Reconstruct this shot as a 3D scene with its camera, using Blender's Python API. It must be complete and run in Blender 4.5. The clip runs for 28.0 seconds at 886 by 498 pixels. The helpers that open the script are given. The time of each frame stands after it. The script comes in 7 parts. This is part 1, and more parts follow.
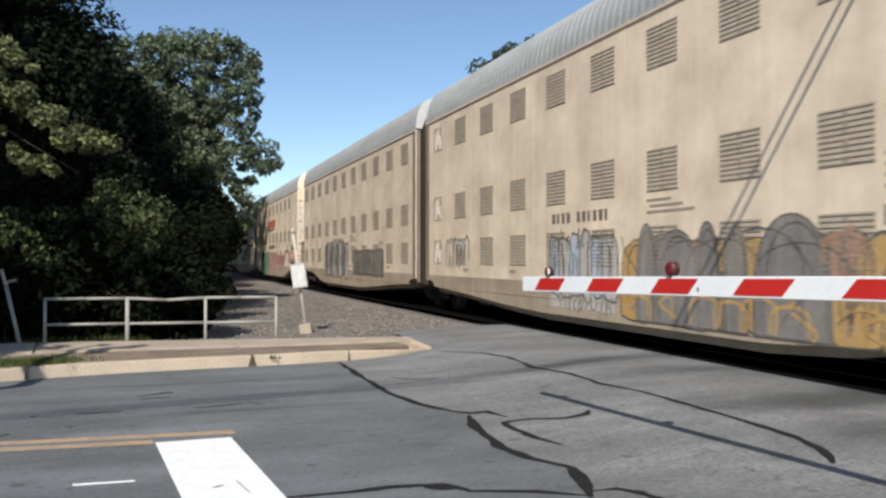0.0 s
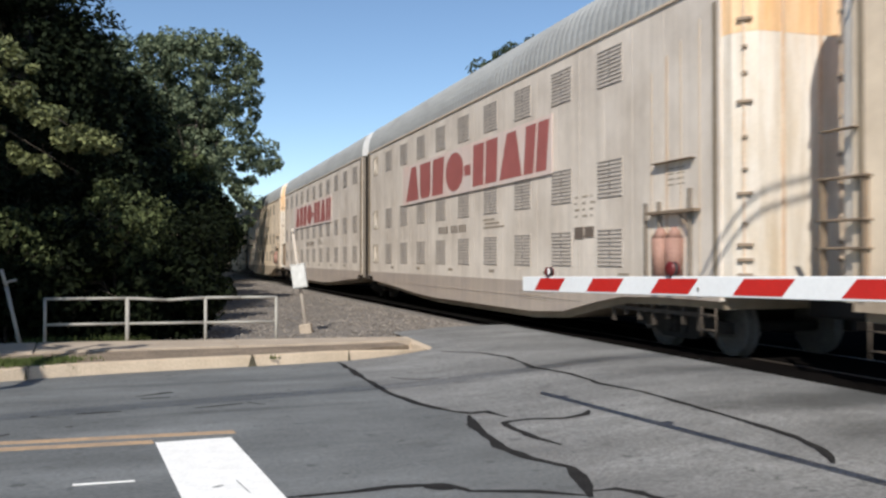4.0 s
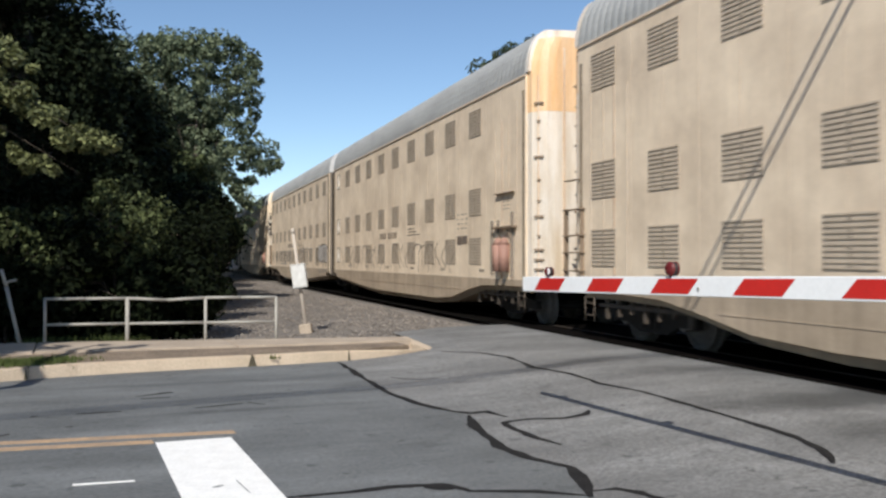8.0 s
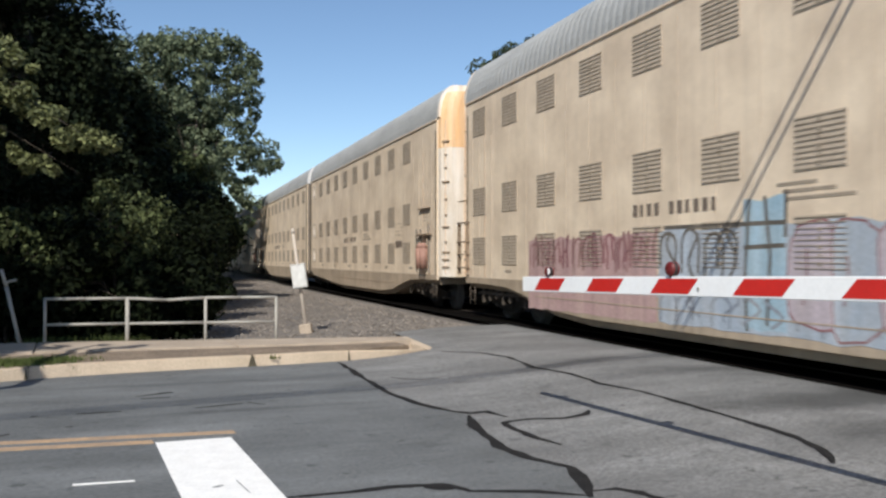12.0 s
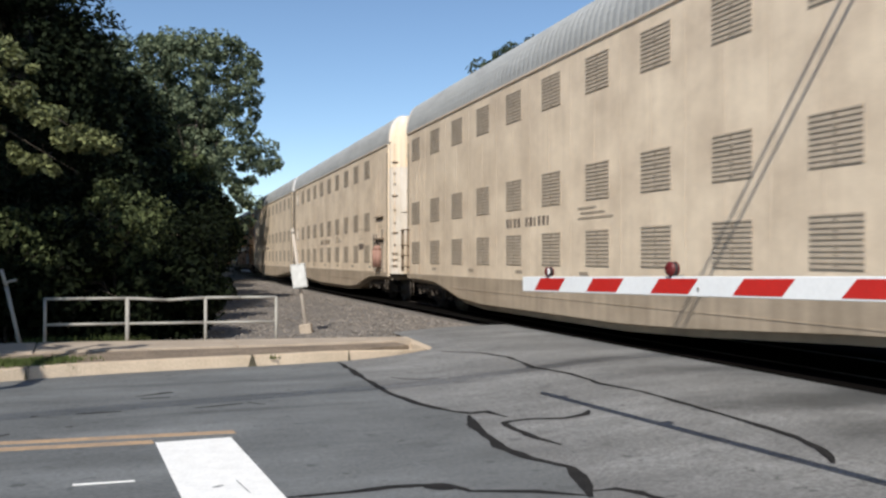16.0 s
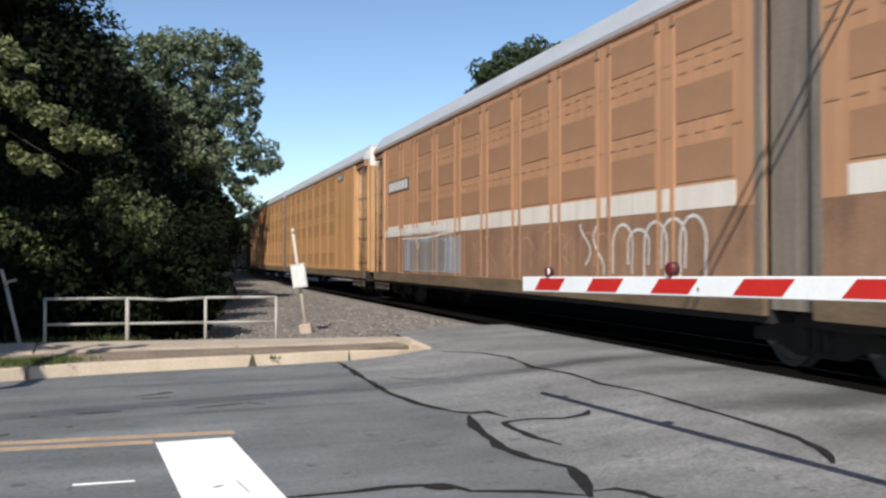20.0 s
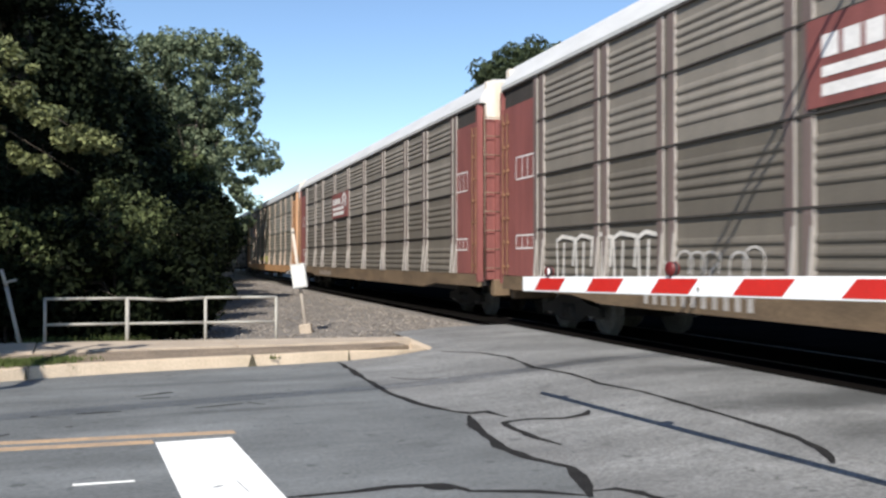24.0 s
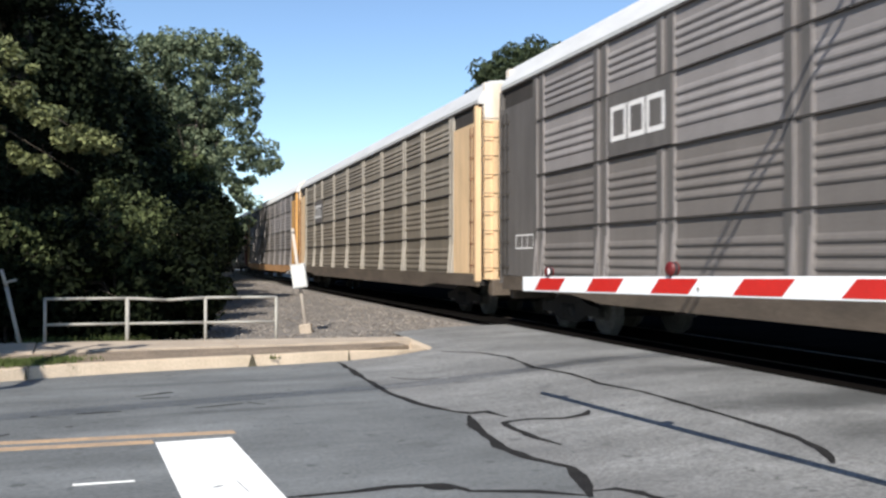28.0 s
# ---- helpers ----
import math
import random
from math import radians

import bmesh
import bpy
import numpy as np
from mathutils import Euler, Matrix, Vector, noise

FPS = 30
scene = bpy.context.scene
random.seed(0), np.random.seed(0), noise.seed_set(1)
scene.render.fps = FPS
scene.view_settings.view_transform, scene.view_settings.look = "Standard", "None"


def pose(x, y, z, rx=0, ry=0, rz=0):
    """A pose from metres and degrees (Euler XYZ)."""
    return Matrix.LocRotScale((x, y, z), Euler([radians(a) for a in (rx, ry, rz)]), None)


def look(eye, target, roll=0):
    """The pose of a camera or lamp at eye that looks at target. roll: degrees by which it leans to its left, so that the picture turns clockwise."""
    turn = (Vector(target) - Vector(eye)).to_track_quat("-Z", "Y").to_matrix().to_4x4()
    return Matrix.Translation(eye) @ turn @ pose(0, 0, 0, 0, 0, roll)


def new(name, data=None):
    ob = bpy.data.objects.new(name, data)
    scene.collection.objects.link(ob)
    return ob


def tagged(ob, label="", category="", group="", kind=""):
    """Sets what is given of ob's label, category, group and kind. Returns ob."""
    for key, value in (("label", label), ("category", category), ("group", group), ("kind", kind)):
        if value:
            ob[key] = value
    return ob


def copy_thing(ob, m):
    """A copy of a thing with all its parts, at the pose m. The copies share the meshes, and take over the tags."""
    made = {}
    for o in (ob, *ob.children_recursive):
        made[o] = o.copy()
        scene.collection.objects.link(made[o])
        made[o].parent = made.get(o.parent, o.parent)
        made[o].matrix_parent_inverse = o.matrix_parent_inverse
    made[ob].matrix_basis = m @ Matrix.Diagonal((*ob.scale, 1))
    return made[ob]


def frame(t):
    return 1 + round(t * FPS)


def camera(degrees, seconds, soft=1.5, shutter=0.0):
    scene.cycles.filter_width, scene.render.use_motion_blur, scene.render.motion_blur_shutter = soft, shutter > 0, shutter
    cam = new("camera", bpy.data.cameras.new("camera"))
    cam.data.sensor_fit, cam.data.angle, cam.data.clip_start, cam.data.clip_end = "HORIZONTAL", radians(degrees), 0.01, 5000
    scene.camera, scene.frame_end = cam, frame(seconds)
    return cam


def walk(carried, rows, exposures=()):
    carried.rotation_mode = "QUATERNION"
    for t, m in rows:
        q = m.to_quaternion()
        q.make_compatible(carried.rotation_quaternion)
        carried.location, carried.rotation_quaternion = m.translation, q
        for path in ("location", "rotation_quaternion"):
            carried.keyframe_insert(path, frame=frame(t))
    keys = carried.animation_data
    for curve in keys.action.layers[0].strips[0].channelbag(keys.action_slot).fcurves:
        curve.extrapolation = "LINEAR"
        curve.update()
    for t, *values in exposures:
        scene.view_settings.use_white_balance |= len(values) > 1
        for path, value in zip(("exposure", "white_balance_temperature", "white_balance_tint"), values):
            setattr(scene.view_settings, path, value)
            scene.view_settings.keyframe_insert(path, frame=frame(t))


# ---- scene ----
cam = camera(53.2, 28.0, soft=2.5, shutter=0.12)
walk(cam, [(0.0, pose(0, 0, 1.6, 90.66, 0, 0)), (28.0, pose(0, 0, 1.6, 90.66, 0, 0))],
     exposures=[(0.0, 0.23), (3.5, 0.23), (6.0, 0.18), (17.0, 0.2), (18.5, 0.25), (20.0, 0.39), (23.5, 0.64), (28.0, 0.64)])

# ---- light: sun from behind the camera, clear sky ----
SUN_AZ, SUN_EL = radians(193.0), radians(41.0)      # azimuth clockwise from +y
SUN = Vector((math.sin(SUN_AZ) * math.cos(SUN_EL), math.cos(SUN_AZ) * math.cos(SUN_EL), math.sin(SUN_EL)))
world = bpy.data.worlds.new("sky_world")
scene.world = world
world.use_nodes = True
wn, wl = world.node_tree.nodes, world.node_tree.links
sky = wn.new("ShaderNodeTexSky")
sky.sky_type, sky.sun_disc = "NISHITA", False
sky.sun_elevation, sky.sun_rotation = SUN_EL, SUN_AZ
sky.air_density, sky.dust_density, sky.ozone_density = 0.85, 0.0, 2.6
cool = wn.new("ShaderNodeVectorMath")
cool.operation = "MULTIPLY"
cool.inputs[1].default_value = (0.99, 1.01, 1.00)
wl.new(sky.outputs[0], cool.inputs[0])
wl.new(cool.outputs[0], wn["Background"].inputs[0])
wn["Background"].inputs[1].default_value = 0.114
sun = new("sun", bpy.data.lights.new("sun", "SUN"))
sun.data.energy, sun.data.angle, sun.data.color = 4.5, radians(0.53), (1.0, 0.955, 0.88)
sun.matrix_world = look(SUN * 60, (0, 0, 0))

# ---- the plan ----
# The track runs away at 17.8 degrees to the left; the near side of the train crosses the camera's plane at x = 7.6.
TH = radians(17.83)
FWD = Vector((math.sin(TH), -math.cos(TH), 0))        # the way the train goes
NRM = Vector((math.cos(TH), math.sin(TH), 0))         # from the camera to the track
RAIL = 0.17
HALF = 1.6
MID = Vector((7.6, 0, RAIL)) + NRM * HALF             # track centre in the camera's plane
HEAD = math.degrees(math.atan2(FWD.y, FWD.x))
RA = Vector((math.cos(radians(23)), math.sin(radians(23)), 0))   # along the road
RB = Vector((-RA.y, RA.x, 0))                                    # across the road, away from the camera


def road(a, b, z=0.0):
    """A point a metres along and b metres across the road."""
    p = RA * a + RB * b
    return Vector((p.x, p.y, z))


def smooth(e0, e1, v):
    u = min(1.0, max(0.0, (v - e0) / (e1 - e0)))
    return u * u * (3 - 2 * u)


def rise(x, y):
    """Height of the road: it climbs to the rails."""
    q = (x - 7.6) * math.cos(TH) + y * math.sin(TH)
    return RAIL * smooth(-4.5, -0.6, q)


def track(s, q, z=0.0):
    """A point s metres down the track from the camera's plane and q metres beyond the train's near side."""
    p = Vector((7.6, 0, 0)) - FWD * s + NRM * q
    return Vector((p.x, p.y, z))


# ---- small mesh tools ----
def mesh_of(bm, name, mat):
    me = bpy.data.meshes.new(name)
    bm.to_mesh(me)
    bm.free()
    for m in (mat if isinstance(mat, (list, tuple)) else [mat]):
        me.materials.append(m)
    return me


def part(name, bm, mat, parent=None, label="", at=None):
    """Links a bmesh (or a ready mesh) as one mesh object."""
    me = bm if isinstance(bm, bpy.types.Mesh) else mesh_of(bm, name, mat)
    ob = new(name, me)
    if parent is not None:
        ob.parent = parent
    if at is not None:
        ob.location = at
    if label:
        ob["label"] = label
    return ob


def empty(name, m=None):
    ob = new(name)
    ob.empty_display_size = 0.3
    if m is not None:
        ob.matrix_basis = m
    return ob


def box(bm, x0, x1, y0, y1, z0, z1, mi=0, bevel=0.0):
    r = bmesh.ops.create_cube(bm, size=1.0, matrix=Matrix.Translation(((x0 + x1) / 2, (y0 + y1) / 2, (z0 + z1) / 2)) @ Matrix.Diagonal((x1 - x0, y1 - y0, z1 - z0, 1)))
    faces = {f for v in r["verts"] for f in v.link_faces}
    for f in faces:
        f.material_index = mi
    if bevel > 0:
        edges = list({e for v in r["verts"] for e in v.link_edges})
        bmesh.ops.bevel(bm, geom=edges, offset=bevel, segments=1, affect="EDGES", material=mi)
    return bm


def boxes(*specs, bevel=0.0):
    bm = bmesh.new()
    for s in specs:
        box(bm, *s, bevel=bevel)
    return bm


def tube(bm, a, b, r0, r1=None, n=8, mi=0):
    a, b = Vector(a), Vector(b)
    d = b - a
    m = Matrix.Translation((a + b) / 2) @ d.to_track_quat("Z", "Y").to_matrix().to_4x4()
    r = bmesh.ops.create_cone(bm, cap_ends=True, segments=n, radius1=r0, radius2=r0 if r1 is None else r1, depth=d.length, matrix=m)
    for v in r["verts"]:
        for f in v.link_faces:
            f.material_index = mi
            f.smooth = len(f.verts) == 4
    return bm


def extrude_profile(pts, x0, x1, bm=None, mi=0, closed=True):
    """A profile of (y, z) points swept along x."""
    bm = bm or bmesh.new()
    a = [bm.verts.new((x0, y, z)) for y, z in pts]
    b = [bm.verts.new((x1, y, z)) for y, z in pts]
    n = len(pts)
    for i in range(n if closed else n - 1):
        j = (i + 1) % n
        bm.faces.new((a[i], a[j], b[j], b[i])).material_index = mi
    if closed:
        bm.faces.new(a[::-1]).material_index = mi
        bm.faces.new(b).material_index = mi
    bmesh.ops.recalc_face_normals(bm, faces=bm.faces[:])
    return bm


def quads(name, verts, mat, smooth_shade=False):
    """A mesh of loose quads from an (n, 4, 3) array."""
    v = np.asarray(verts, dtype=np.float32).reshape(-1, 3)
    n = len(v) // 4
    me = bpy.data.meshes.new(name)
    me.vertices.add(len(v))
    me.vertices.foreach_set("co", v.ravel())
    me.loops.add(n * 4)
    me.loops.foreach_set("vertex_index", np.arange(n * 4, dtype=np.int32))
    me.polygons.add(n)
    me.polygons.foreach_set("loop_start", np.arange(0, n * 4, 4, dtype=np.int32))
    me.update(calc_edges=True)
    me.materials.append(mat)
    return me


# ---- materials ----
def nodes_of(name):
    m = bpy.data.materials.new(name)
    m.use_nodes = True
    nt = m.node_tree
    return m, nt, nt.nodes["Principled BSDF"]


def surface(name, col, rough=0.6, metal=0.0, scale=(3, 3, 3), vary=0.25, grain=60.0, fine=0.15, bump=0.2, tint=None, streak=0.0, island=0.0, rnd=0.0, dist=0.01, spec=0.5):
    """A worn surface: col varied at two scales, tint where it is stained, streak for vertical run-off."""
    m, nt, b = nodes_of(name)
    N, L = nt.nodes, nt.links
    tc = N.new("ShaderNodeTexCoord")
    mp = N.new("ShaderNodeMapping")
    mp.inputs["Scale"].default_value = scale
    L.new(tc.outputs["Object"], mp.inputs[0])
    n1 = N.new("ShaderNodeTexNoise")
    n1.inputs["Scale"].default_value, n1.inputs["Detail"].default_value, n1.inputs["Roughness"].default_value = 1.0, 6, 0.65
    L.new(mp.outputs[0], n1.inputs["Vector"])
    n2 = N.new("ShaderNodeTexNoise")
    n2.inputs["Scale"].default_value, n2.inputs["Detail"].default_value = grain, 3
    L.new(tc.outputs["Object"], n2.inputs["Vector"])
    ramp = N.new("ShaderNodeValToRGB")
    ramp.color_ramp.elements[0].position, ramp.color_ramp.elements[1].position = 0.32, 0.68
    t = tint or tuple(c * (1 - vary) for c in col)
    ramp.color_ramp.elements[0].color = (*t, 1)
    ramp.color_ramp.elements[1].color = (*col, 1)
    L.new(n1.outputs[0], ramp.inputs[0])
    out = ramp.outputs[0]

    def scaled(src, fac, lo, hi):
        mr = N.new("ShaderNodeMapRange")
        mr.inputs["From Min"].default_value, mr.inputs["From Max"].default_value = 0.3, 0.7
        mr.inputs["To Min"].default_value, mr.inputs["To Max"].default_value = lo, hi
        L.new(fac, mr.inputs[0])
        mx = N.new("ShaderNodeVectorMath")
        mx.operation = "SCALE"
        L.new(src, mx.inputs[0])
        L.new(mr.outputs[0], mx.inputs["Scale"])
        return mx.outputs[0]

    out = scaled(out, n2.outputs[0], 1 - fine, 1 + fine)
    if streak:
        ms = N.new("ShaderNodeMapping")
        ms.inputs["Scale"].default_value = (5.0, 5.0, 0.22)
        L.new(tc.outputs["Object"], ms.inputs[0])
        n3 = N.new("ShaderNodeTexNoise")
        n3.inputs["Scale"].default_value, n3.inputs["Detail"].default_value = 1.0, 5
        L.new(ms.outputs[0], n3.inputs["Vector"])
        out = scaled(out, n3.outputs[0], 1 - streak, 1 + streak * 0.5)
    if island or rnd:
        if island:
            src = N.new("ShaderNodeNewGeometry").outputs["Random Per Island"]
        else:
            src = N.new("ShaderNodeObjectInfo").outputs["Random"]
        k = island or rnd
        mr = N.new("ShaderNodeMapRange")
        mr.inputs["To Min"].default_value, mr.inputs["To Max"].default_value = 1 - k, 1 + k
        L.new(src, mr.inputs[0])
        mx = N.new("ShaderNodeVectorMath")
        mx.operation = "SCALE"
        L.new(out, mx.inputs[0])
        L.new(mr.outputs[0], mx.inputs["Scale"])
        out = mx.outputs[0]
    L.new(out, b.inputs["Base Color"])
    b.inputs["Roughness"].default_value, b.inputs["Metallic"].default_value = rough, metal
    b.inputs["Specular IOR Level"].default_value = spec
    if bump:
        bp = N.new("ShaderNodeBump")
        bp.inputs["Strength"].default_value, bp.inputs["Distance"].default_value = bump, dist
        L.new(n2.outputs[0], bp.inputs["Height"])
        L.new(bp.outputs[0], b.inputs["Normal"])
    return m


def leaf_mat(name, col, dark, trans=0.25, spec=0.25):
    m, nt, b = nodes_of(name)
    N, L = nt.nodes, nt.links
    g = N.new("ShaderNodeNewGeometry")
    ramp = N.new("ShaderNodeValToRGB")
    ramp.color_ramp.elements[0].color, ramp.color_ramp.elements[1].color = (*dark, 1), (*col, 1)
    L.new(g.outputs["Random Per Island"], ramp.inputs[0])
    L.new(ramp.outputs[0], b.inputs["Base Color"])
    b.inputs["Roughness"].default_value, b.inputs["Specular IOR Level"].default_value = 0.65, spec
    tr = N.new("ShaderNodeBsdfTranslucent")
    L.new(ramp.outputs[0], tr.inputs[0])
    mx = N.new("ShaderNodeMixShader")
    mx.inputs[0].default_value = trans
    L.new(b.outputs[0], mx.inputs[1])
    L.new(tr.outputs[0], mx.inputs[2])
    L.new(mx.outputs[0], N["Material Output"].inputs[0])
    return m


M = {}
M["beige"] = surface("beige_paint", (0.89, 0.735, 0.55), 0.55, 0, (0.8, 0.8, 0.95), 0.16, 40, 0.04, 0.05, tint=(0.64, 0.51, 0.375), streak=0.07, rnd=0.05)
M["whiteside"] = surface("white_paint", (0.84, 0.745, 0.645), 0.55, 0, (0.7, 0.7, 0.6), 0.16, 40, 0.04, 0.05, tint=(0.60, 0.515, 0.43), streak=0.12)
M["beigedark"] = surface("weathered_beige", (0.32, 0.25, 0.175), 0.65, 0, (0.8, 0.8, 0.8), 0.3, 40, 0.08, 0.1, streak=0.15)
M["endwhite"] = surface("white_end_paint", (0.89, 0.85, 0.79), 0.5, 0, (1.5, 1.5, 0.3), 0.2, 30, 0.05, 0.05, tint=(0.62, 0.50, 0.36), streak=0.2)
M["endorange"] = surface("orange_end_paint", (0.80, 0.46, 0.20), 0.55, 0, (3.0, 3.0, 0.4), 0.2, 30, 0.06, 0.05, tint=(0.84, 0.62, 0.40), streak=0.25)
M["endpeach"] = surface("rust_washed_cream_paint", (0.86, 0.64, 0.38), 0.5, 0, (2.2, 2.2, 0.3), 0.25, 30, 0.05, 0.05, tint=(0.90, 0.80, 0.66), streak=0.25)
M["roofgrey"] = surface("galvanised_roof", (0.40, 0.405, 0.395), 0.68, 0.08, (0.6, 2, 2), 0.22, 25, 0.1, 0.05, rnd=0.06, spec=0.3)
M["roofwhite"] = surface("pale_roof_steel", (0.72, 0.71, 0.69), 0.5, 0.1, (0.6, 2, 2), 0.15, 25, 0.06, 0.05, rnd=0.08)
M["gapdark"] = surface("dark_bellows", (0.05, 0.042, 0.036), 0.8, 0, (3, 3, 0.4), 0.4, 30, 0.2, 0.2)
M["bellows"] = surface("brown_grey_bellows", (0.055, 0.043, 0.032), 0.85, 0, (6, 6, 0.4), 0.4, 30, 0.2, 0.2)
M["jointpost"] = surface("grimy_joint_post", (0.24, 0.20, 0.16), 0.7, 0, (5, 5, 0.5), 0.4, 30, 0.12, 0.1, streak=0.2)
M["slotgrey"] = surface("grey_slot", (0.31, 0.27, 0.245), 0.8, 0, (3, 3, 3), 0.3, 40, 0.1, 0)
M["ventgrey"] = surface("grey_vent_screen", (0.64, 0.56, 0.48), 0.7, 0, (3, 3, 3), 0.2, 80, 0.15, 0.1)
M["ventshut"] = surface("shut_vent_screen", (0.55, 0.455, 0.35), 0.7, 0, (9, 9, 9), 0.3, 80, 0.15, 0.1, tint=(0.36, 0.29, 0.22))
M["slot"] = surface("dark_slot", (0.36, 0.295, 0.222), 0.8, 0, (3, 3, 3), 0.3, 40, 0.1, 0)
M["ventback"] = surface("vent_screen", (0.56, 0.46, 0.35), 0.7, 0, (3, 3, 3), 0.2, 80, 0.15, 0.1)
M["steel"] = surface("dirty_truck_steel", (0.020, 0.017, 0.015), 0.9, 0.0, (3, 3, 3), 0.4, 30, 0.2, 0.3)
M["wheel"] = surface("worn_wheel_steel", (0.15, 0.14, 0.13), 0.7, 0.1, (3, 3, 3), 0.4, 30, 0.2, 0.2)
M["rust"] = surface("rust", (0.28, 0.14, 0.075), 0.8, 0, (4, 4, 1), 0.5, 40, 0.2, 0.2)
M["runoff"] = surface("faint_rust_runoff", (0.60, 0.47, 0.34), 0.65, 0, (3, 3, 0.6), 0.3, 40, 0.1, 0.1, tint=(0.70, 0.58, 0.45))
M["ribrust"] = surface("rusty_rib_edge", (0.52, 0.33, 0.20), 0.75, 0, (4, 4, 0.8), 0.4, 40, 0.15, 0.1, tint=(0.74, 0.62, 0.48))
M["brakegrime"] = surface("grimy_brake_steel", (0.085, 0.066, 0.05), 0.85, 0, (4, 4, 4), 0.5, 30, 0.2, 0.2)
M["tankrust"] = surface("faded_pink_tank", (0.40, 0.215, 0.165), 0.7, 0, (4, 4, 2), 0.4, 30, 0.15, 0.1, tint=(0.33, 0.19, 0.14), streak=0.3)
M["ladder"] = surface("ladder_steel", (0.30, 0.22, 0.15), 0.6, 0, (4, 4, 1), 0.5, 40, 0.15, 0.1)
M["brown"] = surface("faded_brown_paint", (0.545, 0.283, 0.149), 0.6, 0, (0.7, 0.7, 0.6), 0.2, 40, 0.06, 0.05, tint=(0.46, 0.245, 0.135), streak=0.14)
M["browndirt"] = surface("dirty_brown_paint", (0.37, 0.205, 0.12), 0.75, 0, (0.9, 0.9, 0.9), 0.4, 30, 0.15, 0.1, streak=0.25)
M["brownpatch"] = surface("perforated_brown_panel", (0.40, 0.215, 0.118), 0.7, 0, (1, 1, 1), 0.2, 90, 0.2, 0.2)
M["orange"] = surface("yellow_orange_paint", (0.58, 0.300, 0.128), 0.6, 0, (0.6, 0.6, 0.4), 0.2, 40, 0.06, 0.05, tint=(0.48, 0.255, 0.105), streak=0.16)
M["orangepatch"] = surface("perforated_orange_panel", (0.44, 0.23, 0.092), 0.7, 0, (1, 1, 1), 0.2, 90, 0.2, 0.2)
M["yellow"] = surface("yellow_frame_paint", (0.70, 0.38, 0.12), 0.55, 0, (1.5, 1.5, 0.5), 0.3, 40, 0.08, 0.05, streak=0.2)
M["orangebay"] = surface("pale_orange_bay_paint", (0.62, 0.36, 0.17), 0.55, 0, (1.5, 1.5, 0.5), 0.3, 40, 0.08, 0.05, streak=0.2)
M["brownbay"] = surface("pinkish_brown_bay_paint", (0.56, 0.31, 0.17), 0.55, 0, (1.5, 1.5, 0.5), 0.3, 40, 0.08, 0.05, streak=0.2)
M["roofsilver"] = surface("silver_grey_roof", (0.50, 0.51, 0.52), 0.5, 0.2, (0.6, 2, 2), 0.15, 25, 0.06, 0.05, rnd=0.08)
M["paleyellow"] = surface("pale_yellow_paint", (0.80, 0.56, 0.33), 0.55, 0, (1.5, 1.5, 0.5), 0.2, 40, 0.08, 0.05, streak=0.15)
M["tan"] = surface("tan_orange_paint", (0.52, 0.37, 0.29), 0.6, 0, (1.5, 1.5, 0.5), 0.2, 40, 0.08, 0.05, streak=0.12)
M["maroon"] = surface("maroon_paint", (0.26, 0.085, 0.075), 0.65, 0, (1.5, 1.5, 0.5), 0.3, 40, 0.1, 0.05, streak=0.15)
M["mutedmaroon"] = surface("muted_maroon_paint", (0.185, 0.135, 0.122), 0.65, 0, (1.5, 1.5, 0.5), 0.3, 40, 0.1, 0.05, streak=0.2)
M["orangeend"] = surface("orange_end_paint_dull", (0.60, 0.345, 0.20), 0.6, 0, (1.5, 1.5, 0.5), 0.25, 40, 0.1, 0.05, streak=0.25)
M["cornerorange"] = surface("bright_orange_corner_paint", (0.62, 0.315, 0.125), 0.6, 0, (3.0, 3.0, 0.5), 0.3, 40, 0.1, 0.05, tint=(0.40, 0.19, 0.08), streak=0.3)
M["paletan"] = surface("pale_tan_paint", (0.50, 0.38, 0.30), 0.65, 0, (1.5, 1.5, 0.5), 0.25, 40, 0.1, 0.05, streak=0.2)
M["palepost"] = surface("pale_grey_post", (0.48, 0.43, 0.36), 0.65, 0, (1.5, 1.5, 0.5), 0.25, 40, 0.1, 0.05, streak=0.2)
M["footgrey"] = surface("chalky_grey", (0.42, 0.38, 0.345), 0.65, 0, (1.5, 1.5, 0.5), 0.25, 40, 0.1, 0.05)
M["darkend"] = surface("dark_grey_paint", (0.135, 0.122, 0.113), 0.65, 0, (1.5, 1.5, 0.5), 0.3, 40, 0.1, 0.05, streak=0.15)
# each galvanised panel has a second, darker colour for its lower rows
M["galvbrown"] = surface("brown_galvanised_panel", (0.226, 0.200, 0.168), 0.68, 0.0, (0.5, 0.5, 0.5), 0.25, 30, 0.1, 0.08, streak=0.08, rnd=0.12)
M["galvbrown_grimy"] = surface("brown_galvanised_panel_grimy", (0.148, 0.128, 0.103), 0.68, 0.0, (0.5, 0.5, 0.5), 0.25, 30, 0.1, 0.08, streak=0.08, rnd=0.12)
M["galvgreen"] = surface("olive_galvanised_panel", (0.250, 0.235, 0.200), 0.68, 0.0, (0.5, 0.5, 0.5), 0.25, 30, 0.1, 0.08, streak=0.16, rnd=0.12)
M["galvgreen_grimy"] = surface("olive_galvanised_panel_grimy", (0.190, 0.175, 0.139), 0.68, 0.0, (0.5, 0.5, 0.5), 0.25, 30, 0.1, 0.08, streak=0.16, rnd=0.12)
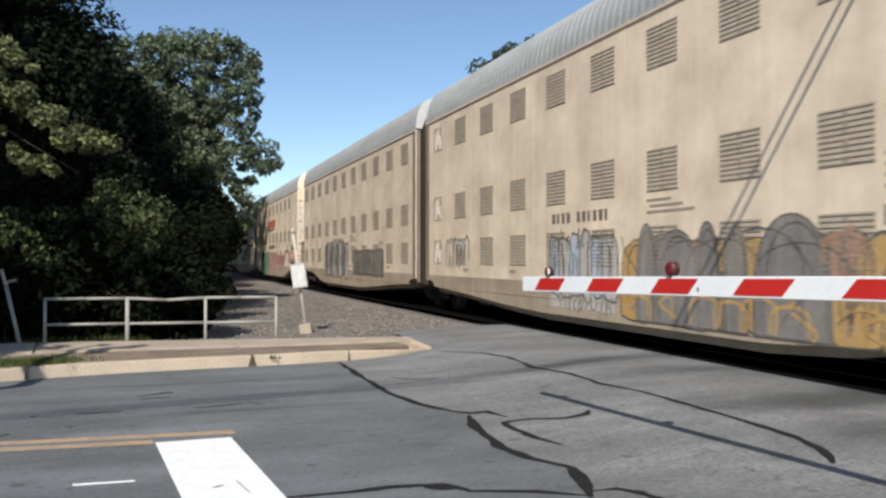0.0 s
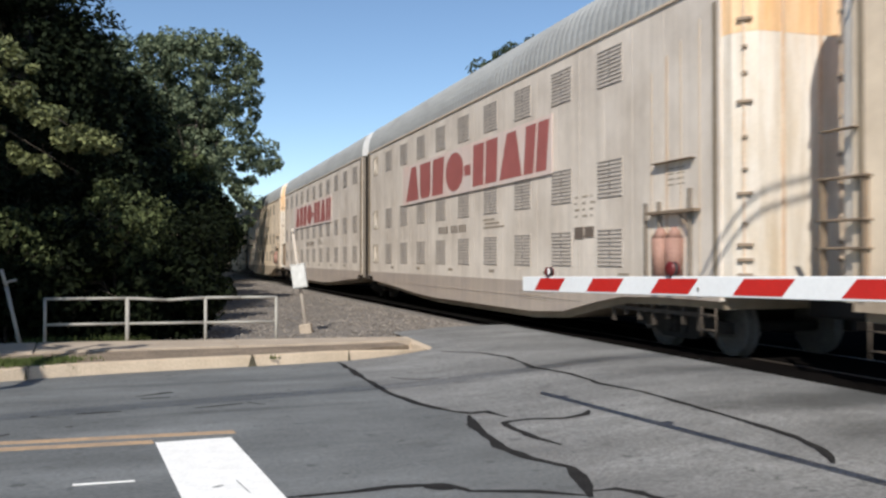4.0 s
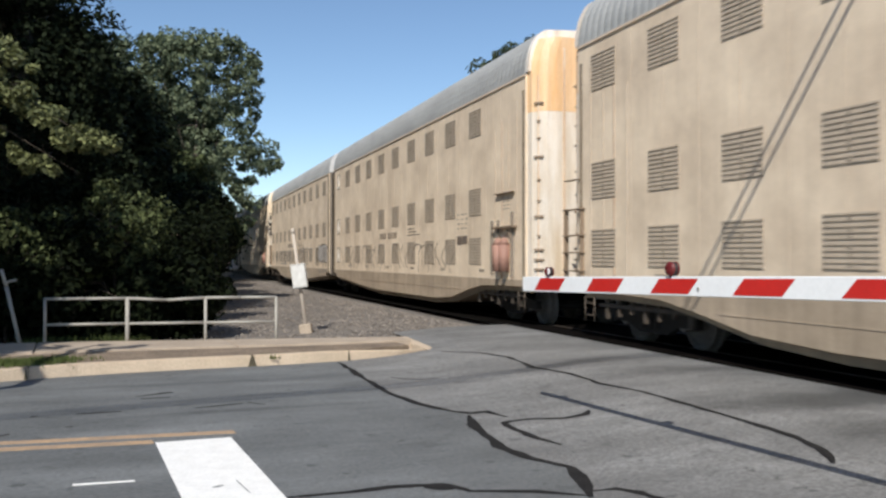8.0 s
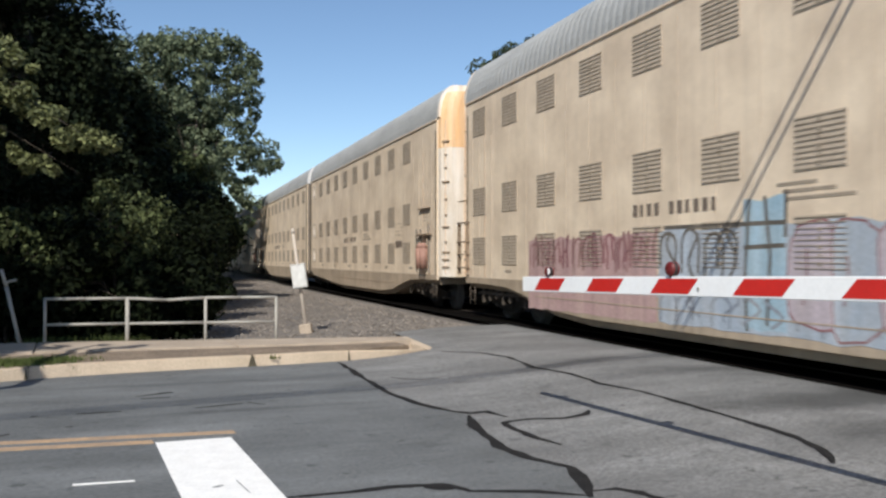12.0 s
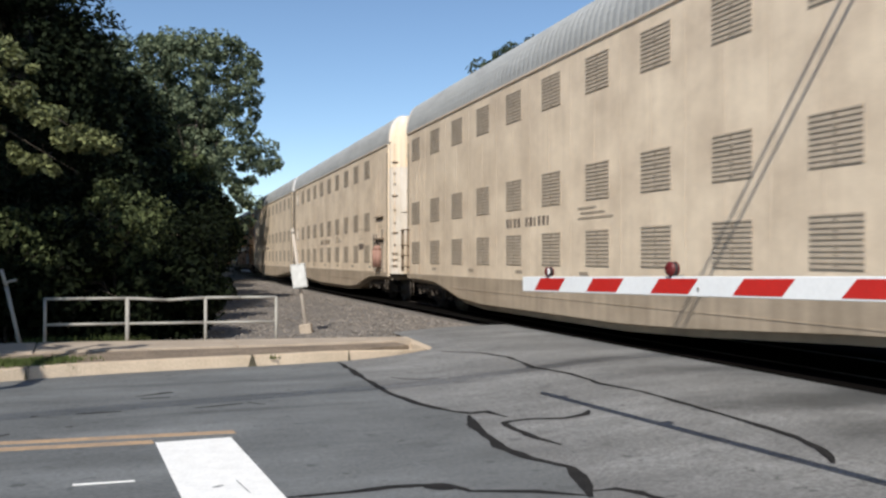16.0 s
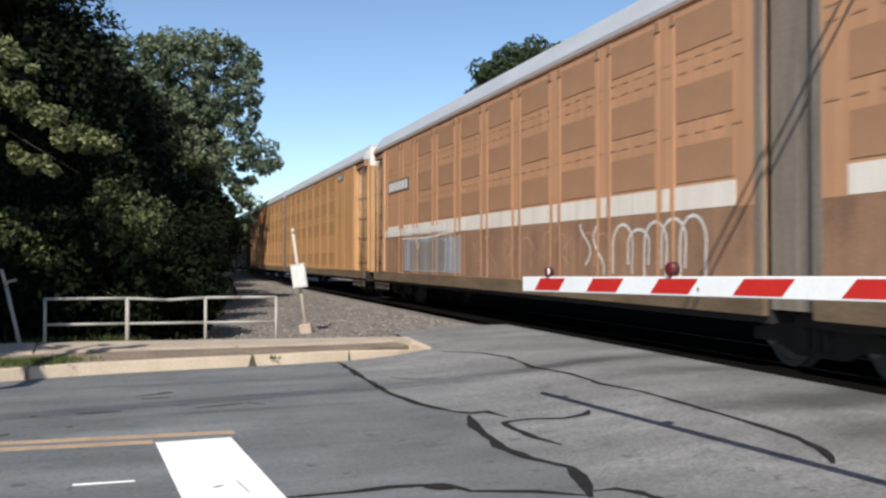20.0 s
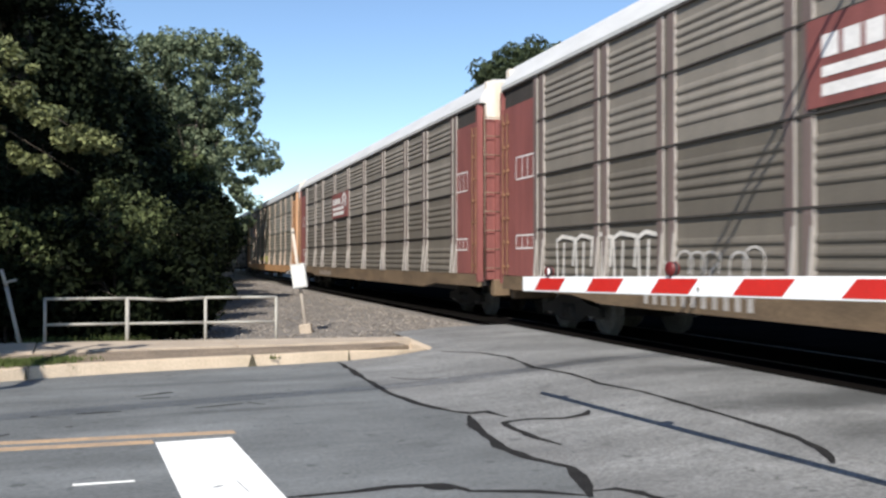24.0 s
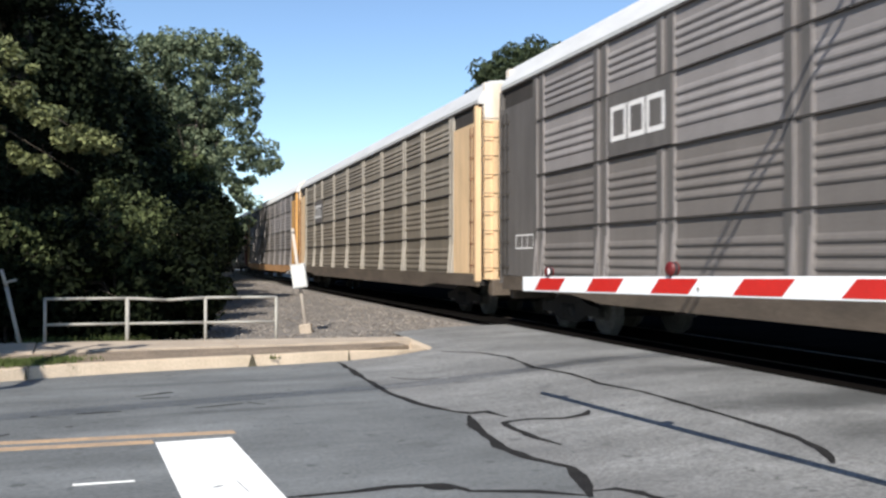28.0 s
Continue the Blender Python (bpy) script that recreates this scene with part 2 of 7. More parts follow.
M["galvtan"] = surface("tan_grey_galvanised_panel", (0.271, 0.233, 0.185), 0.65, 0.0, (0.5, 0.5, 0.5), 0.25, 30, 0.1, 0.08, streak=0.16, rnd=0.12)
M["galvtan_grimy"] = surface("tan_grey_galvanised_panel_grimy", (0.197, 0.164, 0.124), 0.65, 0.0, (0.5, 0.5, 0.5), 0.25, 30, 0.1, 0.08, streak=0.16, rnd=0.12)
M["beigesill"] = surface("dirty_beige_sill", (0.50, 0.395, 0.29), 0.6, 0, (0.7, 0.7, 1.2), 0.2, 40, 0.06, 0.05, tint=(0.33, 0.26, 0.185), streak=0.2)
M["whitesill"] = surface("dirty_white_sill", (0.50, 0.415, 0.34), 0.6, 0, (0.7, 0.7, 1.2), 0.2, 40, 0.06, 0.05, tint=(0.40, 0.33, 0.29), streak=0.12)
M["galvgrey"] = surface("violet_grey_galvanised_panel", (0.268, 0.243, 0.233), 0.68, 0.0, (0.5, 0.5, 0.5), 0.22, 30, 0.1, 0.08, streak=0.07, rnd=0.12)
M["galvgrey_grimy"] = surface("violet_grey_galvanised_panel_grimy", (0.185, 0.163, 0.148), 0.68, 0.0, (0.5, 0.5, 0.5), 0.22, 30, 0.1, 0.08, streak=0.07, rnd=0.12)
M["sillbrown"] = surface("dirty_tan_sill", (0.19, 0.128, 0.075), 0.75, 0, (0.7, 0.7, 2), 0.5, 30, 0.2, 0.1)
M["sillorange"] = surface("orange_sill", (0.44, 0.232, 0.098), 0.7, 0, (0.7, 0.7, 2), 0.4, 30, 0.15, 0.1)
M["silldark"] = surface("grimy_sill", (0.125, 0.095, 0.07), 0.75, 0, (0.7, 0.7, 2), 0.5, 30, 0.2, 0.1)
M["stripe"] = surface("white_band", (0.82, 0.74, 0.65), 0.55, 0, (0.8, 0.8, 0.8), 0.12, 30, 0.05, 0, streak=0.12)
M["ink"] = surface("dark_lettering", (0.18, 0.14, 0.11), 0.6, 0, (4, 4, 4), 0.2, 30, 0.1, 0)
M["inkfaint"] = surface("faint_lettering", (0.38, 0.31, 0.235), 0.6, 0, (4, 4, 4), 0.2, 30, 0.1, 0)
M["inkred"] = surface("red_lettering", (0.42, 0.13, 0.115), 0.6, 0, (2, 2, 2), 0.15, 30, 0.1, 0)
M["palepink"] = surface("pale_pink_ground", (0.78, 0.585, 0.50), 0.6, 0, (0.8, 0.8, 0.8), 0.15, 30, 0.06, 0, tint=(0.72, 0.63, 0.58), streak=0.1)
M["inkorange"] = surface("orange_red_emblem", (0.62, 0.10, 0.04), 0.55, 0, (2, 2, 2), 0.15, 30, 0.1, 0)
M["inkwhite"] = surface("white_lettering", (0.80, 0.77, 0.74), 0.6, 0, (4, 4, 4), 0.12, 30, 0.1, 0)
M["inkblue"] = surface("blue_lettering", (0.13, 0.16, 0.33), 0.6, 0, (4, 4, 4), 0.2, 30, 0.1, 0)
PAINT = {}
for nm, c in {"grey": (0.20, 0.188, 0.18), "black": (0.06, 0.055, 0.05), "green": (0.055, 0.25, 0.14), "pink": (0.52, 0.25, 0.22), "red": (0.44, 0.15, 0.11), "mauve": (0.47, 0.30, 0.29), "blue": (0.40, 0.46, 0.53), "ochre": (0.52, 0.31, 0.10), "silver": (0.52, 0.49, 0.46), "white": (0.68, 0.65, 0.61), "lilac": (0.50, 0.43, 0.48), "lime": (0.35, 0.33, 0.07), "plum": (0.12, 0.075, 0.09), "tan": (0.56, 0.45, 0.30), "rust": (0.36, 0.17, 0.10), "mint": (0.12, 0.34, 0.20), "deepgreen": (0.025, 0.12, 0.07), "rose": (0.58, 0.31, 0.27), "wine": (0.25, 0.10, 0.11), "sky": (0.34, 0.50, 0.60), "slate": (0.25, 0.28, 0.33)}.items():
    PAINT[nm] = surface("sprayed_" + nm, c, 0.6, 0, (1.7, 1.7, 1.1), 0.25, 20, 0.12, 0, streak=0.22, tint=tuple(0.78 * v + 0.22 * b for v, b in zip(c, (0.66, 0.55, 0.42))))



def asphalt_mat(name, col, dark, speck, patch, dark_marks=()):
    """Asphalt: lanes worn in bands along the road, blotches, and the speckle of the stones."""
    m, nt, b = nodes_of(name)
    N, L = nt.nodes, nt.links
    tc = N.new("ShaderNodeTexCoord")

    def noise_at(scale, sc, detail, rough=0.6):
        mp = N.new("ShaderNodeMapping")
        mp.vector_type = "TEXTURE"
        mp.inputs["Rotation"].default_value = (0, 0, radians(20))
        mp.inputs["Scale"].default_value = sc
        L.new(tc.outputs["Object"], mp.inputs[0])
        n = N.new("ShaderNodeTexNoise")
        n.inputs["Scale"].default_value, n.inputs["Detail"].default_value, n.inputs["Roughness"].default_value = scale, detail, rough
        L.new(mp.outputs[0], n.inputs["Vector"])
        return n.outputs[0]

    def remap(src, a, b0, lo, hi):
        mr = N.new("ShaderNodeMapRange")
        for k, v in (("From Min", a), ("From Max", b0), ("To Min", lo), ("To Max", hi)):
            mr.inputs[k].default_value = v
        L.new(src, mr.inputs[0])
        return mr.outputs[0]

    def mul(p, q):
        mx = N.new("ShaderNodeMath")
        mx.operation = "MULTIPLY"
        L.new(p, mx.inputs[0])
        L.new(q, mx.inputs[1])
        return mx.outputs[0]

    bands = remap(noise_at(1.1, (9, 1, 1), 4), 0.3, 0.7, dark, 1.18)
    blot = remap(noise_at(0.9, (1.6, 1, 1), 6, 0.7), 0.3, 0.7, 0.72, 1.26)
    grit = noise_at(24, (1, 1, 1), 5, 0.85)
    spk = remap(grit, 0.3, 0.7, 1 - speck, 1 + speck)
    pits = remap(noise_at(8.0, (1.5, 1, 1), 3, 0.55), 0.29, 0.36, 0.48, 1.0)
    spots = remap(noise_at(3.4, (1.3, 1, 1), 4, 0.7), 0.30, 0.40, 0.66, 1.0)
    worn = remap(noise_at(0.55, (2.4, 1, 1), 5, 0.6), 0.40, 0.58, patch, 1.0)
    fac = mul(mul(mul(bands, blot), mul(spk, pits)), mul(worn, spots))
    wob = N.new("ShaderNodeTexNoise")
    wob.inputs["Scale"].default_value, wob.inputs["Detail"].default_value = 1.3, 4
    L.new(tc.outputs["Object"], wob.inputs["Vector"])
    # soft dark ellipses at set places: position, turn, half lengths, depth
    for x, y, turn, la, lb, depth in dark_marks:
        mp = N.new("ShaderNodeMapping")
        mp.vector_type = "TEXTURE"
        mp.inputs["Location"].default_value = (x, y, 0)
        mp.inputs["Rotation"].default_value = (0, 0, radians(turn))
        mp.inputs["Scale"].default_value = (la, lb, 1000.0)
        L.new(tc.outputs["Object"], mp.inputs[0])
        ln = N.new("ShaderNodeVectorMath")
        ln.operation = "LENGTH"
        L.new(mp.outputs[0], ln.inputs[0])
        ad = N.new("ShaderNodeMath")
        ad.operation = "MULTIPLY_ADD"
        ad.inputs[1].default_value, ad.inputs[2].default_value = 1.4, -0.7
        L.new(wob.outputs[0], ad.inputs[0])
        sm = N.new("ShaderNodeMath")
        sm.operation = "ADD"
        L.new(ln.outputs["Value"], sm.inputs[0])
        L.new(ad.outputs[0], sm.inputs[1])
        fac = mul(fac, remap(sm.outputs[0], 0.25, 1.1, depth, 1.0))
    mixc = N.new("ShaderNodeVectorMath")
    mixc.operation = "SCALE"
    mixc.inputs[0].default_value = col
    L.new(fac, mixc.inputs["Scale"])
    L.new(mixc.outputs[0], b.inputs["Base Color"])
    b.inputs["Roughness"].default_value = 0.82
    bp = N.new("ShaderNodeBump")
    bp.inputs["Strength"].default_value, bp.inputs["Distance"].default_value = 0.5, 0.012
    L.new(grit, bp.inputs["Height"])
    L.new(bp.outputs[0], b.inputs["Normal"])
    return m


M["asphalt"] = asphalt_mat("worn_asphalt", (0.146, 0.152, 0.152), 0.78, 0.42, 0.86, dark_marks=((-3.6, 11.3, 20, 3.0, 0.16, 0.70), (-1.9, 9.5, 20, 1.4, 0.12, 0.72), (-5.5, 9.6, 20, 1.6, 0.10, 0.75)))
M["asphalt_pale"] = asphalt_mat("pale_asphalt", (0.205, 0.203, 0.197), 0.76, 0.55, 0.78, dark_marks=((1.9, 12.6, 36, 1.5, 0.30, 0.60), (4.3, 9.2, 18, 2.4, 0.9, 0.40), (3.3, 11.6, 10, 1.0, 0.5, 0.62), (3.8, 7.5, 30, 1.3, 0.8, 0.55), (1.3, 5.6, 20, 1.4, 0.6, 0.82)))
# near black: shade under the train is put into this bed colour
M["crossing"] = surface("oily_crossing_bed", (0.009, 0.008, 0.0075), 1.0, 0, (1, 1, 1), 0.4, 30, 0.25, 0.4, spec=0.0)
M["tar"] = surface("tar_sealant", (0.026, 0.025, 0.025), 0.9, 0, (6, 6, 6), 0.3, 50, 0.2, 0.2, spec=0.08)
M["concrete"] = surface("weathered_concrete", (0.60, 0.485, 0.365), 0.85, 0, (1.2, 1.2, 1.2), 0.25, 40, 0.12, 0.4, tint=(0.46, 0.37, 0.27), rnd=0.06)
M["concrete_dull"] = surface("dull_concrete", (0.46, 0.375, 0.29), 0.9, 0, (1.2, 1.2, 1.2), 0.3, 40, 0.15, 0.4, rnd=0.06)
M["gravel"] = surface("ballast_ground", (0.20, 0.175, 0.15), 0.9, 0, (0.6, 0.6, 0.6), 0.35, 14, 0.35, 0.8, dist=0.03)
M["stone"] = surface("ballast_stone", (0.23, 0.20, 0.172), 0.9, 0, (4, 4, 4), 0.3, 40, 0.15, 0.3, island=0.4)
M["dirt"] = surface("dry_verge_dirt", (0.25, 0.19, 0.135), 0.95, 0, (1.6, 1.6, 1.6), 0.4, 18, 0.3, 0.8, tint=(0.14, 0.105, 0.075), dist=0.02)
M["earth"] = surface("earth_and_litter", (0.10, 0.085, 0.055), 0.95, 0, (0.5, 0.5, 0.5), 0.4, 12, 0.3, 0.5)
M["roadwhite"] = surface("white_road_paint", (0.90, 0.885, 0.85), 0.65, 0, (7, 7, 7), 0.06, 60, 0.08, 0.3, tint=(0.80, 0.785, 0.75))
M["roadyellow"] = surface("yellow_road_paint", (0.50, 0.33, 0.19), 0.75, 0, (5, 5, 5), 0.3, 50, 0.2, 0.3, tint=(0.28, 0.21, 0.15))
M["galv"] = surface("galvanised_pipe", (0.38, 0.36, 0.32), 0.62, 0.15, (3, 3, 3), 0.25, 40, 0.1, 0.1)
M["boxwhite"] = surface("white_box_enamel", (0.70, 0.69, 0.66), 0.45, 0, (5, 5, 4), 0.08, 30, 0.04, 0, tint=(0.50, 0.49, 0.46))
M["wood"] = surface("weathered_post_wood", (0.58, 0.50, 0.42), 0.85, 0, (6, 6, 1), 0.3, 60, 0.15, 0.3)
M["gatewhite"] = surface("gate_white_sheeting", (0.86, 0.86, 0.85), 0.4, 0, (3, 3, 3), 0.06, 30, 0.03, 0)
M["gatered"] = surface("gate_red_sheeting", (0.56, 0.02, 0.015), 0.4, 0, (3, 3, 3), 0.1, 30, 0.05, 0)
M["lens"] = surface("red_lamp_lens", (0.13, 0.008, 0.008), 0.5, 0, (3, 3, 3), 0.2, 30, 0.05, 0)
M["black"] = surface("black_housing", (0.03, 0.03, 0.03), 0.5, 0, (3, 3, 3), 0.2, 30, 0.05, 0)
M["railsteel"] = surface("rail_steel", (0.06, 0.046, 0.036), 0.7, 0.1, (1, 1, 1), 0.3, 40, 0.1, 0.1)
M["tie"] = surface("creosoted_tie", (0.07, 0.055, 0.042), 0.9, 0, (2, 2, 2), 0.4, 30, 0.2, 0.3, rnd=0.3)
M["bark"] = surface("bark", (0.10, 0.08, 0.06), 0.95, 0, (4, 4, 0.7), 0.4, 30, 0.25, 0.8, dist=0.03)
M["leaf_maple"] = leaf_mat("maple_leaves", (0.215, 0.25, 0.145), (0.036, 0.055, 0.032))
M["leaf_maple_dark"] = leaf_mat("deep_green_leaves", (0.075, 0.095, 0.045), (0.025, 0.036, 0.018), 0.2, 0.15)
# lighter leaf colours that carry the sun on the lit foliage
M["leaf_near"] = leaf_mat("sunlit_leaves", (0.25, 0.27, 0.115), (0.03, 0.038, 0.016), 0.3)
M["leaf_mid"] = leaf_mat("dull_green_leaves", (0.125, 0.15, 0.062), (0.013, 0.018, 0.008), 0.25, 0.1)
# near-black foliage: the deep shade among the trees is put into these colours
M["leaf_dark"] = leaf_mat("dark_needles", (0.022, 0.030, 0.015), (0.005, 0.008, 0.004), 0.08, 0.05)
M["leaf_shade"] = leaf_mat("shrub_leaves", (0.014, 0.019, 0.008), (0.003, 0.005, 0.0025), 0.12, 0.05)
M["grass"] = leaf_mat("grass_blades", (0.12, 0.15, 0.045), (0.06, 0.085, 0.025), 0.3)
# ---- the train: every unit is a thing of its own ----
SIDE = -HALF                                    # the side that the camera sees


def speed_path(t):
    """Metres gone by the train at t seconds; it gathers speed a little."""
    lag = np.interp(t, (0, 3, 6, 10, 12, 14.5, 16, 17, 18, 19, 20, 21.5, 24, 28), (0.1, 0.12, 0.03, 0.03, 0.0, -0.1, -0.2, -0.40, -0.47, -0.49, -0.42, -0.35, 0.0, 0.0))
    return 21.44 * (t + 0.0008 * ((t - 15.3) ** 2 - 234.09)) - float(lag)


def truck_mesh():
    """A two-axle truck: side frames and bolster."""
    bm = bmesh.new()
    for y in (-1.08, 1.08):
        prof = [(-1.25, 0.52), (-1.25, 0.36), (-0.75, 0.36), (-0.42, 0.22), (0.42, 0.22), (0.75, 0.36), (1.25, 0.36), (1.25, 0.52), (0.8, 0.58), (0.35, 0.74), (-0.35, 0.74), (-0.8, 0.58)]
        a = [bm.verts.new((px, y - 0.06, pz)) for px, pz in prof]
        b = [bm.verts.new((px, y + 0.06, pz)) for px, pz in prof]
        for i in range(len(prof)):
            j = (i + 1) % len(prof)
            bm.faces.new((a[i], a[j], b[j], b[i]))
        bm.faces.new(a)
        bm.faces.new(b[::-1])
        for k in range(3):
            tube(bm, (-0.2 + 0.2 * k, y * 1.06, 0.30), (-0.2 + 0.2 * k, y * 1.06, 0.56), 0.07, n=8)
    box(bm, -0.2, 0.2, -1.1, 1.1, 0.42, 0.72)
    bmesh.ops.recalc_face_normals(bm, faces=bm.faces[:])
    return mesh_of(bm, "truck", M["steel"])


def wheel_mesh():
    """A dished wheel with its axle box; the disc looks alike at any turn."""
    bm = bmesh.new()
    prof = [(0.0, 0.66), (0.45, 0.66), (0.45, 0.70), (0.42, 0.71), (0.42, 0.83), (0.36, 0.84), (0.33, 0.79), (0.17, 0.79), (0.13, 0.86), (0.13, 1.13), (0.0, 1.13)]
    n = 28
    rings = [[bm.verts.new((r * math.cos(2 * math.pi * k / n), -y, r * math.sin(2 * math.pi * k / n))) for k in range(n)] for r, y in prof[1:-1]]
    for a, b in zip(rings, rings[1:]):
        for k in range(n):
            bm.faces.new((a[k], a[(k + 1) % n], b[(k + 1) % n], b[k]))
    bm.faces.new(rings[0])
    bm.faces.new(rings[-1])
    bmesh.ops.recalc_face_normals(bm, faces=bm.faces[:])
    return mesh_of(bm, "wheel", M["wheel"])


TRUCK, WHEEL = truck_mesh(), wheel_mesh()
AXLE = mesh_of(tube(bmesh.new(), (0, -0.66, 0), (0, 0.66, 0), 0.085, n=10), "axle", M["steel"])


def add_truck(car, x):
    tr = part("truck", TRUCK, None, car, "grimy cast steel truck frame", at=(x, 0, 0))
    for dx in (-0.89, 0.89):
        part("axle", AXLE, None, tr, at=(dx, 0, 0.43))
        part("wheel", WHEEL, None, tr, "worn steel wheel", at=(dx, 0, 0.43))
        w = part("wheel", WHEEL, None, tr, "worn steel wheel", at=(dx, 0, 0.43))
        w.rotation_euler = (0, 0, math.pi)
    return tr


def arch_roof(x0, x1, eave, top, ridge, shoulder, pitch, depth):
    """A roof of cross ribs: the section is swept along x in steps that rise and fall by depth."""
    bm = bmesh.new()
    sec = []
    for i in range(9):
        f = math.pi / 2 * i / 8
        sec.append((-HALF + shoulder * (1 - math.cos(f)), eave + (top - eave) * math.sin(f)))
    sec.append((0.0, ridge))
    sec += [(-y, z) for y, z in sec[-2::-1]]
    n = max(2, int((x1 - x0) / pitch))
    rows = []
    for k in range(n + 1):
        for e, up in ((0.0, 0), (0.3, 1), (0.7, 1)):
            x = x0 + (x1 - x0) * (k + e) / n
            if x > x1 + 1e-6:
                break
            d = depth if up else 0.0
            rows.append([bm.verts.new((x, y * (1 + d / 3.2), z + d * (0.2 if i in (0, len(sec) - 1) else 1))) for i, (y, z) in enumerate(sec)])
    for a, b in zip(rows, rows[1:]):
        for i in range(len(sec) - 1):
            bm.faces.new((a[i], a[i + 1], b[i + 1], b[i]))
    for r in (rows[0], rows[-1]):
        bm.faces.new(r)
    bmesh.ops.recalc_face_normals(bm, faces=bm.faces[:])
    return bm


def ladder_mesh(h, w, rungs, mat):
    bm = bmesh.new()
    for x in (-w / 2, w / 2):
        tube(bm, (x, 0, 0), (x, 0, h), 0.013, n=6)
    for k in range(rungs):
        z = h * (k + 0.5) / rungs
        tube(bm, (-w / 2, 0, z), (w / 2, 0, z), 0.010, n=6)
    return mesh_of(bm, "ladder", mat)


def vent_mesh(back, slot):
    """Eight rows of slots over a screen, with a dark seam up the middle."""
    bm = bmesh.new()
    box(bm, -0.43, 0.43, -0.006, 0.02, -0.325, 0.325, 0)
    for k in range(10):
        z = -0.308 + k * 0.0667
        a = 0.010
        vs = [(-0.42, z + a * 0.5), (0.42, z - a * 0.1), (0.42, z + a), (-0.42, z + a * 1.6)]
        v0 = [bm.verts.new((x, -0.0165, zz)) for x, zz in vs]
        v1 = [bm.verts.new((x, -0.004, zz - 0.003)) for x, zz in vs]
        for i in range(4):
            j = (i + 1) % 4
            bm.faces.new((v0[i], v0[j], v1[j], v1[i])).material_index = 1
        bm.faces.new(v0).material_index = 1
    for k in range(6):
        z = -0.27 + k * 0.1
        box(bm, -0.025, 0.025, -0.0175, -0.005, z, z + 0.045, 1)
    bmesh.ops.recalc_face_normals(bm, faces=bm.faces[:])
    return mesh_of(bm, "vent", [back, slot])


VENT = vent_mesh(M["ventback"], M["slot"])
VENT_GREY = vent_mesh(M["ventgrey"], M["slotgrey"])
SHUT_VENT = mesh_of(boxes((-0.36, 0.36, -0.006, 0.02, -0.325, 0.325), (-0.36, -0.24, -0.010, -0.004, 0.18, 0.26), (-0.08, 0.1, -0.010, -0.004, 0.24, 0.31), (0.06, 0.2, -0.010, -0.004, -0.06, 0.0), (-0.12, 0.0, -0.010, -0.004, -0.30, -0.24)), "vent", M["ventshut"])
STEP = ladder_mesh(0.42, 0.34, 2, M["silldark"])
TALL_LADDER = ladder_mesh(4.0, 0.42, 9, M["ladder"])
EAVE, ROOFTOP, RIDGE = 5.25, 6.16, 6.22
ROWS = (1.62, 2.79, 4.68)
LU = 22.80                                      # pitch of the tall beige units


def side_outline(x0, x1, end0, end1):
    """Lower edge of a side with a dropped sill between the trucks; each end gives (metres in, height)."""
    return [(x0 + d, z) for d, z in end0] + [(x1 - d, z) for d, z in end1][::-1]


def plate(bm, outline, y0, y1, mi=0):
    a = [bm.verts.new((x, y0, z)) for x, z in outline]
    b = [bm.verts.new((x, y1, z)) for x, z in outline]
    n = len(outline)
    for i in range(n):
        j = (i + 1) % n
        bm.faces.new((a[i], a[j], b[j], b[i])).material_index = mi
    bm.faces.new(a).material_index = mi
    bm.faces.new(b[::-1]).material_index = mi
    bmesh.ops.recalc_face_normals(bm, faces=bm.faces[:])
    return bm


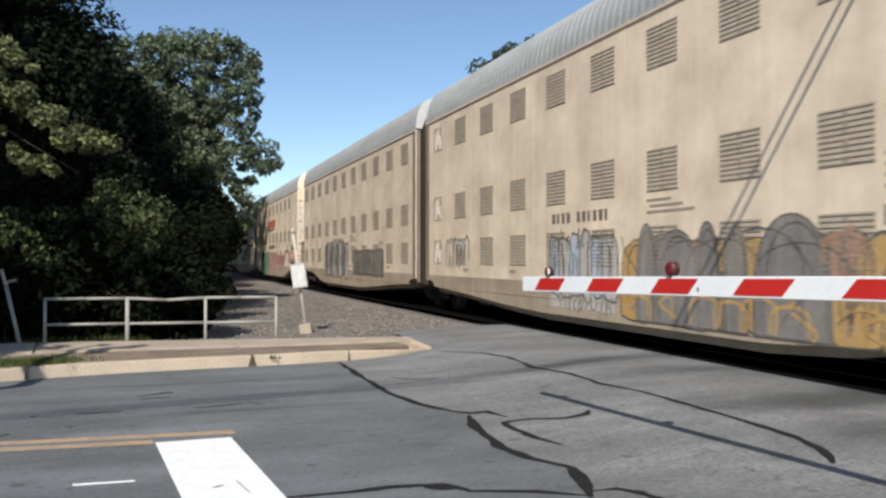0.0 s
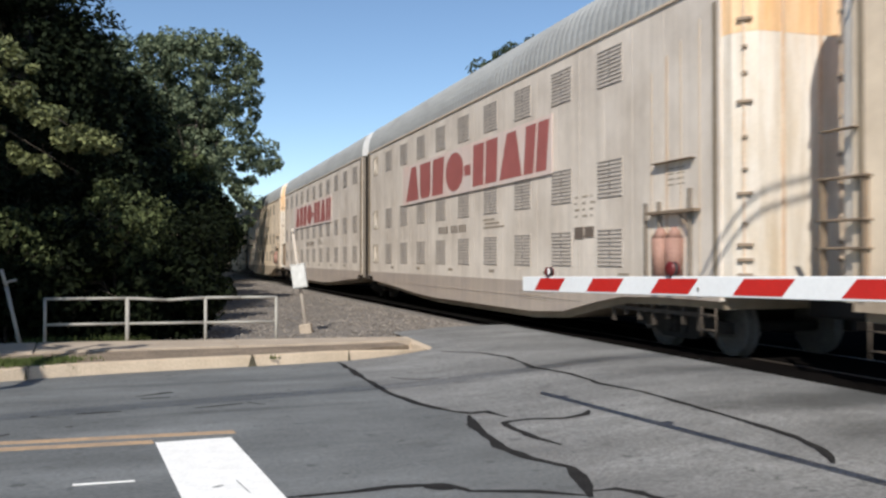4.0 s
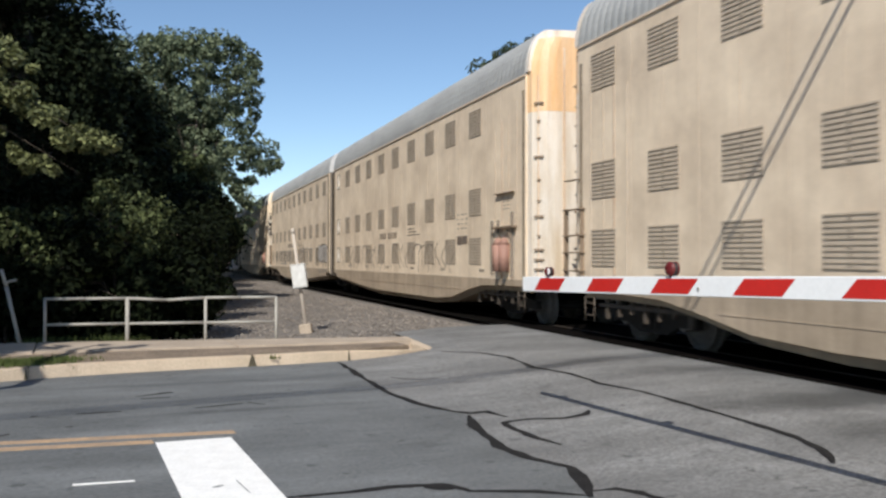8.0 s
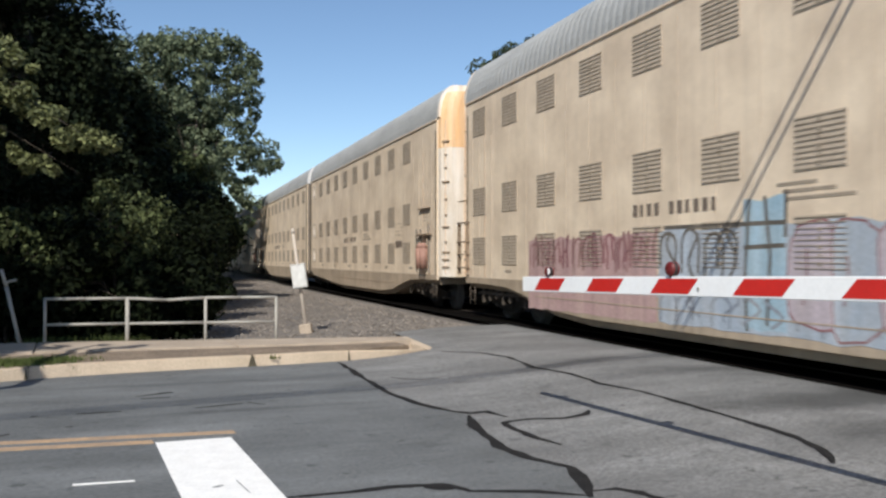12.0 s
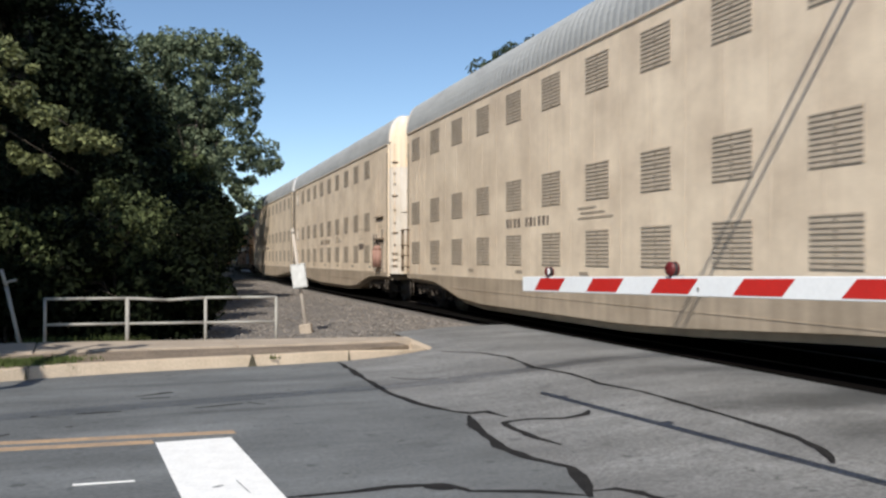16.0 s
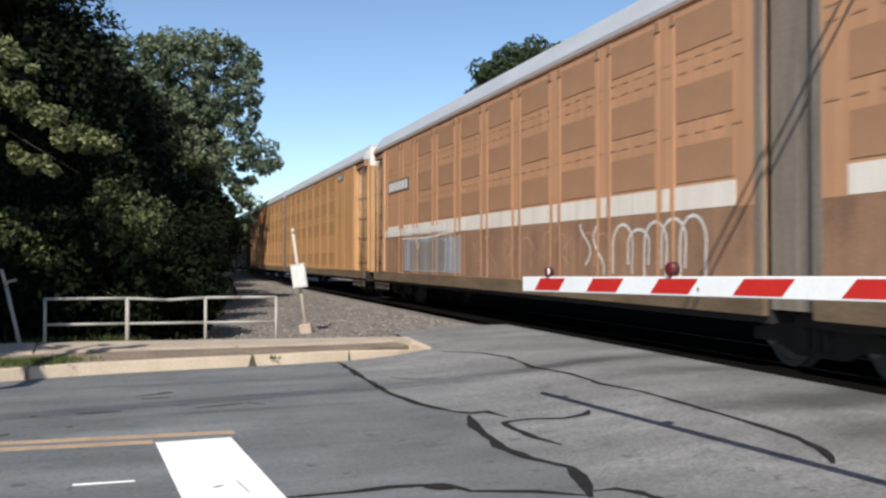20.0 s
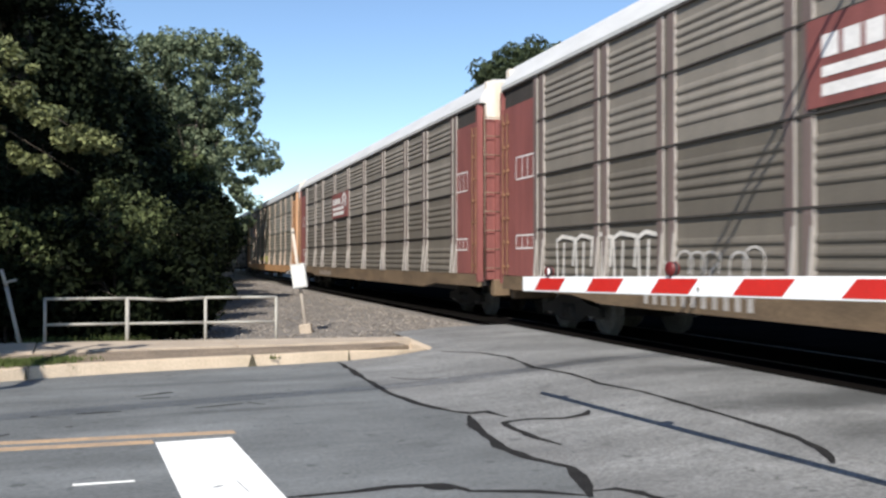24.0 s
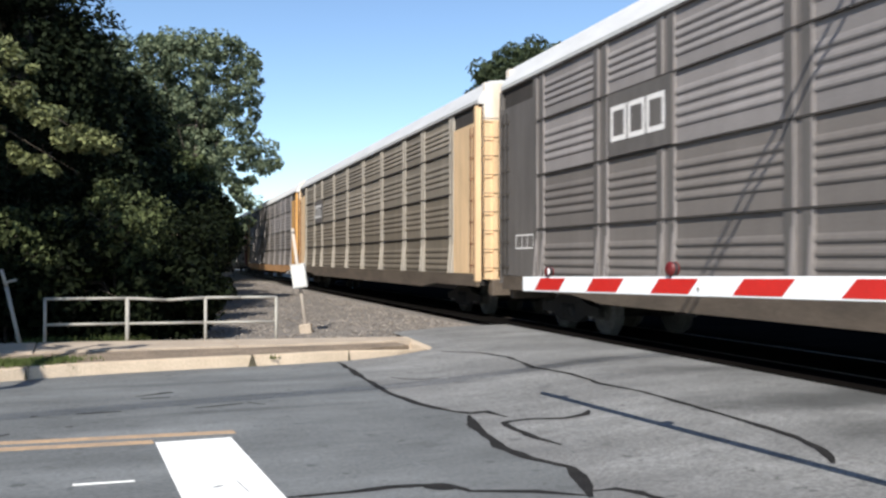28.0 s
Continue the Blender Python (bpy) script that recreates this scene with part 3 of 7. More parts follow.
def tall_unit(front_white, side_mat, sill_mat, label, vent):
    """One unit of an articulated auto carrier. front_white: its outer, white end leads; else the joint leads."""
    car = empty("auto_carrier_car")
    tagged(car, label, "railcar", "auto carrier train")
    h = LU / 2
    gw, gd = 1.20, 0.55                          # half gaps at the coupled end and at the joint
    xf = h - (gw if front_white else gd)
    xr = -h + (gd if front_white else gw)
    outer = ((0.0, 0.86), (1.35, 0.86), (2.7, 0.82), (3.6, 0.69), (4.9, 0.46), (6.4, 0.38))
    inner = ((0.0, 0.86), (0.6, 0.84), (0.8, 0.68), (3.0, 0.60), (6.0, 0.44), (8.0, 0.38))
    low_outer = ((0.0, 0.74), (1.35, 0.74), (2.7, 0.70), (3.6, 0.56), (4.9, 0.33), (6.4, 0.24))
    low_inner = ((0.0, 0.78), (0.6, 0.74), (0.8, 0.55), (3.0, 0.47), (6.0, 0.31), (8.0, 0.24))
    ends, low_ends = ((inner, outer), (low_inner, low_outer)) if front_white else ((outer, inner), (low_outer, low_inner))
    for s, nm in ((-1, "side_wall"), (1, "side_wall")):
        bm = plate(bmesh.new(), side_outline(xr, xf, *ends) + [(xf, EAVE), (xr, EAVE)], s * HALF, s * (HALF - 0.06))
        part(nm, bm, side_mat, car)
    seam = mesh_of(boxes((-0.008, 0.008, -0.0025, 0.0, 1.05, EAVE - 0.07)), "panel_seam", M["runoff"] if side_mat == M["beige"] else side_mat)
    x = xr + 0.95
    while x < xf - 0.5:
        part("panel_seam", seam, None, car, at=(x, SIDE, 0))
        x += 0.935
    part("sill_rib", boxes((xr + (1.0 if front_white else 4.2), xf - (4.2 if front_white else 1.0), SIDE - 0.012, SIDE, 0.672, 0.69)), sill_mat, car)
    for s in (-1, 1):
        y0, y1 = sorted((s * (HALF + 0.004), s * (HALF - 0.02)))
        part("sill_panel", plate(bmesh.new(), side_outline(xr + 0.004, xf - 0.004, *[[(d, z - 0.004) for d, z in e] for e in ends]) + [(xf - 0.004, 0.99), (xr + 0.004, 0.99)], y0, y1), sill_mat, car, "dirt-stained lower sill")
    bm = plate(bmesh.new(), side_outline(xr + 0.05, xf - 0.05, *low_ends) + [(xf - 0.05, 0.9), (xr + 0.05, 0.9)], -HALF + 0.13, HALF - 0.13)
    part("underframe", bm, M["beigedark"], car, "dull weathered underframe")
    part("roof", arch_roof(xr, xf, EAVE + 0.003, ROOFTOP, RIDGE, 0.45, 0.24, 0.026), M["roofgrey"], car, "ribbed galvanised steel roof")
    part("eave_rail", boxes((xr, xf, -HALF - 0.03, -HALF + 0.02, EAVE - 0.025, EAVE + 0.015), (xr, xf, HALF - 0.02, HALF + 0.03, EAVE - 0.025, EAVE + 0.015)), M["runoff"], car)
    # ends
    xw, sw = (xf, 1) if front_white else (xr, -1)
    xd, sd = (xr, -1) if front_white else (xf, 1)
    def half_width(z):
        u = min(1.0, max(0.0, (z - EAVE) / (ROOFTOP - EAVE)))
        return 1.57 - 0.45 * (1 - math.sqrt(max(0.0, 1 - u * u)))

    def end_shell(levels):
        """The bowed end: a plan with rounded corners, narrowing under the roof's curve."""
        bm = bmesh.new()
        rings = []
        for z in levels:
            w = half_width(z)
            plan = [(0.0, -w)] + [(0.46 * math.sin(f), -w + 0.42 * (1 - math.cos(f))) for f in (0.4, 0.8, 1.2, 1.57)]
            plan += [(px, -py) for px, py in plan[::-1]]
            rings.append([bm.verts.new((xw + sw * px, py, z)) for px, py in plan])
        for ra, rb in zip(rings, rings[1:]):
            for i in range(len(ra) - 1):
                bm.faces.new((ra[i], ra[i + 1], rb[i + 1], rb[i]))
            bm.faces.new((ra[-1], ra[0], rb[0], rb[-1]))
        bm.faces.new(rings[0])
        bm.faces.new(rings[-1])
        bmesh.ops.recalc_face_normals(bm, faces=bm.faces[:])
        return bm

    part("end_door", end_shell((0.95, 4.45)), M["endwhite"], car, "white end door with rust runs")
    part("end_door_top", end_shell((4.453, 5.25, 5.5, 5.72, 5.88, 5.98)), M["endorange"], car, "faded orange upper end panel")
    a, b = sorted((xw + sw * 0.455, xw + sw * 0.485))
    rib = mesh_of(boxes((a, b, -0.02, 0.02, 0.97, 5.75)), "door_rib", M["ribrust"])
    for y in (-0.95, -0.35, 0.25, 0.85):
        part("door_rib", rib, None, car, at=(0, y, 0))
    for w, zs in ((0.10, (1.22, 1.42, 1.62, 2.30, 3.52, 4.62)), (0.035, (1.90, 2.62, 3.05, 3.90, 4.25))):
        hinge = mesh_of(boxes((-w, w, -0.05, 0.03, -0.022, 0.022), bevel=0.005), "hinge", M["ladder"])
        for z in zs:
            o = part("hinge", hinge, None, car, "dark door hinge", at=(xw + sw * 0.32, -1.44, z))
            o.rotation_euler = (0, 0, sw * 0.75)
    part("hinge_pin", boxes((xw + sw * 0.32 - 0.008, xw + sw * 0.32 + 0.008, -1.475, -1.43, 1.05, 5.2)), M["ribrust"], car, "thin rusty hinge pin")
    a, b = sorted((xw - sw * 0.02, xw + sw * 0.14))
    part("end_roof_lip", arch_roof(a, b, EAVE + 0.05, ROOFTOP + 0.03, RIDGE + 0.03, 0.45, 0.5, 0.0), M["endwhite"], car, "white roof lip")
    a, b = sorted((xd - sd * 0.02, xd + sd * 0.05))
    part("end_roof_lip", arch_roof(a, b, EAVE + 0.05, ROOFTOP + 0.03, RIDGE + 0.03, 0.45, 0.5, 0.0), M["roofwhite"], car, "pale roof lip")
    a, b = sorted((xd, xd + sd * 0.10))
    for y0, y1 in ((-HALF + 0.03, -HALF + 0.12), (HALF - 0.12, HALF - 0.03)):
        part("joint_post", boxes((a, b, y0, y1, 0.75, EAVE)), M["jointpost"], car, "grimy grey joint post")
    a, b = sorted((xd, xd + sd * (gd - 0.02)))
    part("joint_bellows", extrude_profile([(-1.42, 0.7), (-1.42, 5.3), (-1.2, 5.9), (1.2, 5.9), (1.42, 5.3), (1.42, 0.7)], a, b), M["bellows"], car, "dark brown flexible joint cover")
    a, b = sorted((xd - sd * 0.30, xd))
    part("corner_post", boxes((a, b, -HALF - 0.012, -HALF, 0.9, EAVE - 0.07)), M["beigedark"], car)
    # vents
    columns = [-h + 1.65 + 1.875 * c for c in range(10)] if front_white else [h - 1.75 - 1.89 * c for c in range(11)]
    for c, vx in enumerate(columns):
        for z in ROWS:
            shut = front_white and c == 0
            v = part("vent", vent if not shut else SHUT_VENT, None, car, at=(vx, SIDE, z))
            for dx, z0, z1 in ((-0.17, -0.28, 0.20), (0.02, -0.15, 0.27), (0.2, -0.28, 0.05)) if shut else ():
                part("vent_shutter", boxes((dx - 0.045, dx + 0.045, -0.022, -0.006, z0, z1)), M["endwhite"], v, "chalky white vent shutter")
            v = part("vent", vent, None, car, at=(vx, HALF, z))
            v.rotation_euler = (0, 0, math.pi)
    # gear at the outer end: a rack with two tanks on the leading end, a short ladder on the trailing one
    def hung(name, x0, x1, z0, z1, mat, label="", deep=0.05):
        return part(name, boxes((x0, x1, SIDE - deep, SIDE + 0.01, z0, z1), bevel=0.006), mat, car, label)

    if front_white:
        hung("rack_bar", 8.46, 9.75, 2.10, 2.15, M["ladder"], "dark steel rack bar", 0.12)
        for x, z0, z1 in ((8.32, 1.10, 2.30), (8.71, 1.15, 2.30), (9.52, 1.05, 2.45)):
            hung("rack_post", x - 0.025, x + 0.025, z0, z1, M["jointpost"], "grimy rack post", 0.06)
        for x in (8.84, 9.22):
            bm = bmesh.new()
            tube(bm, (x, SIDE - 0.09, 1.16), (x, SIDE - 0.09, 1.74), 0.12, 0.135, n=14)
            tube(bm, (x, SIDE - 0.09, 1.74), (x, SIDE - 0.09, 1.90), 0.135, 0.04, n=14)
            part("brake_tank", bm, M["tankrust"], car, "faded pink rusty tank")
        bm = bmesh.new()
        tube(bm, (9.28, SIDE - 0.06, 2.10), (9.52, SIDE - 0.06, 1.88), 0.016, n=6)
        part("rack_brace", bm, M["ladder"], car)
        hung("grab_iron", 8.56, 9.62, 2.865, 2.885, M["ladder"], "thin steel grab iron", 0.09)
        for c in range(3):
            for r in range(4):
                hung("data_stencil", 5.80 + 0.30 * c, 5.80 + 0.30 * c + (0.13, 0.20, 0.10)[(c + r) % 3], 2.18 + 0.115 * r, 2.225 + 0.115 * r, M["inkfaint"], "faint stencilled data line", 0.004)
                if c < 2:
                    hung("data_stencil", 8.88 + 0.26 * c, 9.08 + 0.26 * c, 2.52 + 0.08 * r, 2.55 + 0.08 * r, M["inkfaint"], "faint stencilled data line", 0.004)
        hung("data_plate", 5.80, 6.16, 1.79, 2.01, M["ink"], "dark data plate", 0.012)
        hung("data_plate", 6.20, 6.55, 1.81, 2.01, M["ink"], "dark data plate", 0.012)
        for r in range(3):
            hung("sill_stencil", 3.2, 4.6 - 0.25 * (r % 2), 0.62 + 0.07 * r, 0.645 + 0.07 * r, M["inkfaint"], "", 0.008)
    else:
        for x in (-10.62, -9.98):
            hung("ladder_rail", x - 0.014, x + 0.014, 1.05, 2.36, M["ladder"], "thin rusty ladder rail", 0.08)
        for z in (1.22, 1.55, 1.86, 2.33):
            hung("rung", -10.68, -9.92, z - 0.014, z + 0.014, M["ladder"], "", 0.09)
        hung("grab_iron", -10.62, -10.1, 2.86, 2.88, M["ladder"], "thin steel grab iron", 0.09)
    part("sill_step", STEP, None, car, "rusty sill step", at=(xw - sw * 0.35, SIDE + 0.05, 0.34))
    for k in range(7):
        d = 0.75 + 0.42 * k
        part("brake_rod", boxes((xw - sw * d - 0.035, xw - sw * d + 0.035, SIDE + 0.16, SIDE + 0.22, 0.40 + 0.06 * (k % 3), 0.80)), M["brakegrime"], car, "grimy brake hanger")
    part("brake_beam", boxes((min(xw - sw * 0.5, xw - sw * 3.4), max(xw - sw * 0.5, xw - sw * 3.4), SIDE + 0.15, SIDE + 0.20, 0.60, 0.66)), M["brakegrime"], car)
    for d, w, mt in ((0.12, 0.05, "beigedark"), (0.48, 0.02, "runoff"), (0.95, 0.02, "runoff"), (1.32, 0.03, "ribrust"), (1.75, 0.018, "runoff")):
        part("rust_streak", boxes((xw - sw * d - w, xw - sw * d + w, SIDE - 0.005, SIDE, 1.0, 5.0 - 0.4 * d)), M[mt], car)
    # lettering too small to read, as plain bars
    x0 = -1.15 if front_white else -0.85
    marks = [(x0 + 0.21 * k, x0 + 0.21 * k + (0.13, 0.09, 0.12)[k % 3], SIDE - 0.006, SIDE, 2.10, 2.29) for k in (-6, -5, -4, -3, -1, 0, 1, 2, 3, 4)]
    for q in marks:
        part("car_marking", boxes(q), M["ink"], car, "dark stencilled marking bar")
    marks = [(x0 + 2.2 + 0.1 * (k % 2), x0 + 3.5 - 0.3 * (k % 3), SIDE - 0.006, SIDE, 2.14 + 0.09 * k, 2.18 + 0.09 * k) for k in range(3)]
    for q in marks:
        part("data_stencil", boxes(q), M["inkfaint"], car, "faint stencilled data line")
    for k in range(6):
        part("jacking_label", boxes((7.4 - 3.0 * k, 7.75 - 3.0 * k, SIDE - 0.006, SIDE, 1.13, 1.20)), M["inkfaint"], car)
    add_truck(car, xw - sw * 1.75 + 0.0)
    if not front_white:
        add_truck(car, h)
    part("coupler", boxes((min(xw, xw + sw * 1.05), max(xw, xw + sw * 1.05), -0.18, 0.18, 0.62, 0.98), bevel=0.04), M["steel"], car)
    return car


def panel_mesh(w, h, lowest, mat, name="side_panel"):
    """A sheet, w by h, from its lower corner: four rounded ribs between two flat margins; on the lowest sheet the ribs reach its foot."""
    low, high = (0.02 * h, 0.70 * h) if lowest else (0.19 * h, 0.79 * h)
    prof = [(0.0, 0.0)]
    step = (high - low) / 4
    for k in range(4):
        z = low + k * step
        prof += [(0.0, z + step * 0.16), (-0.020, z + step * 0.34), (-0.024, z + step * 0.50), (-0.014, z + step * 0.76), (0.0, z + step * 0.98)]
    prof += [(0.0, h), (0.02, h), (0.02, 0.0)]
    return mesh_of(extrude_profile(prof, 0.0, w), name, mat)


SZ = (1.08, 2.05, 3.13, 4.22, 5.14)             # panel joints of the grey racks
LS = 29.12


def flat_roof(x0, x1, eave):
    sec = [(-HALF, eave), (-HALF - 0.01, eave + 0.10), (-HALF + 0.30, eave + 0.56), (0, eave + 0.68), (HALF - 0.30, eave + 0.56), (HALF + 0.01, eave + 0.10), (HALF, eave)]
    bm = extrude_profile(sec, x0, x1)
    return bm


def rack_car(panel_mat, darker_mat, post_mat, end_mat, sill_mat, label, bottom_post=None, end_label="", end_len=1.9, rails=True, roof=None):
    """A flat car with a rack of ribbed panels between posts, closed by plain end panels and end doors."""
    car = empty("auto_carrier_car")
    tagged(car, label, "railcar", "auto carrier train")
    h = LS / 2 - 0.78
    p = h - end_len
    wide = (2 * p - 2 * (2.6 + 2.05)) / 5
    widths = [2.6, 2.05] + [wide] * 5 + [2.05, 2.6]
    joints = [-p]
    for w in widths:
        joints.append(joints[-1] + w)
    made = {}
    for k, w in enumerate(widths):
        for r in range(4):
            if (w, r) not in made:
                # the two lower rows take the darker panel colour
                made[w, r] = panel_mesh(w - 0.24, SZ[r + 1] - SZ[r] - (0.034 if rails else 0.002), r == 0, panel_mat if r > 1 else darker_mat)
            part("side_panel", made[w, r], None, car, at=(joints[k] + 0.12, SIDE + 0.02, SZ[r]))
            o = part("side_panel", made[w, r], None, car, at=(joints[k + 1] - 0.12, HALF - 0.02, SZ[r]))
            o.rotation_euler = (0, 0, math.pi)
    tall = SZ[4] - SZ[0]
    worn = post_mat in (M["mutedmaroon"], M["darkend"])
    if worn:                                     # two dark strips beside the post, each with a pale edge
        post = mesh_of(boxes((-0.03, 0.12, -0.012, 0.06, 0, tall)), "post", darker_mat)
        flanges = [(mesh_of(boxes((x - w, x + w, -0.032, 0.06, 0, tall)), "flange", m), 0.0) for x, w, m in ((-0.12, 0.08, post_mat), (0.20, 0.08, post_mat))]
        flanges += [(mesh_of(boxes((x - 0.009, x + 0.009, -0.036, 0.06, 0, tall)), "flange_edge", M["footgrey"] if post_mat == M["mutedmaroon"] else panel_mat), 0.0) for x in (-0.02, 0.30)]
        feet = (-0.02, 0.30)
    else:
        post = mesh_of(boxes((-0.055 if rails else -0.085, 0.055 if rails else 0.085, -0.020, 0.06, 0, tall)), "post", panel_mat)
        one = mesh_of(boxes((-0.06 if rails else -0.032, 0.06 if rails else 0.032, -0.034, 0.06, 0, tall)), "flange", post_mat)
        flanges = [(one, -0.118), (one, 0.118)]
        feet = (-0.07, 0.185)
    fw = 0.020 if worn else 0.012
    foot = bmesh.new()                           # a strap that leans out towards the sill
    rings = [[foot.verts.new(c) for c in ((-w, y - 0.03, z), (w, y - 0.03, z), (w, y, z), (-w, y, z))] for w, y, z in ((fw * 1.25, -0.075, 0.0), (fw, -0.02, 0.74))]
    for i in range(4):
        foot.faces.new((rings[0][i], rings[0][(i + 1) % 4], rings[1][(i + 1) % 4], rings[1][i]))
    foot.faces.new(rings[0][::-1])
    foot.faces.new(rings[1])
    foot = mesh_of(foot, "post_foot", bottom_post or post_mat)
    for x in joints:
        for sgn in (-1, 1):
            turn = 0 if sgn < 0 else math.pi
            part("post", post, None, car, at=(x, sgn * (HALF - 0.02), SZ[0])).rotation_euler = (0, 0, turn)
            for me, dx in flanges:
                part(me.name.split(".")[0], me, None, car, at=(x + dx, sgn * (HALF - 0.02), SZ[0])).rotation_euler = (0, 0, turn)
        for dx in feet:
            part("post_foot", foot, None, car, at=(x + dx, SIDE + 0.01, SZ[0]))
    # sheets behind the panels; the shade inside the rack is in their colour
    part("inner_wall", boxes((-h, h, -HALF + 0.09, -HALF + 0.12, 1.0, SZ[4]), (-h, h, HALF - 0.12, HALF - 0.09, 1.0, SZ[4])), M["gapdark"], car, "near-black sheets for the unlit inside of the rack")
    for sx in (-1, 1):
        a, b = sorted((sx * p + sx * 0.15, sx * h))
        for sgn in (-1, 1):
            y0, y1 = sorted((sgn * (HALF - 0.08), sgn * HALF))
            bm = boxes((a, b, y0, y1, 1.08, 4.72))
            box(bm, sx * h - 0.09, sx * h + 0.02, min(y0, y1 + 0.0) - 0.03, y1 + 0.03, 0.9, 5.1)
            part("end_panel", bm, end_mat, car, end_label)
        bright = end_mat == M["orangeend"]
        if bright:
            part("corner_panel", boxes((min(sx * (h - 0.95), sx * (h - 0.02)), max(sx * (h - 0.95), sx * (h - 0.02)), SIDE - 0.012, SIDE - 0.001, 1.09, 4.70)), M["cornerorange"], car, "bright orange corner panel with rust runs")
        for d in (0.52, 0.90) if bright else (0.10, 0.34):
            rods = boxes((sx * (h - d) - 0.014, sx * (h - d) + 0.014, SIDE - 0.05, SIDE - 0.03, 1.1, 4.6))
            for r in range(7):
                box(rods, sx * (h - d) - 0.035, sx * (h - d) + 0.035, SIDE - 0.055, SIDE - 0.005, 1.25 + 0.52 * r, 1.31 + 0.52 * r)
            part("lock_rod", rods, M["rust"] if end_mat != M["darkend"] else M["gapdark"], car, "rusty vertical lock rod")
        for y in (-HALF + 0.06, HALF - 0.06):
            # solid block, its near-black colour standing for the opening's shade
            part("end_bracket", boxes((a + 0.1, b, y - 0.04, y + 0.04, 4.72, 5.14)), M["gapdark"], car, "near-black block for the shaded opening under the roof")
        a, b = sorted((sx * h, sx * (h + 0.16)))
        part("end_door", boxes((a, b, -1.45, 1.45, 0.95, 4.75)), end_mat, car, end_label)
        part("end_door_head", boxes((a, b, -1.45, 1.45, 4.754, 5.65)), M["endwhite"], car, "white upper end panel")
        for y in (-1.2, -0.8, -0.1, 0.1, 0.8, 1.2):
            part("door_post", boxes((min(b, a + 0.0) if sx < 0 else b, (b if sx > 0 else a) + 0.07, y - 0.05, y + 0.05, 0.95, 4.7) if sx > 0 else (a - 0.07, a, y - 0.05, y + 0.05, 0.95, 4.7)), end_mat, car)
        lad = part("ladder", TALL_LADDER, None, car, "steel end ladder", at=(sx * (h + 0.24), -1.32, 1.0))
        lad.rotation_euler = (0, 0, math.pi / 2)
        part("coupler", boxes((min(sx * (h - 0.3), sx * (h + 0.76)), max(sx * (h - 0.3), sx * (h + 0.76)), -0.16, 0.16, 0.62, 0.95), bevel=0.04), M["steel"], car)
        part("end_sill", boxes((min(sx * h, sx * (h + 0.3)), max(sx * h, sx * (h + 0.3)), -1.3, 1.3, 0.55, 0.95), bevel=0.03), sill_mat, car)
        add_truck(car, sx * (h - 2.35))
    part("roof", flat_roof(-h - 0.1, h + 0.1, SZ[4]), roof or M["roofwhite"], car, "pale sheet steel roof")
    part("side_sill", plate(bmesh.new(), [(-h, 1.07), (h, 1.07), (h, 0.78), (h - 3.4, 0.78), (h - 4.6, 0.66), (-h + 4.6, 0.66), (-h + 3.4, 0.78), (-h, 0.78)], -HALF - 0.01, -HALF + 0.08), sill_mat, car, "stained side sill")
    part("side_sill", plate(bmesh.new(), [(-h, 1.07), (h, 1.07), (h, 0.78), (h - 3.4, 0.78), (h - 4.6, 0.66), (-h + 4.6, 0.66), (-h + 3.4, 0.78), (-h, 0.78)], HALF - 0.08, HALF + 0.01), sill_mat, car, "stained side sill")
    part("deck", boxes((-h, h, -HALF + 0.09, HALF - 0.09, 0.80, 1.0)), M["steel"], car)
    part("top_rail", boxes((-h, h, -HALF - 0.03, -HALF + 0.05, SZ[4] - 0.035, SZ[4] + 0.012), (-h, h, HALF - 0.05, HALF + 0.03, SZ[4] - 0.035, SZ[4] + 0.012)), M["gapdark"], car)
    bars = [(-p, p, -HALF - 0.022, -HALF + 0.06, SZ[k] - (0.030 if rails else 0.056), SZ[k] + (-0.002 if rails else 0.006)) for k in (1, 2, 3)]
    for q in bars:
        part("panel_rail", boxes(q), M["gapdark"] if rails else panel_mat, car)
    return car


LB = 22.40


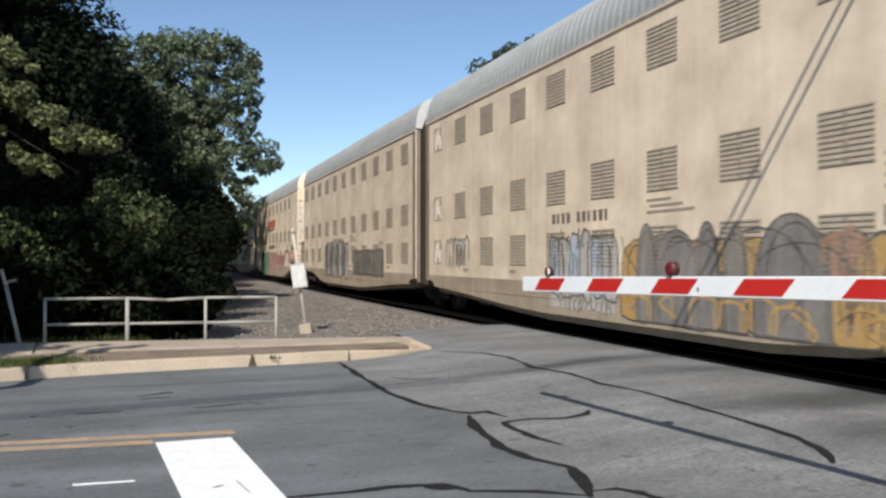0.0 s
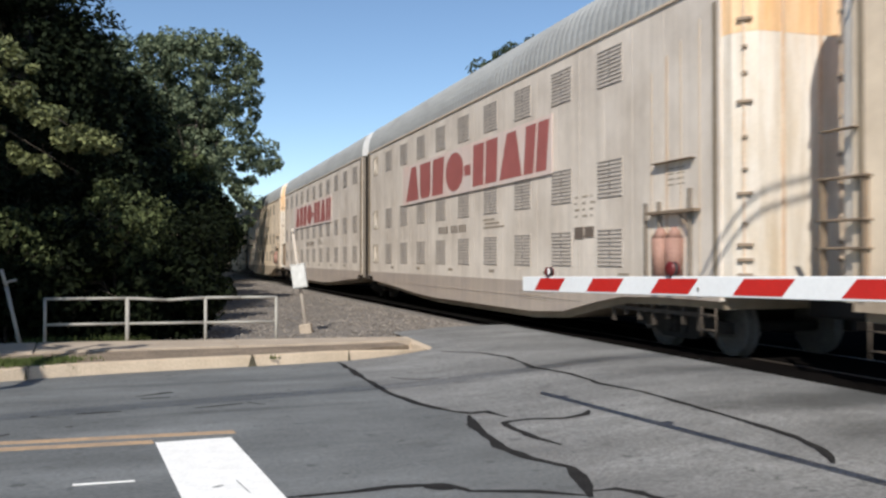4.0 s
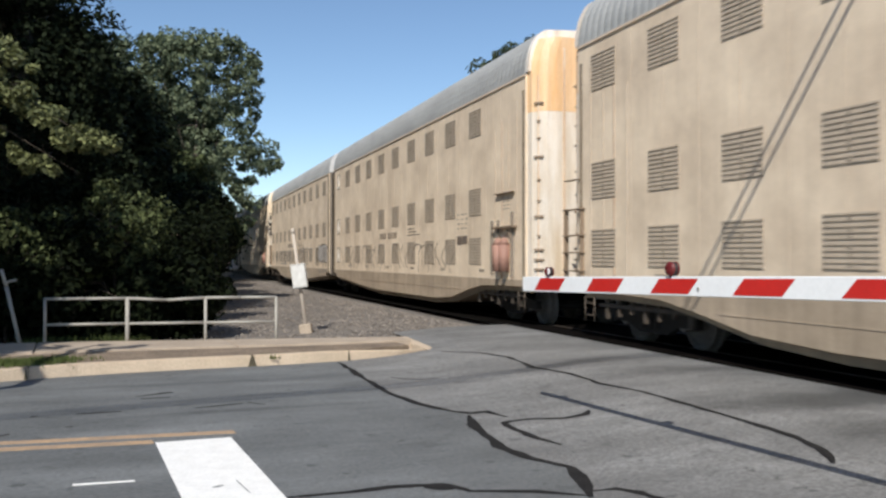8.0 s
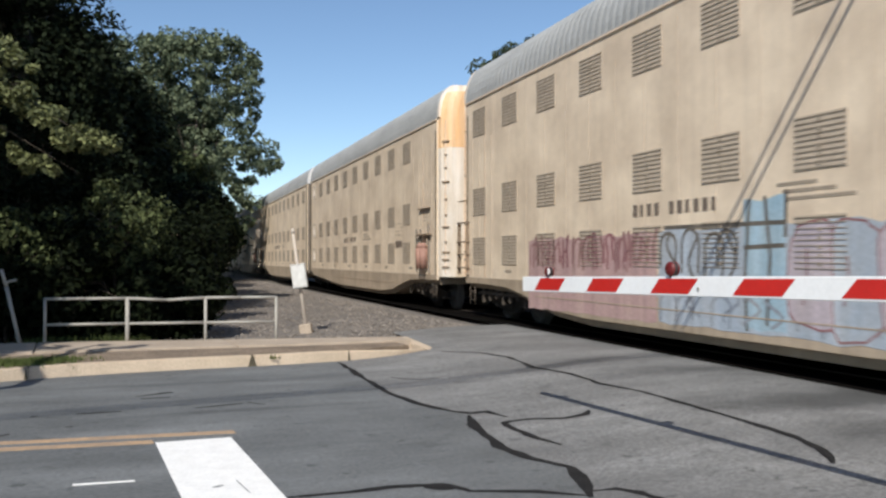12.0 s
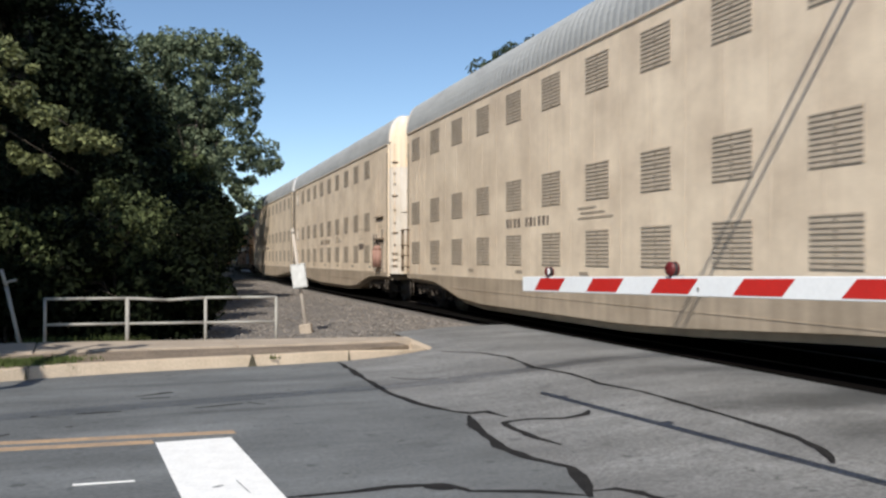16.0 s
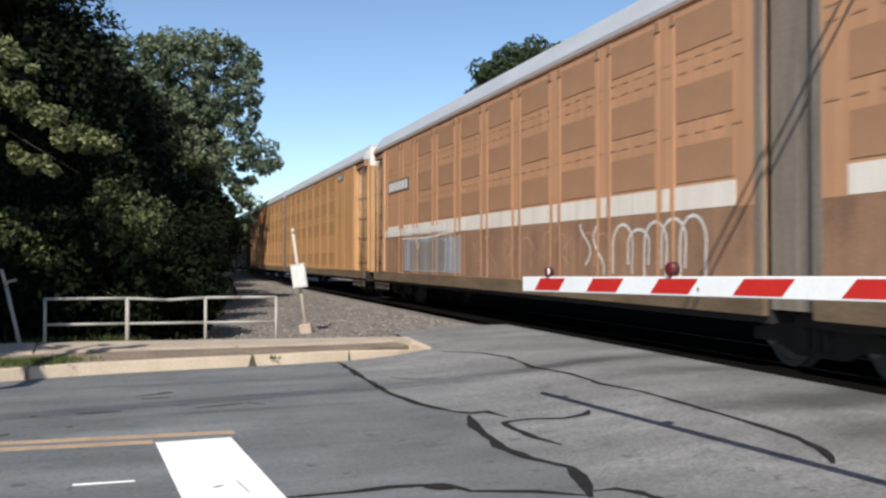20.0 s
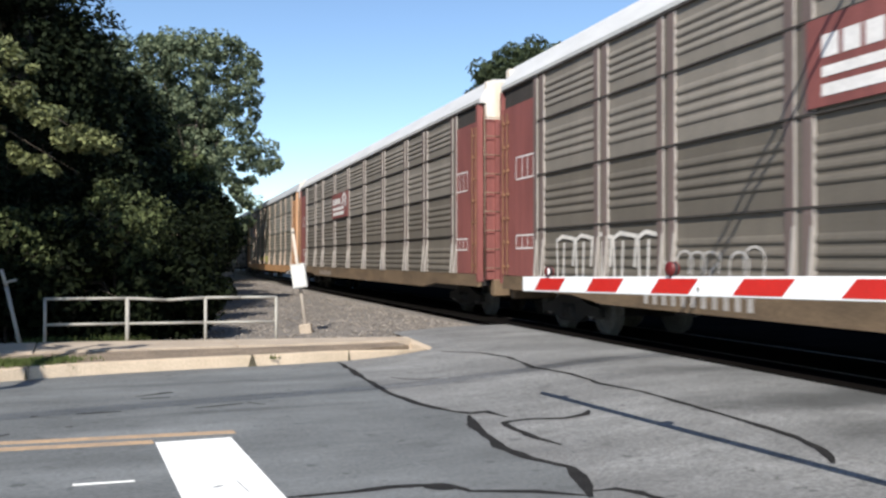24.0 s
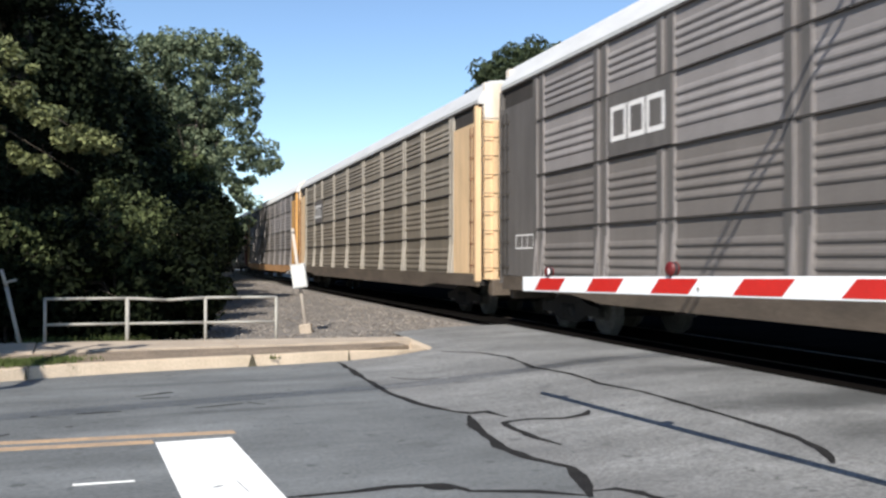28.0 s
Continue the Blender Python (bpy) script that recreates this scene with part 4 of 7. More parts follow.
def plain_unit(front_outer, paint, patch, striped, label, bay):
    """One unit of the older articulated carriers: flat painted sides with perforated panels."""
    car = empty("auto_carrier_car")
    tagged(car, label, "railcar", "auto carrier train")
    h = LB / 2
    go, gd = 0.85, 0.45
    xf = h - (go if front_outer else gd)
    xr = -h + (gd if front_outer else go)
    so = 1 if front_outer else -1
    xo, xd = (xf, xr) if front_outer else (xr, xf)
    xi = xo - so * 1.38                               # where the recessed end bay begins
    a, b = sorted((xi, xd))
    for s in (-1, 1):
        y0, y1 = sorted((s * HALF, s * (HALF - 0.06)))
        part("side_wall", boxes((a, b, y0, y1, 1.0, 5.14)), paint, car)
        y0, y1 = sorted((s * (HALF - 0.16), s * (HALF - 0.22)))
        part("end_bay", boxes((min(xi, xo), max(xi, xo), y0, y1, 1.0, 4.9)), bay, car, "recessed end bay")
    for sy in (-1, 1):
        y0, y1 = sorted((sy * (HALF - 0.061), sy * (HALF - 0.22)))
        part("bay_side", boxes((min(xi, xi - so * 0.04), max(xi, xi - so * 0.04), y0, y1, 1.0, 4.9)), bay, car)
    bays = [so * (4.10 - 1.94 * k) for k in range(8)]            # bays with perforated panels, from the outer end
    capm = mesh_of(boxes((-0.27, -0.14, -0.03, 0, 4.88, 5.04), (0.14, 0.27, -0.03, 0, 4.88, 5.04), bevel=0.01), "post_cap", M["browndirt"])
    pm = mesh_of(boxes((-0.68, 0.68, -0.010, 0.0, -0.265, 0.265)), "perforated_panel", patch)
    for k in range(-2, 8):
        x = so * (4.10 + 0.97 - 1.94 * k) if k >= 0 else so * (6.70 if k == -1 else 8.62)
        if a + 0.3 < x < b - 0.1:
            part("post", boxes((x - 0.24, x - 0.18, SIDE - 0.012, SIDE, 1.0, 5.1), (x + 0.18, x + 0.24, SIDE - 0.012, SIDE, 1.0, 5.1), (x - 0.18, x + 0.18, SIDE - 0.0045, SIDE, 1.0, 5.1)), paint, car)
            part("post_cap", capm, None, car, at=(x, SIDE, 0))
    for x in bays:
        for z in ((2.80, 3.68, 4.70) if striped else (1.45, 2.80, 3.68, 4.70)):
            part("perforated_panel", pm, None, car, at=(x, SIDE, z))
    for z in (3.22, 4.12, 4.30):
        rv = []
        for k in range(46):
            x = a + 0.2 + (b - a - 0.4) * k / 46
            rv.append((x, x + 0.22, SIDE - 0.008, SIDE, z, z + 0.022))
        tagged(part("rivet_row", boxes(*rv), patch, car), kind="stuff")
    if striped:
        part("lower_panel", boxes((a + 0.02, b - 0.02, SIDE - 0.006, SIDE, 1.02, 2.13)), M["browndirt"], car, "dirt-stained lower side")
        spans = [(x - 0.72, x + 0.72) for x in bays] + [tuple(sorted((so * 5.34, so * 6.42))), tuple(sorted((so * 6.98, so * 8.32)))]
        for x0, x1 in spans:
            part("white_band", boxes((max(x0, a + 0.02), min(x1, b - 0.02), SIDE - 0.009, SIDE, 2.14, 2.48)), M["stripe"], car, "chalky white painted band")
        for k in range(9):
            x = so * (4.10 + 0.97 - 1.94 * k)
            if a + 0.3 < x < b - 0.3:
                part("band_post", boxes((x - 0.10, x + 0.10, SIDE - 0.0085, SIDE, 2.14, 2.48)), M["stripe"], car)
    part("end_post", boxes((min(xi, xi - so * 0.30), max(xi, xi - so * 0.30), SIDE - 0.05, SIDE + 0.02, 1.0, 5.0), bevel=0.03), bay, car, "pressed steel end post")
    part("joint_post", boxes((min(xd, xd + so * 0.14), max(xd, xd + so * 0.14), SIDE - 0.02, SIDE + 0.05, 1.0, 5.14)), M["jointpost"], car, "grimy grey joint post")
    part("joint_bellows", boxes((min(xd, xd - so * gd), max(xd, xd - so * gd), -1.48, 1.48, 0.8, 5.3)), M["jointpost"], car, "grey-brown joint cover")
    aa, bb = sorted((xo, xo + so * 0.2))
    part("end_door", boxes((aa, bb, -1.38, 1.38, 0.95, 4.9)), bay, car, "painted end door")
    part("end_door_head", boxes((aa, bb, -1.38, 1.38, 4.904, 5.6)), M["endwhite"], car, "white upper end panel")
    for y in (-1.3, -0.75, -0.2, 0.2, 0.75, 1.3):
        q = (bb, bb + 0.14) if so > 0 else (aa - 0.14, aa)
        part("door_post", boxes((q[0], q[1], y - 0.08, y + 0.08, 0.95, 4.9), bevel=0.015), bay, car)
    for d, lad in ((0.32, TALL_LADDER), (0.80, TALL_LADDER)):
        part("ladder", lad, None, car, "thin steel side ladder", at=(xo - so * d, SIDE + 0.06, 1.0))
    for d, z0 in ((1.02, 1.2),):
        part("conduit", tube(bmesh.new(), (xo - so * d, SIDE + 0.12, z0), (xo - so * d, SIDE + 0.12, 4.85), 0.016, n=6), bay, car, "thin painted conduit")
    for z in (1.35, 2.25, 3.0, 3.75):
        part("bay_rail", boxes((min(xi, xo), max(xi, xo), SIDE + 0.10, SIDE + 0.13, z, z + 0.02)), M["ladder"], car)
    for k in range(5):
        x = xo - so * (0.15 + 0.42 * k)
        part("brake_hanger", boxes((x - 0.04, x + 0.04, SIDE + 0.03, SIDE + 0.08, 0.40 + 0.08 * (k % 2), 0.74)), M["brakegrime"], car, "grimy brake hanger")
    for z in (0.42, 0.58):
        part("brake_rail", boxes((min(xo - so * 0.1, xo - so * 1.95), max(xo - so * 0.1, xo - so * 1.95), SIDE + 0.02, SIDE + 0.06, z, z + 0.045)), M["brakegrime"], car, "grimy brake rail")
    part("end_bracket", boxes((min(xi, xo), max(xi, xo), SIDE + 0.02, SIDE + 0.5, 4.9, 5.14)), M["browndirt"], car)
    part("roof", flat_roof(xr - 0.02, xf + 0.02, 5.14), M["roofsilver"], car, "silver-grey sheet steel roof")
    part("top_rail", boxes((xr, xf, SIDE - 0.03, SIDE + 0.05, 5.10, 5.15), (xr, xf, HALF - 0.05, HALF + 0.03, 5.10, 5.15)), M["browndirt"], car)
    for s in (-1, 1):
        y0, y1 = sorted((s * (HALF + 0.01), s * (HALF - 0.08)))
        part("side_sill", boxes((xr, xf, y0, y1, 0.72, 0.996)), M["sillbrown"], car, "stained side sill")
    part("deck", boxes((xr, xf, -HALF + 0.09, HALF - 0.09, 0.62, 0.98)), M["steel"], car)
    mx, z0, z1, wd = ((6.70 if so > 0 else -7.0), 3.56, 3.95, 1.28) if striped else (so * 6.05, 4.68, 5.0, 0.64)
    part("marking_panel", boxes((mx - wd, mx + wd, SIDE - 0.014, SIDE, z0, z1)), M["ink"], car, "dark marking panel")
    marks = [(mx - wd * 0.9 + wd * 0.257 * k, mx - wd * 0.9 + wd * 0.257 * k + wd * 0.18, SIDE - 0.017, SIDE, z0 + 0.06, z1 - 0.06) for k in range(7)]
    for q in marks:
        part("car_marking", boxes(q), M["footgrey"] if not striped else M["inkwhite"], car, "small pale marking bar")
    part("coupler", boxes((min(xo, xo + so * 0.8), max(xo, xo + so * 0.8), -0.16, 0.16, 0.6, 0.93), bevel=0.04), M["steel"], car)
    add_truck(car, xo - so * 2.0)
    if not front_outer:
        add_truck(car, h)
    return car


# ---- sprayed lettering and emblems: flat paint on the sides, no words ----
def stroke(bm, pts, width, y):
    """A flat painted line through (x, z) points, mitred at its corners."""
    pts = [Vector(p) for p in pts]
    closed = (pts[0] - pts[-1]).length < 1e-6
    rows = []
    for k, p in enumerate(pts):
        back_dir = (p - pts[k - 1]) if k else (p - pts[-2] if closed else pts[1] - p)
        fore_dir = (pts[k + 1] - p) if k < len(pts) - 1 else (pts[1] - p if closed else p - pts[k - 1])
        d0, d1 = back_dir.normalized(), fore_dir.normalized()
        m = d0 + d1
        m = m.normalized() if m.length > 0.3 else d1
        r = width / 2 / max(0.65, m.dot(d1))
        rows.append((bm.verts.new((p.x - m.y * r, y, p.y + m.x * r)), bm.verts.new((p.x + m.y * r, y, p.y - m.x * r))))
    for a, b in zip(rows, rows[1:]):
        bm.faces.new((a[0], b[0], b[1], a[1]))


layers = {}


def next_y(car):
    """Each sprayed layer lies a hair before the one under it."""
    layers[car.name] = layers.get(car.name, 0) + 1
    return SIDE - 0.0070 - 0.00012 * layers[car.name]


def flat(car, pts, fill, label=""):
    """A closed flat shape in sprayed paint."""
    y = next_y(car)
    bm = bmesh.new()
    bm.faces.new([bm.verts.new((x, y, z)) for x, z in pts])
    return part("sprayed_fill", bm, PAINT[fill], car, label or fill + " sprayed shape")


def lines(car, paths, width, paint, label=""):
    y = next_y(car)
    bm = bmesh.new()
    for p in paths:
        stroke(bm, p, width, y)
    return part("sprayed_outline", bm, PAINT[paint], car, label or paint + " sprayed outline")


def lobed(rnd, cx, cz, w, h, n=26, e=0.5, wob=0.07, lean=0.0):
    """The outline of a fat sprayed letter form."""
    p, q = rnd.uniform(0, 6.3), rnd.choice((2, 3, 3, 4))
    out = []
    for k in range(n):
        a = 2 * math.pi * k / n
        c, d = math.cos(a), math.sin(a)
        r = 1 + wob * math.sin(q * a + p) + rnd.uniform(-0.03, 0.03)
        z = h / 2 * r * math.copysign(abs(d) ** e, d)
        out.append((cx + w / 2 * r * math.copysign(abs(c) ** e, c) + lean * z, cz + z))
    return out


def bubbles(car, x0, x1, z0, z1, n, fills, line, seed, width=0.035, inner=2, wob=0.07, lean=0.0):
    """A row of fat filled letter forms, each with an outline and a few inner lines."""
    rnd = random.Random(seed)
    w = (x1 - x0) / n
    for k in range(n):
        cx, cz = x0 + (k + 0.5) * w, (z0 + z1) / 2 + rnd.uniform(-0.04, 0.04)
        h = (z1 - z0) * rnd.uniform(0.9, 1.04)
        pts = lobed(rnd, cx, cz, w * 1.12, h, wob=wob, lean=lean)
        flat(car, pts, fills[k % len(fills)])
        paths = [pts + pts[:1]]
        for m in range(inner):
            bx, t = cx + rnd.uniform(-0.3, 0.3) * w, rnd.uniform(0.15, 0.42)
            paths.append([(bx + 0.10 * w * math.sin(2.2 * f / 5 + m), cz - h * t + h * 2 * t * f / 5) for f in range(6)])
        lines(car, paths, width, line)


def domes(car, spans, z0, z1, fill, line, seed, width=0.03):
    """Tall round-topped shapes with a double outline."""
    rnd = random.Random(seed)
    for a, b in spans:
        top = z1 + rnd.uniform(-0.06, 0.06)
        arch = [(a + (b - a) * (0.5 - 0.5 * math.cos(math.pi * k / 14)), z0 + (top - z0) * math.sin(math.pi * k / 14) ** 0.55) for k in range(15)]
        if fill:
            flat(car, arch, fill)
        m = (a + b) / 2
        lines(car, [arch + arch[:1], [(m + (x - m) * 0.8 + 0.05 * (b - a), z0 + (z - z0) * 0.93) for x, z in arch]], width, line)


def hooks(car, x0, x1, z0, z1, n, line, seed, width=0.03, spread=1.0):
    """A tag of linked arches and hooks, drawn with a can and no fill."""
    rnd = random.Random(seed)
    w = (x1 - x0) / n
    paths = []
    for k in range(n):
        a, b = x0 + k * w, x0 + (k + spread) * w
        lo, hi = z0 + rnd.uniform(0, 0.25) * (z1 - z0), z1 - rnd.uniform(0, 0.2) * (z1 - z0)
        kind = rnd.random()
        if kind < 0.6:
            paths.append([(a, lo)] + [(a + (b - a) * (0.5 - 0.5 * math.cos(math.pi * f / 8)), lo + (hi - lo) * (0.6 + 0.4 * math.sin(math.pi * f / 8))) for f in range(9)] + [(b - 0.03, lo)])
        else:
            paths.append([(a + 0.4 * w * math.sin(f * 0.7 + k), lo + (hi - lo) * f / 7) for f in range(8)])
    strokes(car, paths, width, line)


def strokes(car, paths, width, paint):
    """Single strokes of a can, each one a piece of its own."""
    y = next_y(car)
    for p in paths:
        bm = bmesh.new()
        stroke(bm, p, width, y)
        part("sprayed_stroke", bm, PAINT[paint], car, paint + " sprayed stroke")


def spikes(car, x0, x1, z0, z1, n, paint, seed, width=0.05):
    """Close upright strokes of uneven height."""
    rnd = random.Random(seed)
    paths = []
    for k in range(n):
        x = x0 + (x1 - x0) * (k + rnd.uniform(0.2, 0.8)) / n
        lo, hi = z0 + rnd.uniform(0, 0.25) * (z1 - z0), z1 - rnd.uniform(0, 0.3) * (z1 - z0)
        paths.append([(x, lo), (x + rnd.uniform(-0.06, 0.06), (lo + hi) / 2), (x + rnd.uniform(-0.1, 0.1), hi)])
    strokes(car, paths, width, paint)


def slab_of_paint(car, x0, x1, z0, z1, fill, seed):
    """A rolled-on patch with ragged edges."""
    rnd = random.Random(seed)
    n = max(5, int((x1 - x0) / 0.3))
    lo = [(x0 + (x1 - x0) * k / n, z0 + rnd.uniform(0, 0.05)) for k in range(n + 1)]
    hi = [(x1 - (x1 - x0) * k / n, z1 - rnd.uniform(0, 0.10)) for k in range(n + 1)]
    flat(car, lo + hi, fill)


def bars(car, name, mat, x0, x1, z0, z1, n, fill=0.7, slant=0.0, label="", y=SIDE - 0.006):
    w = (x1 - x0) / n
    for k in range(n):
        bm = bmesh.new()
        a = x0 + k * w
        b = a + w * fill
        bm.faces.new([bm.verts.new(v) for v in ((a, y, z0), (b, y, z0), (b + slant, y, z1), (a + slant, y, z1))])
        part(name, bm, mat, car, label)


# the make-up of the train, from the unit at the crossing back
D0 = 26.81                                       # first joint, metres down the track at the start
train = []                                       # (car, metres down the track of its middle)
beige_label = "tall beige auto carrier unit with slotted vents on the track"
proto = {True: tall_unit(True, M["beige"], M["beigesill"], beige_label, VENT), False: tall_unit(False, M["beige"], M["beigesill"], beige_label, VENT)}
white = {True: tall_unit(True, M["whiteside"], M["whitesill"], "tall off-white auto carrier unit with large red block marking", VENT_GREY),
         False: tall_unit(False, M["whiteside"], M["whitesill"], "tall off-white auto carrier unit with large red block marking", VENT_GREY)}
units = {}
for k in range(18):
    lead = k % 2 == 0
    if k in (0, 1):
        car = proto[lead]
    elif k in (4, 5):
        car = white[lead]
    else:
        car = copy_thing(proto[lead], Matrix.Identity(4))
    units[k] = car
    train.append((car, D0 + LU * (k - 0.5)))

for k in (1, 2, 9, 10, 15, 16):
    for o in list(units[k].children):
        if o.name.startswith("end_door_top"):
            o.data = o.data.copy()
            o.data.materials[0] = M["endpeach"]
            o["label"] = "rust-washed cream upper end panel"

# unit by unit: what is painted on the sides
slab_of_paint(units[0], -2.45, 0.05, 0.50, 1.80, "silver", 10)
bubbles(units[0], -2.5, 0.1, 0.72, 1.88, 6, ["blue", "silver"], "black", 11, 0.04, 2, 0.10)
spikes(units[0], -2.4, 0.1, 1.55, 2.0, 14, "black", 12, 0.035)
spikes(units[0], -2.1, 0.0, 0.45, 0.85, 12, "black", 17, 0.04)
bubbles(units[0], 0.3, 9.8, 0.45, 1.25, 12, ["ochre", "ochre", "tan"], "black", 13, 0.028, 2)
bubbles(units[0], 0.4, 9.8, 1.05, 1.75, 11, ["ochre", "grey", "rust"], "black", 14, 0.025, 1, 0.12)
hooks(units[0], 0.5, 9.8, 0.5, 1.75, 26, "black", 9, 0.03, 1.4)
domes(units[0], ((0.75, 1.35), (1.25, 2.5), (2.35, 2.95), (3.0, 3.55), (3.65, 5.05), (6.0, 7.2), (7.9, 9.2)), 0.46, 1.92, "grey", "black", 15)
hooks(units[0], 0.5, 9.8, 0.45, 0.95, 16, "ochre", 8, 0.05, 1.2)
hooks(units[0], 0.6, 9.8, 0.5, 1.85, 12, "black", 7, 0.022, 2.2)
hooks(units[0], 4.9, 9.8, 1.3, 1.8, 9, "rust", 6, 0.06, 1.2)
hooks(units[0], -9.0, -7.2, 1.2, 2.05, 6, "grey", 18, 0.05)
hooks(units[0], -8.9, -7.3, 1.1, 1.9, 5, "white", 19, 0.05)
slab_of_paint(units[1], -3.9, 1.0, 0.75, 1.90, "silver", 20)
bubbles(units[1], -4.0, 1.1, 0.70, 2.12, 8, ["grey", "silver"], "black", 21, 0.075, 3, 0.10)
spikes(units[1], -3.8, 1.0, 1.0, 2.2, 22, "black", 22, 0.055)
slab_of_paint(units[1], 2.0, 6.95, 0.82, 1.84, "grey", 23)
bubbles(units[1], 2.05, 6.9, 0.86, 1.74, 8, ["grey"], "black", 24, 0.085, 2, 0.05)
spikes(units[1], 2.2, 6.8, 0.9, 1.5, 12, "black", 25, 0.10)
hooks(units[1], 6.3, 7.0, 1.86, 2.05, 3, "black", 26, 0.025)
hooks(units[1], 6.3, 7.1, 1.4, 1.75, 3, "grey", 27, 0.05)
slab_of_paint(units[2], -7.2, -3.2, 0.52, 1.70, "green", 30)
bubbles(units[2], -7.45, -3.0, 0.46, 1.88, 6, ["green", "mint", "green"], "deepgreen", 31, 0.05, 3, 0.16)
hooks(units[2], -7.3, -3.0, 0.6, 1.85, 12, "mint", 29, 0.09, 1.5)
hooks(units[2], -7.2, -3.1, 0.6, 1.8, 10, "deepgreen", 28, 0.05, 1.6)
spikes(units[2], -7.2, -3.0, 1.5, 1.98, 16, "black", 33, 0.03)
slab_of_paint(units[2], -2.7, 0.9, 0.55, 1.85, "pink", 36)
bubbles(units[2], -2.85, 0.95, 0.50, 1.86, 9, ["pink", "rose"], "black", 32, 0.028, 1, 0.05)
spikes(units[2], -2.6, 0.9, 0.5, 0.95, 14, "red", 37, 0.05)
bubbles(units[2], 1.3, 5.0, 1.02, 1.66, 7, ["red", "pink"], "red", 35, 0.03, 2, 0.12)
spikes(units[2], 1.35, 5.0, 1.1, 1.85, 18, "red", 34, 0.06)
bubbles(units[3], 0.65, 2.1, 1.38, 1.92, 3, ["rose"], "pink", 38, 0.03, 1)
hooks(units[7], -1.5, 5.5, 1.1, 1.7, 9, "silver", 39, 0.03)
hooks(units[8], -9.0, -1.5, 1.05, 1.95, 12, "grey", 44, 0.035, 1.6)
hooks(units[8], -0.8, 6.0, 1.05, 1.95, 11, "black", 41, 0.026, 1.6)
hooks(units[9], -8.4, -5.4, 1.2, 1.9, 9, "grey", 84, 0.035, 1.6)
domes(units[9], ((-5.3, -4.4), (-4.5, -3.5), (-3.3, -2.6)), 1.15, 1.95, None, "grey", 85, 0.035)
hooks(units[9], -5.4, -2.4, 1.2, 1.9, 9, "black", 86, 0.022, 1.8)
spikes(units[9], -2.3, -0.1, 1.2, 2.05, 9, "grey", 87, 0.045)
hooks(units[9], -2.5, -0.2, 1.2, 1.95, 9, "grey", 88, 0.04, 1.5)
hooks(units[9], -5.2, -0.6, 0.5, 0.85, 9, "tan", 89, 0.03)
spikes(units[9], 2.0, 3.6, 1.15, 2.35, 11, "grey", 46, 0.05)
hooks(units[9], 3.4, 6.2, 1.2, 2.02, 9, "grey", 42, 0.05, 1.8)
hooks(units[9], 7.3, 10.4, 1.1, 2.05, 11, "black", 47, 0.055, 1.8)
bubbles(units[9], 8.1, 10.3, 1.3, 2.1, 4, ["silver"], "black", 48, 0.05, 2, 0.12)
hooks(units[9], 2.6, 5.9, 0.5, 0.85, 10, "silver", 49, 0.05)
hooks(units[9], 8.2, 10.4, 0.75, 1.0, 8, "grey", 50, 0.06)
slab_of_paint(units[11], -6.3, -1.4, 0.42, 1.88, "mauve", 51)
spikes(units[11], -6.2, -1.4, 1.25, 1.92, 26, "wine", 52, 0.08)
hooks(units[11], -6.2, -1.5, 1.2, 1.85, 12, "wine", 53, 0.05)
slab_of_paint(units[11], -1.35, 3.95, 0.45, 1.92, "blue", 54)
slab_of_paint(units[11], 0.70, 1.52, 0.50, 2.26, "sky", 55)
lines(units[11], [[(0.76, 0.5), (0.72, 1.2), (0.82, 2.2)], [(1.16, 0.6), (1.22, 1.5), (1.12, 2.22)], [(1.5, 1.7), (1.52, 2.28)], [(-1.2, 1.90), (1.5, 1.88)], [(0.7, 1.58), (1.5, 1.6)]], 0.06, "black")
hooks(units[11], -1.3, 0.7, 1.15, 1.9, 7, "black", 56, 0.055, 1.5)
hooks(units[11], -1.3, 3.0, 0.5, 1.0, 10, "slate", 57, 0.05)
bubbles(units[11], 1.6, 4.4, 0.55, 1.88, 4, ["lilac", "blue", "lilac"], "wine", 58, 0.03, 1)
slab_of_paint(units[11], 4.2, 9.1, 0.50, 1.30, "lilac", 59)
bubbles(units[11], 4.5, 9.3, 0.85, 1.95, 5, ["plum"], "black", 60, 0.09, 3, 0.14)
for k, x in ((2, -3.1), (3, -2.7)):
    bars(units[k], "emblem", M["inkorange"], x, x + 3.7, 3.52, 4.0, 5, 0.84, 0.32, "slanted orange-red emblem shapes")
    bm = bmesh.new()
    bm.faces.new([bm.verts.new((px, SIDE - 0.006, pz)) for px, pz in ((x - 0.25, 3.22), (x + 0.05, 3.46), (x + 3.75, 3.48), (x + 3.5, 3.40))])
    part("emblem_wedge", bm, M["ink"], units[k], "dark wedge under the emblem")
    bars(units[k], "car_marking", M["ink"], x + 0.2, x + 3.6, 2.10, 2.36, 9, 0.66, 0, "dark stencilled car marking")


def sign_shape(car, pts, y, label="large dull red block shape"):
    bm = bmesh.new()
    bm.faces.new([bm.verts.new((x, y, z)) for x, z in pts])
    part("block_marking", bm, M["inkred"], car, label)


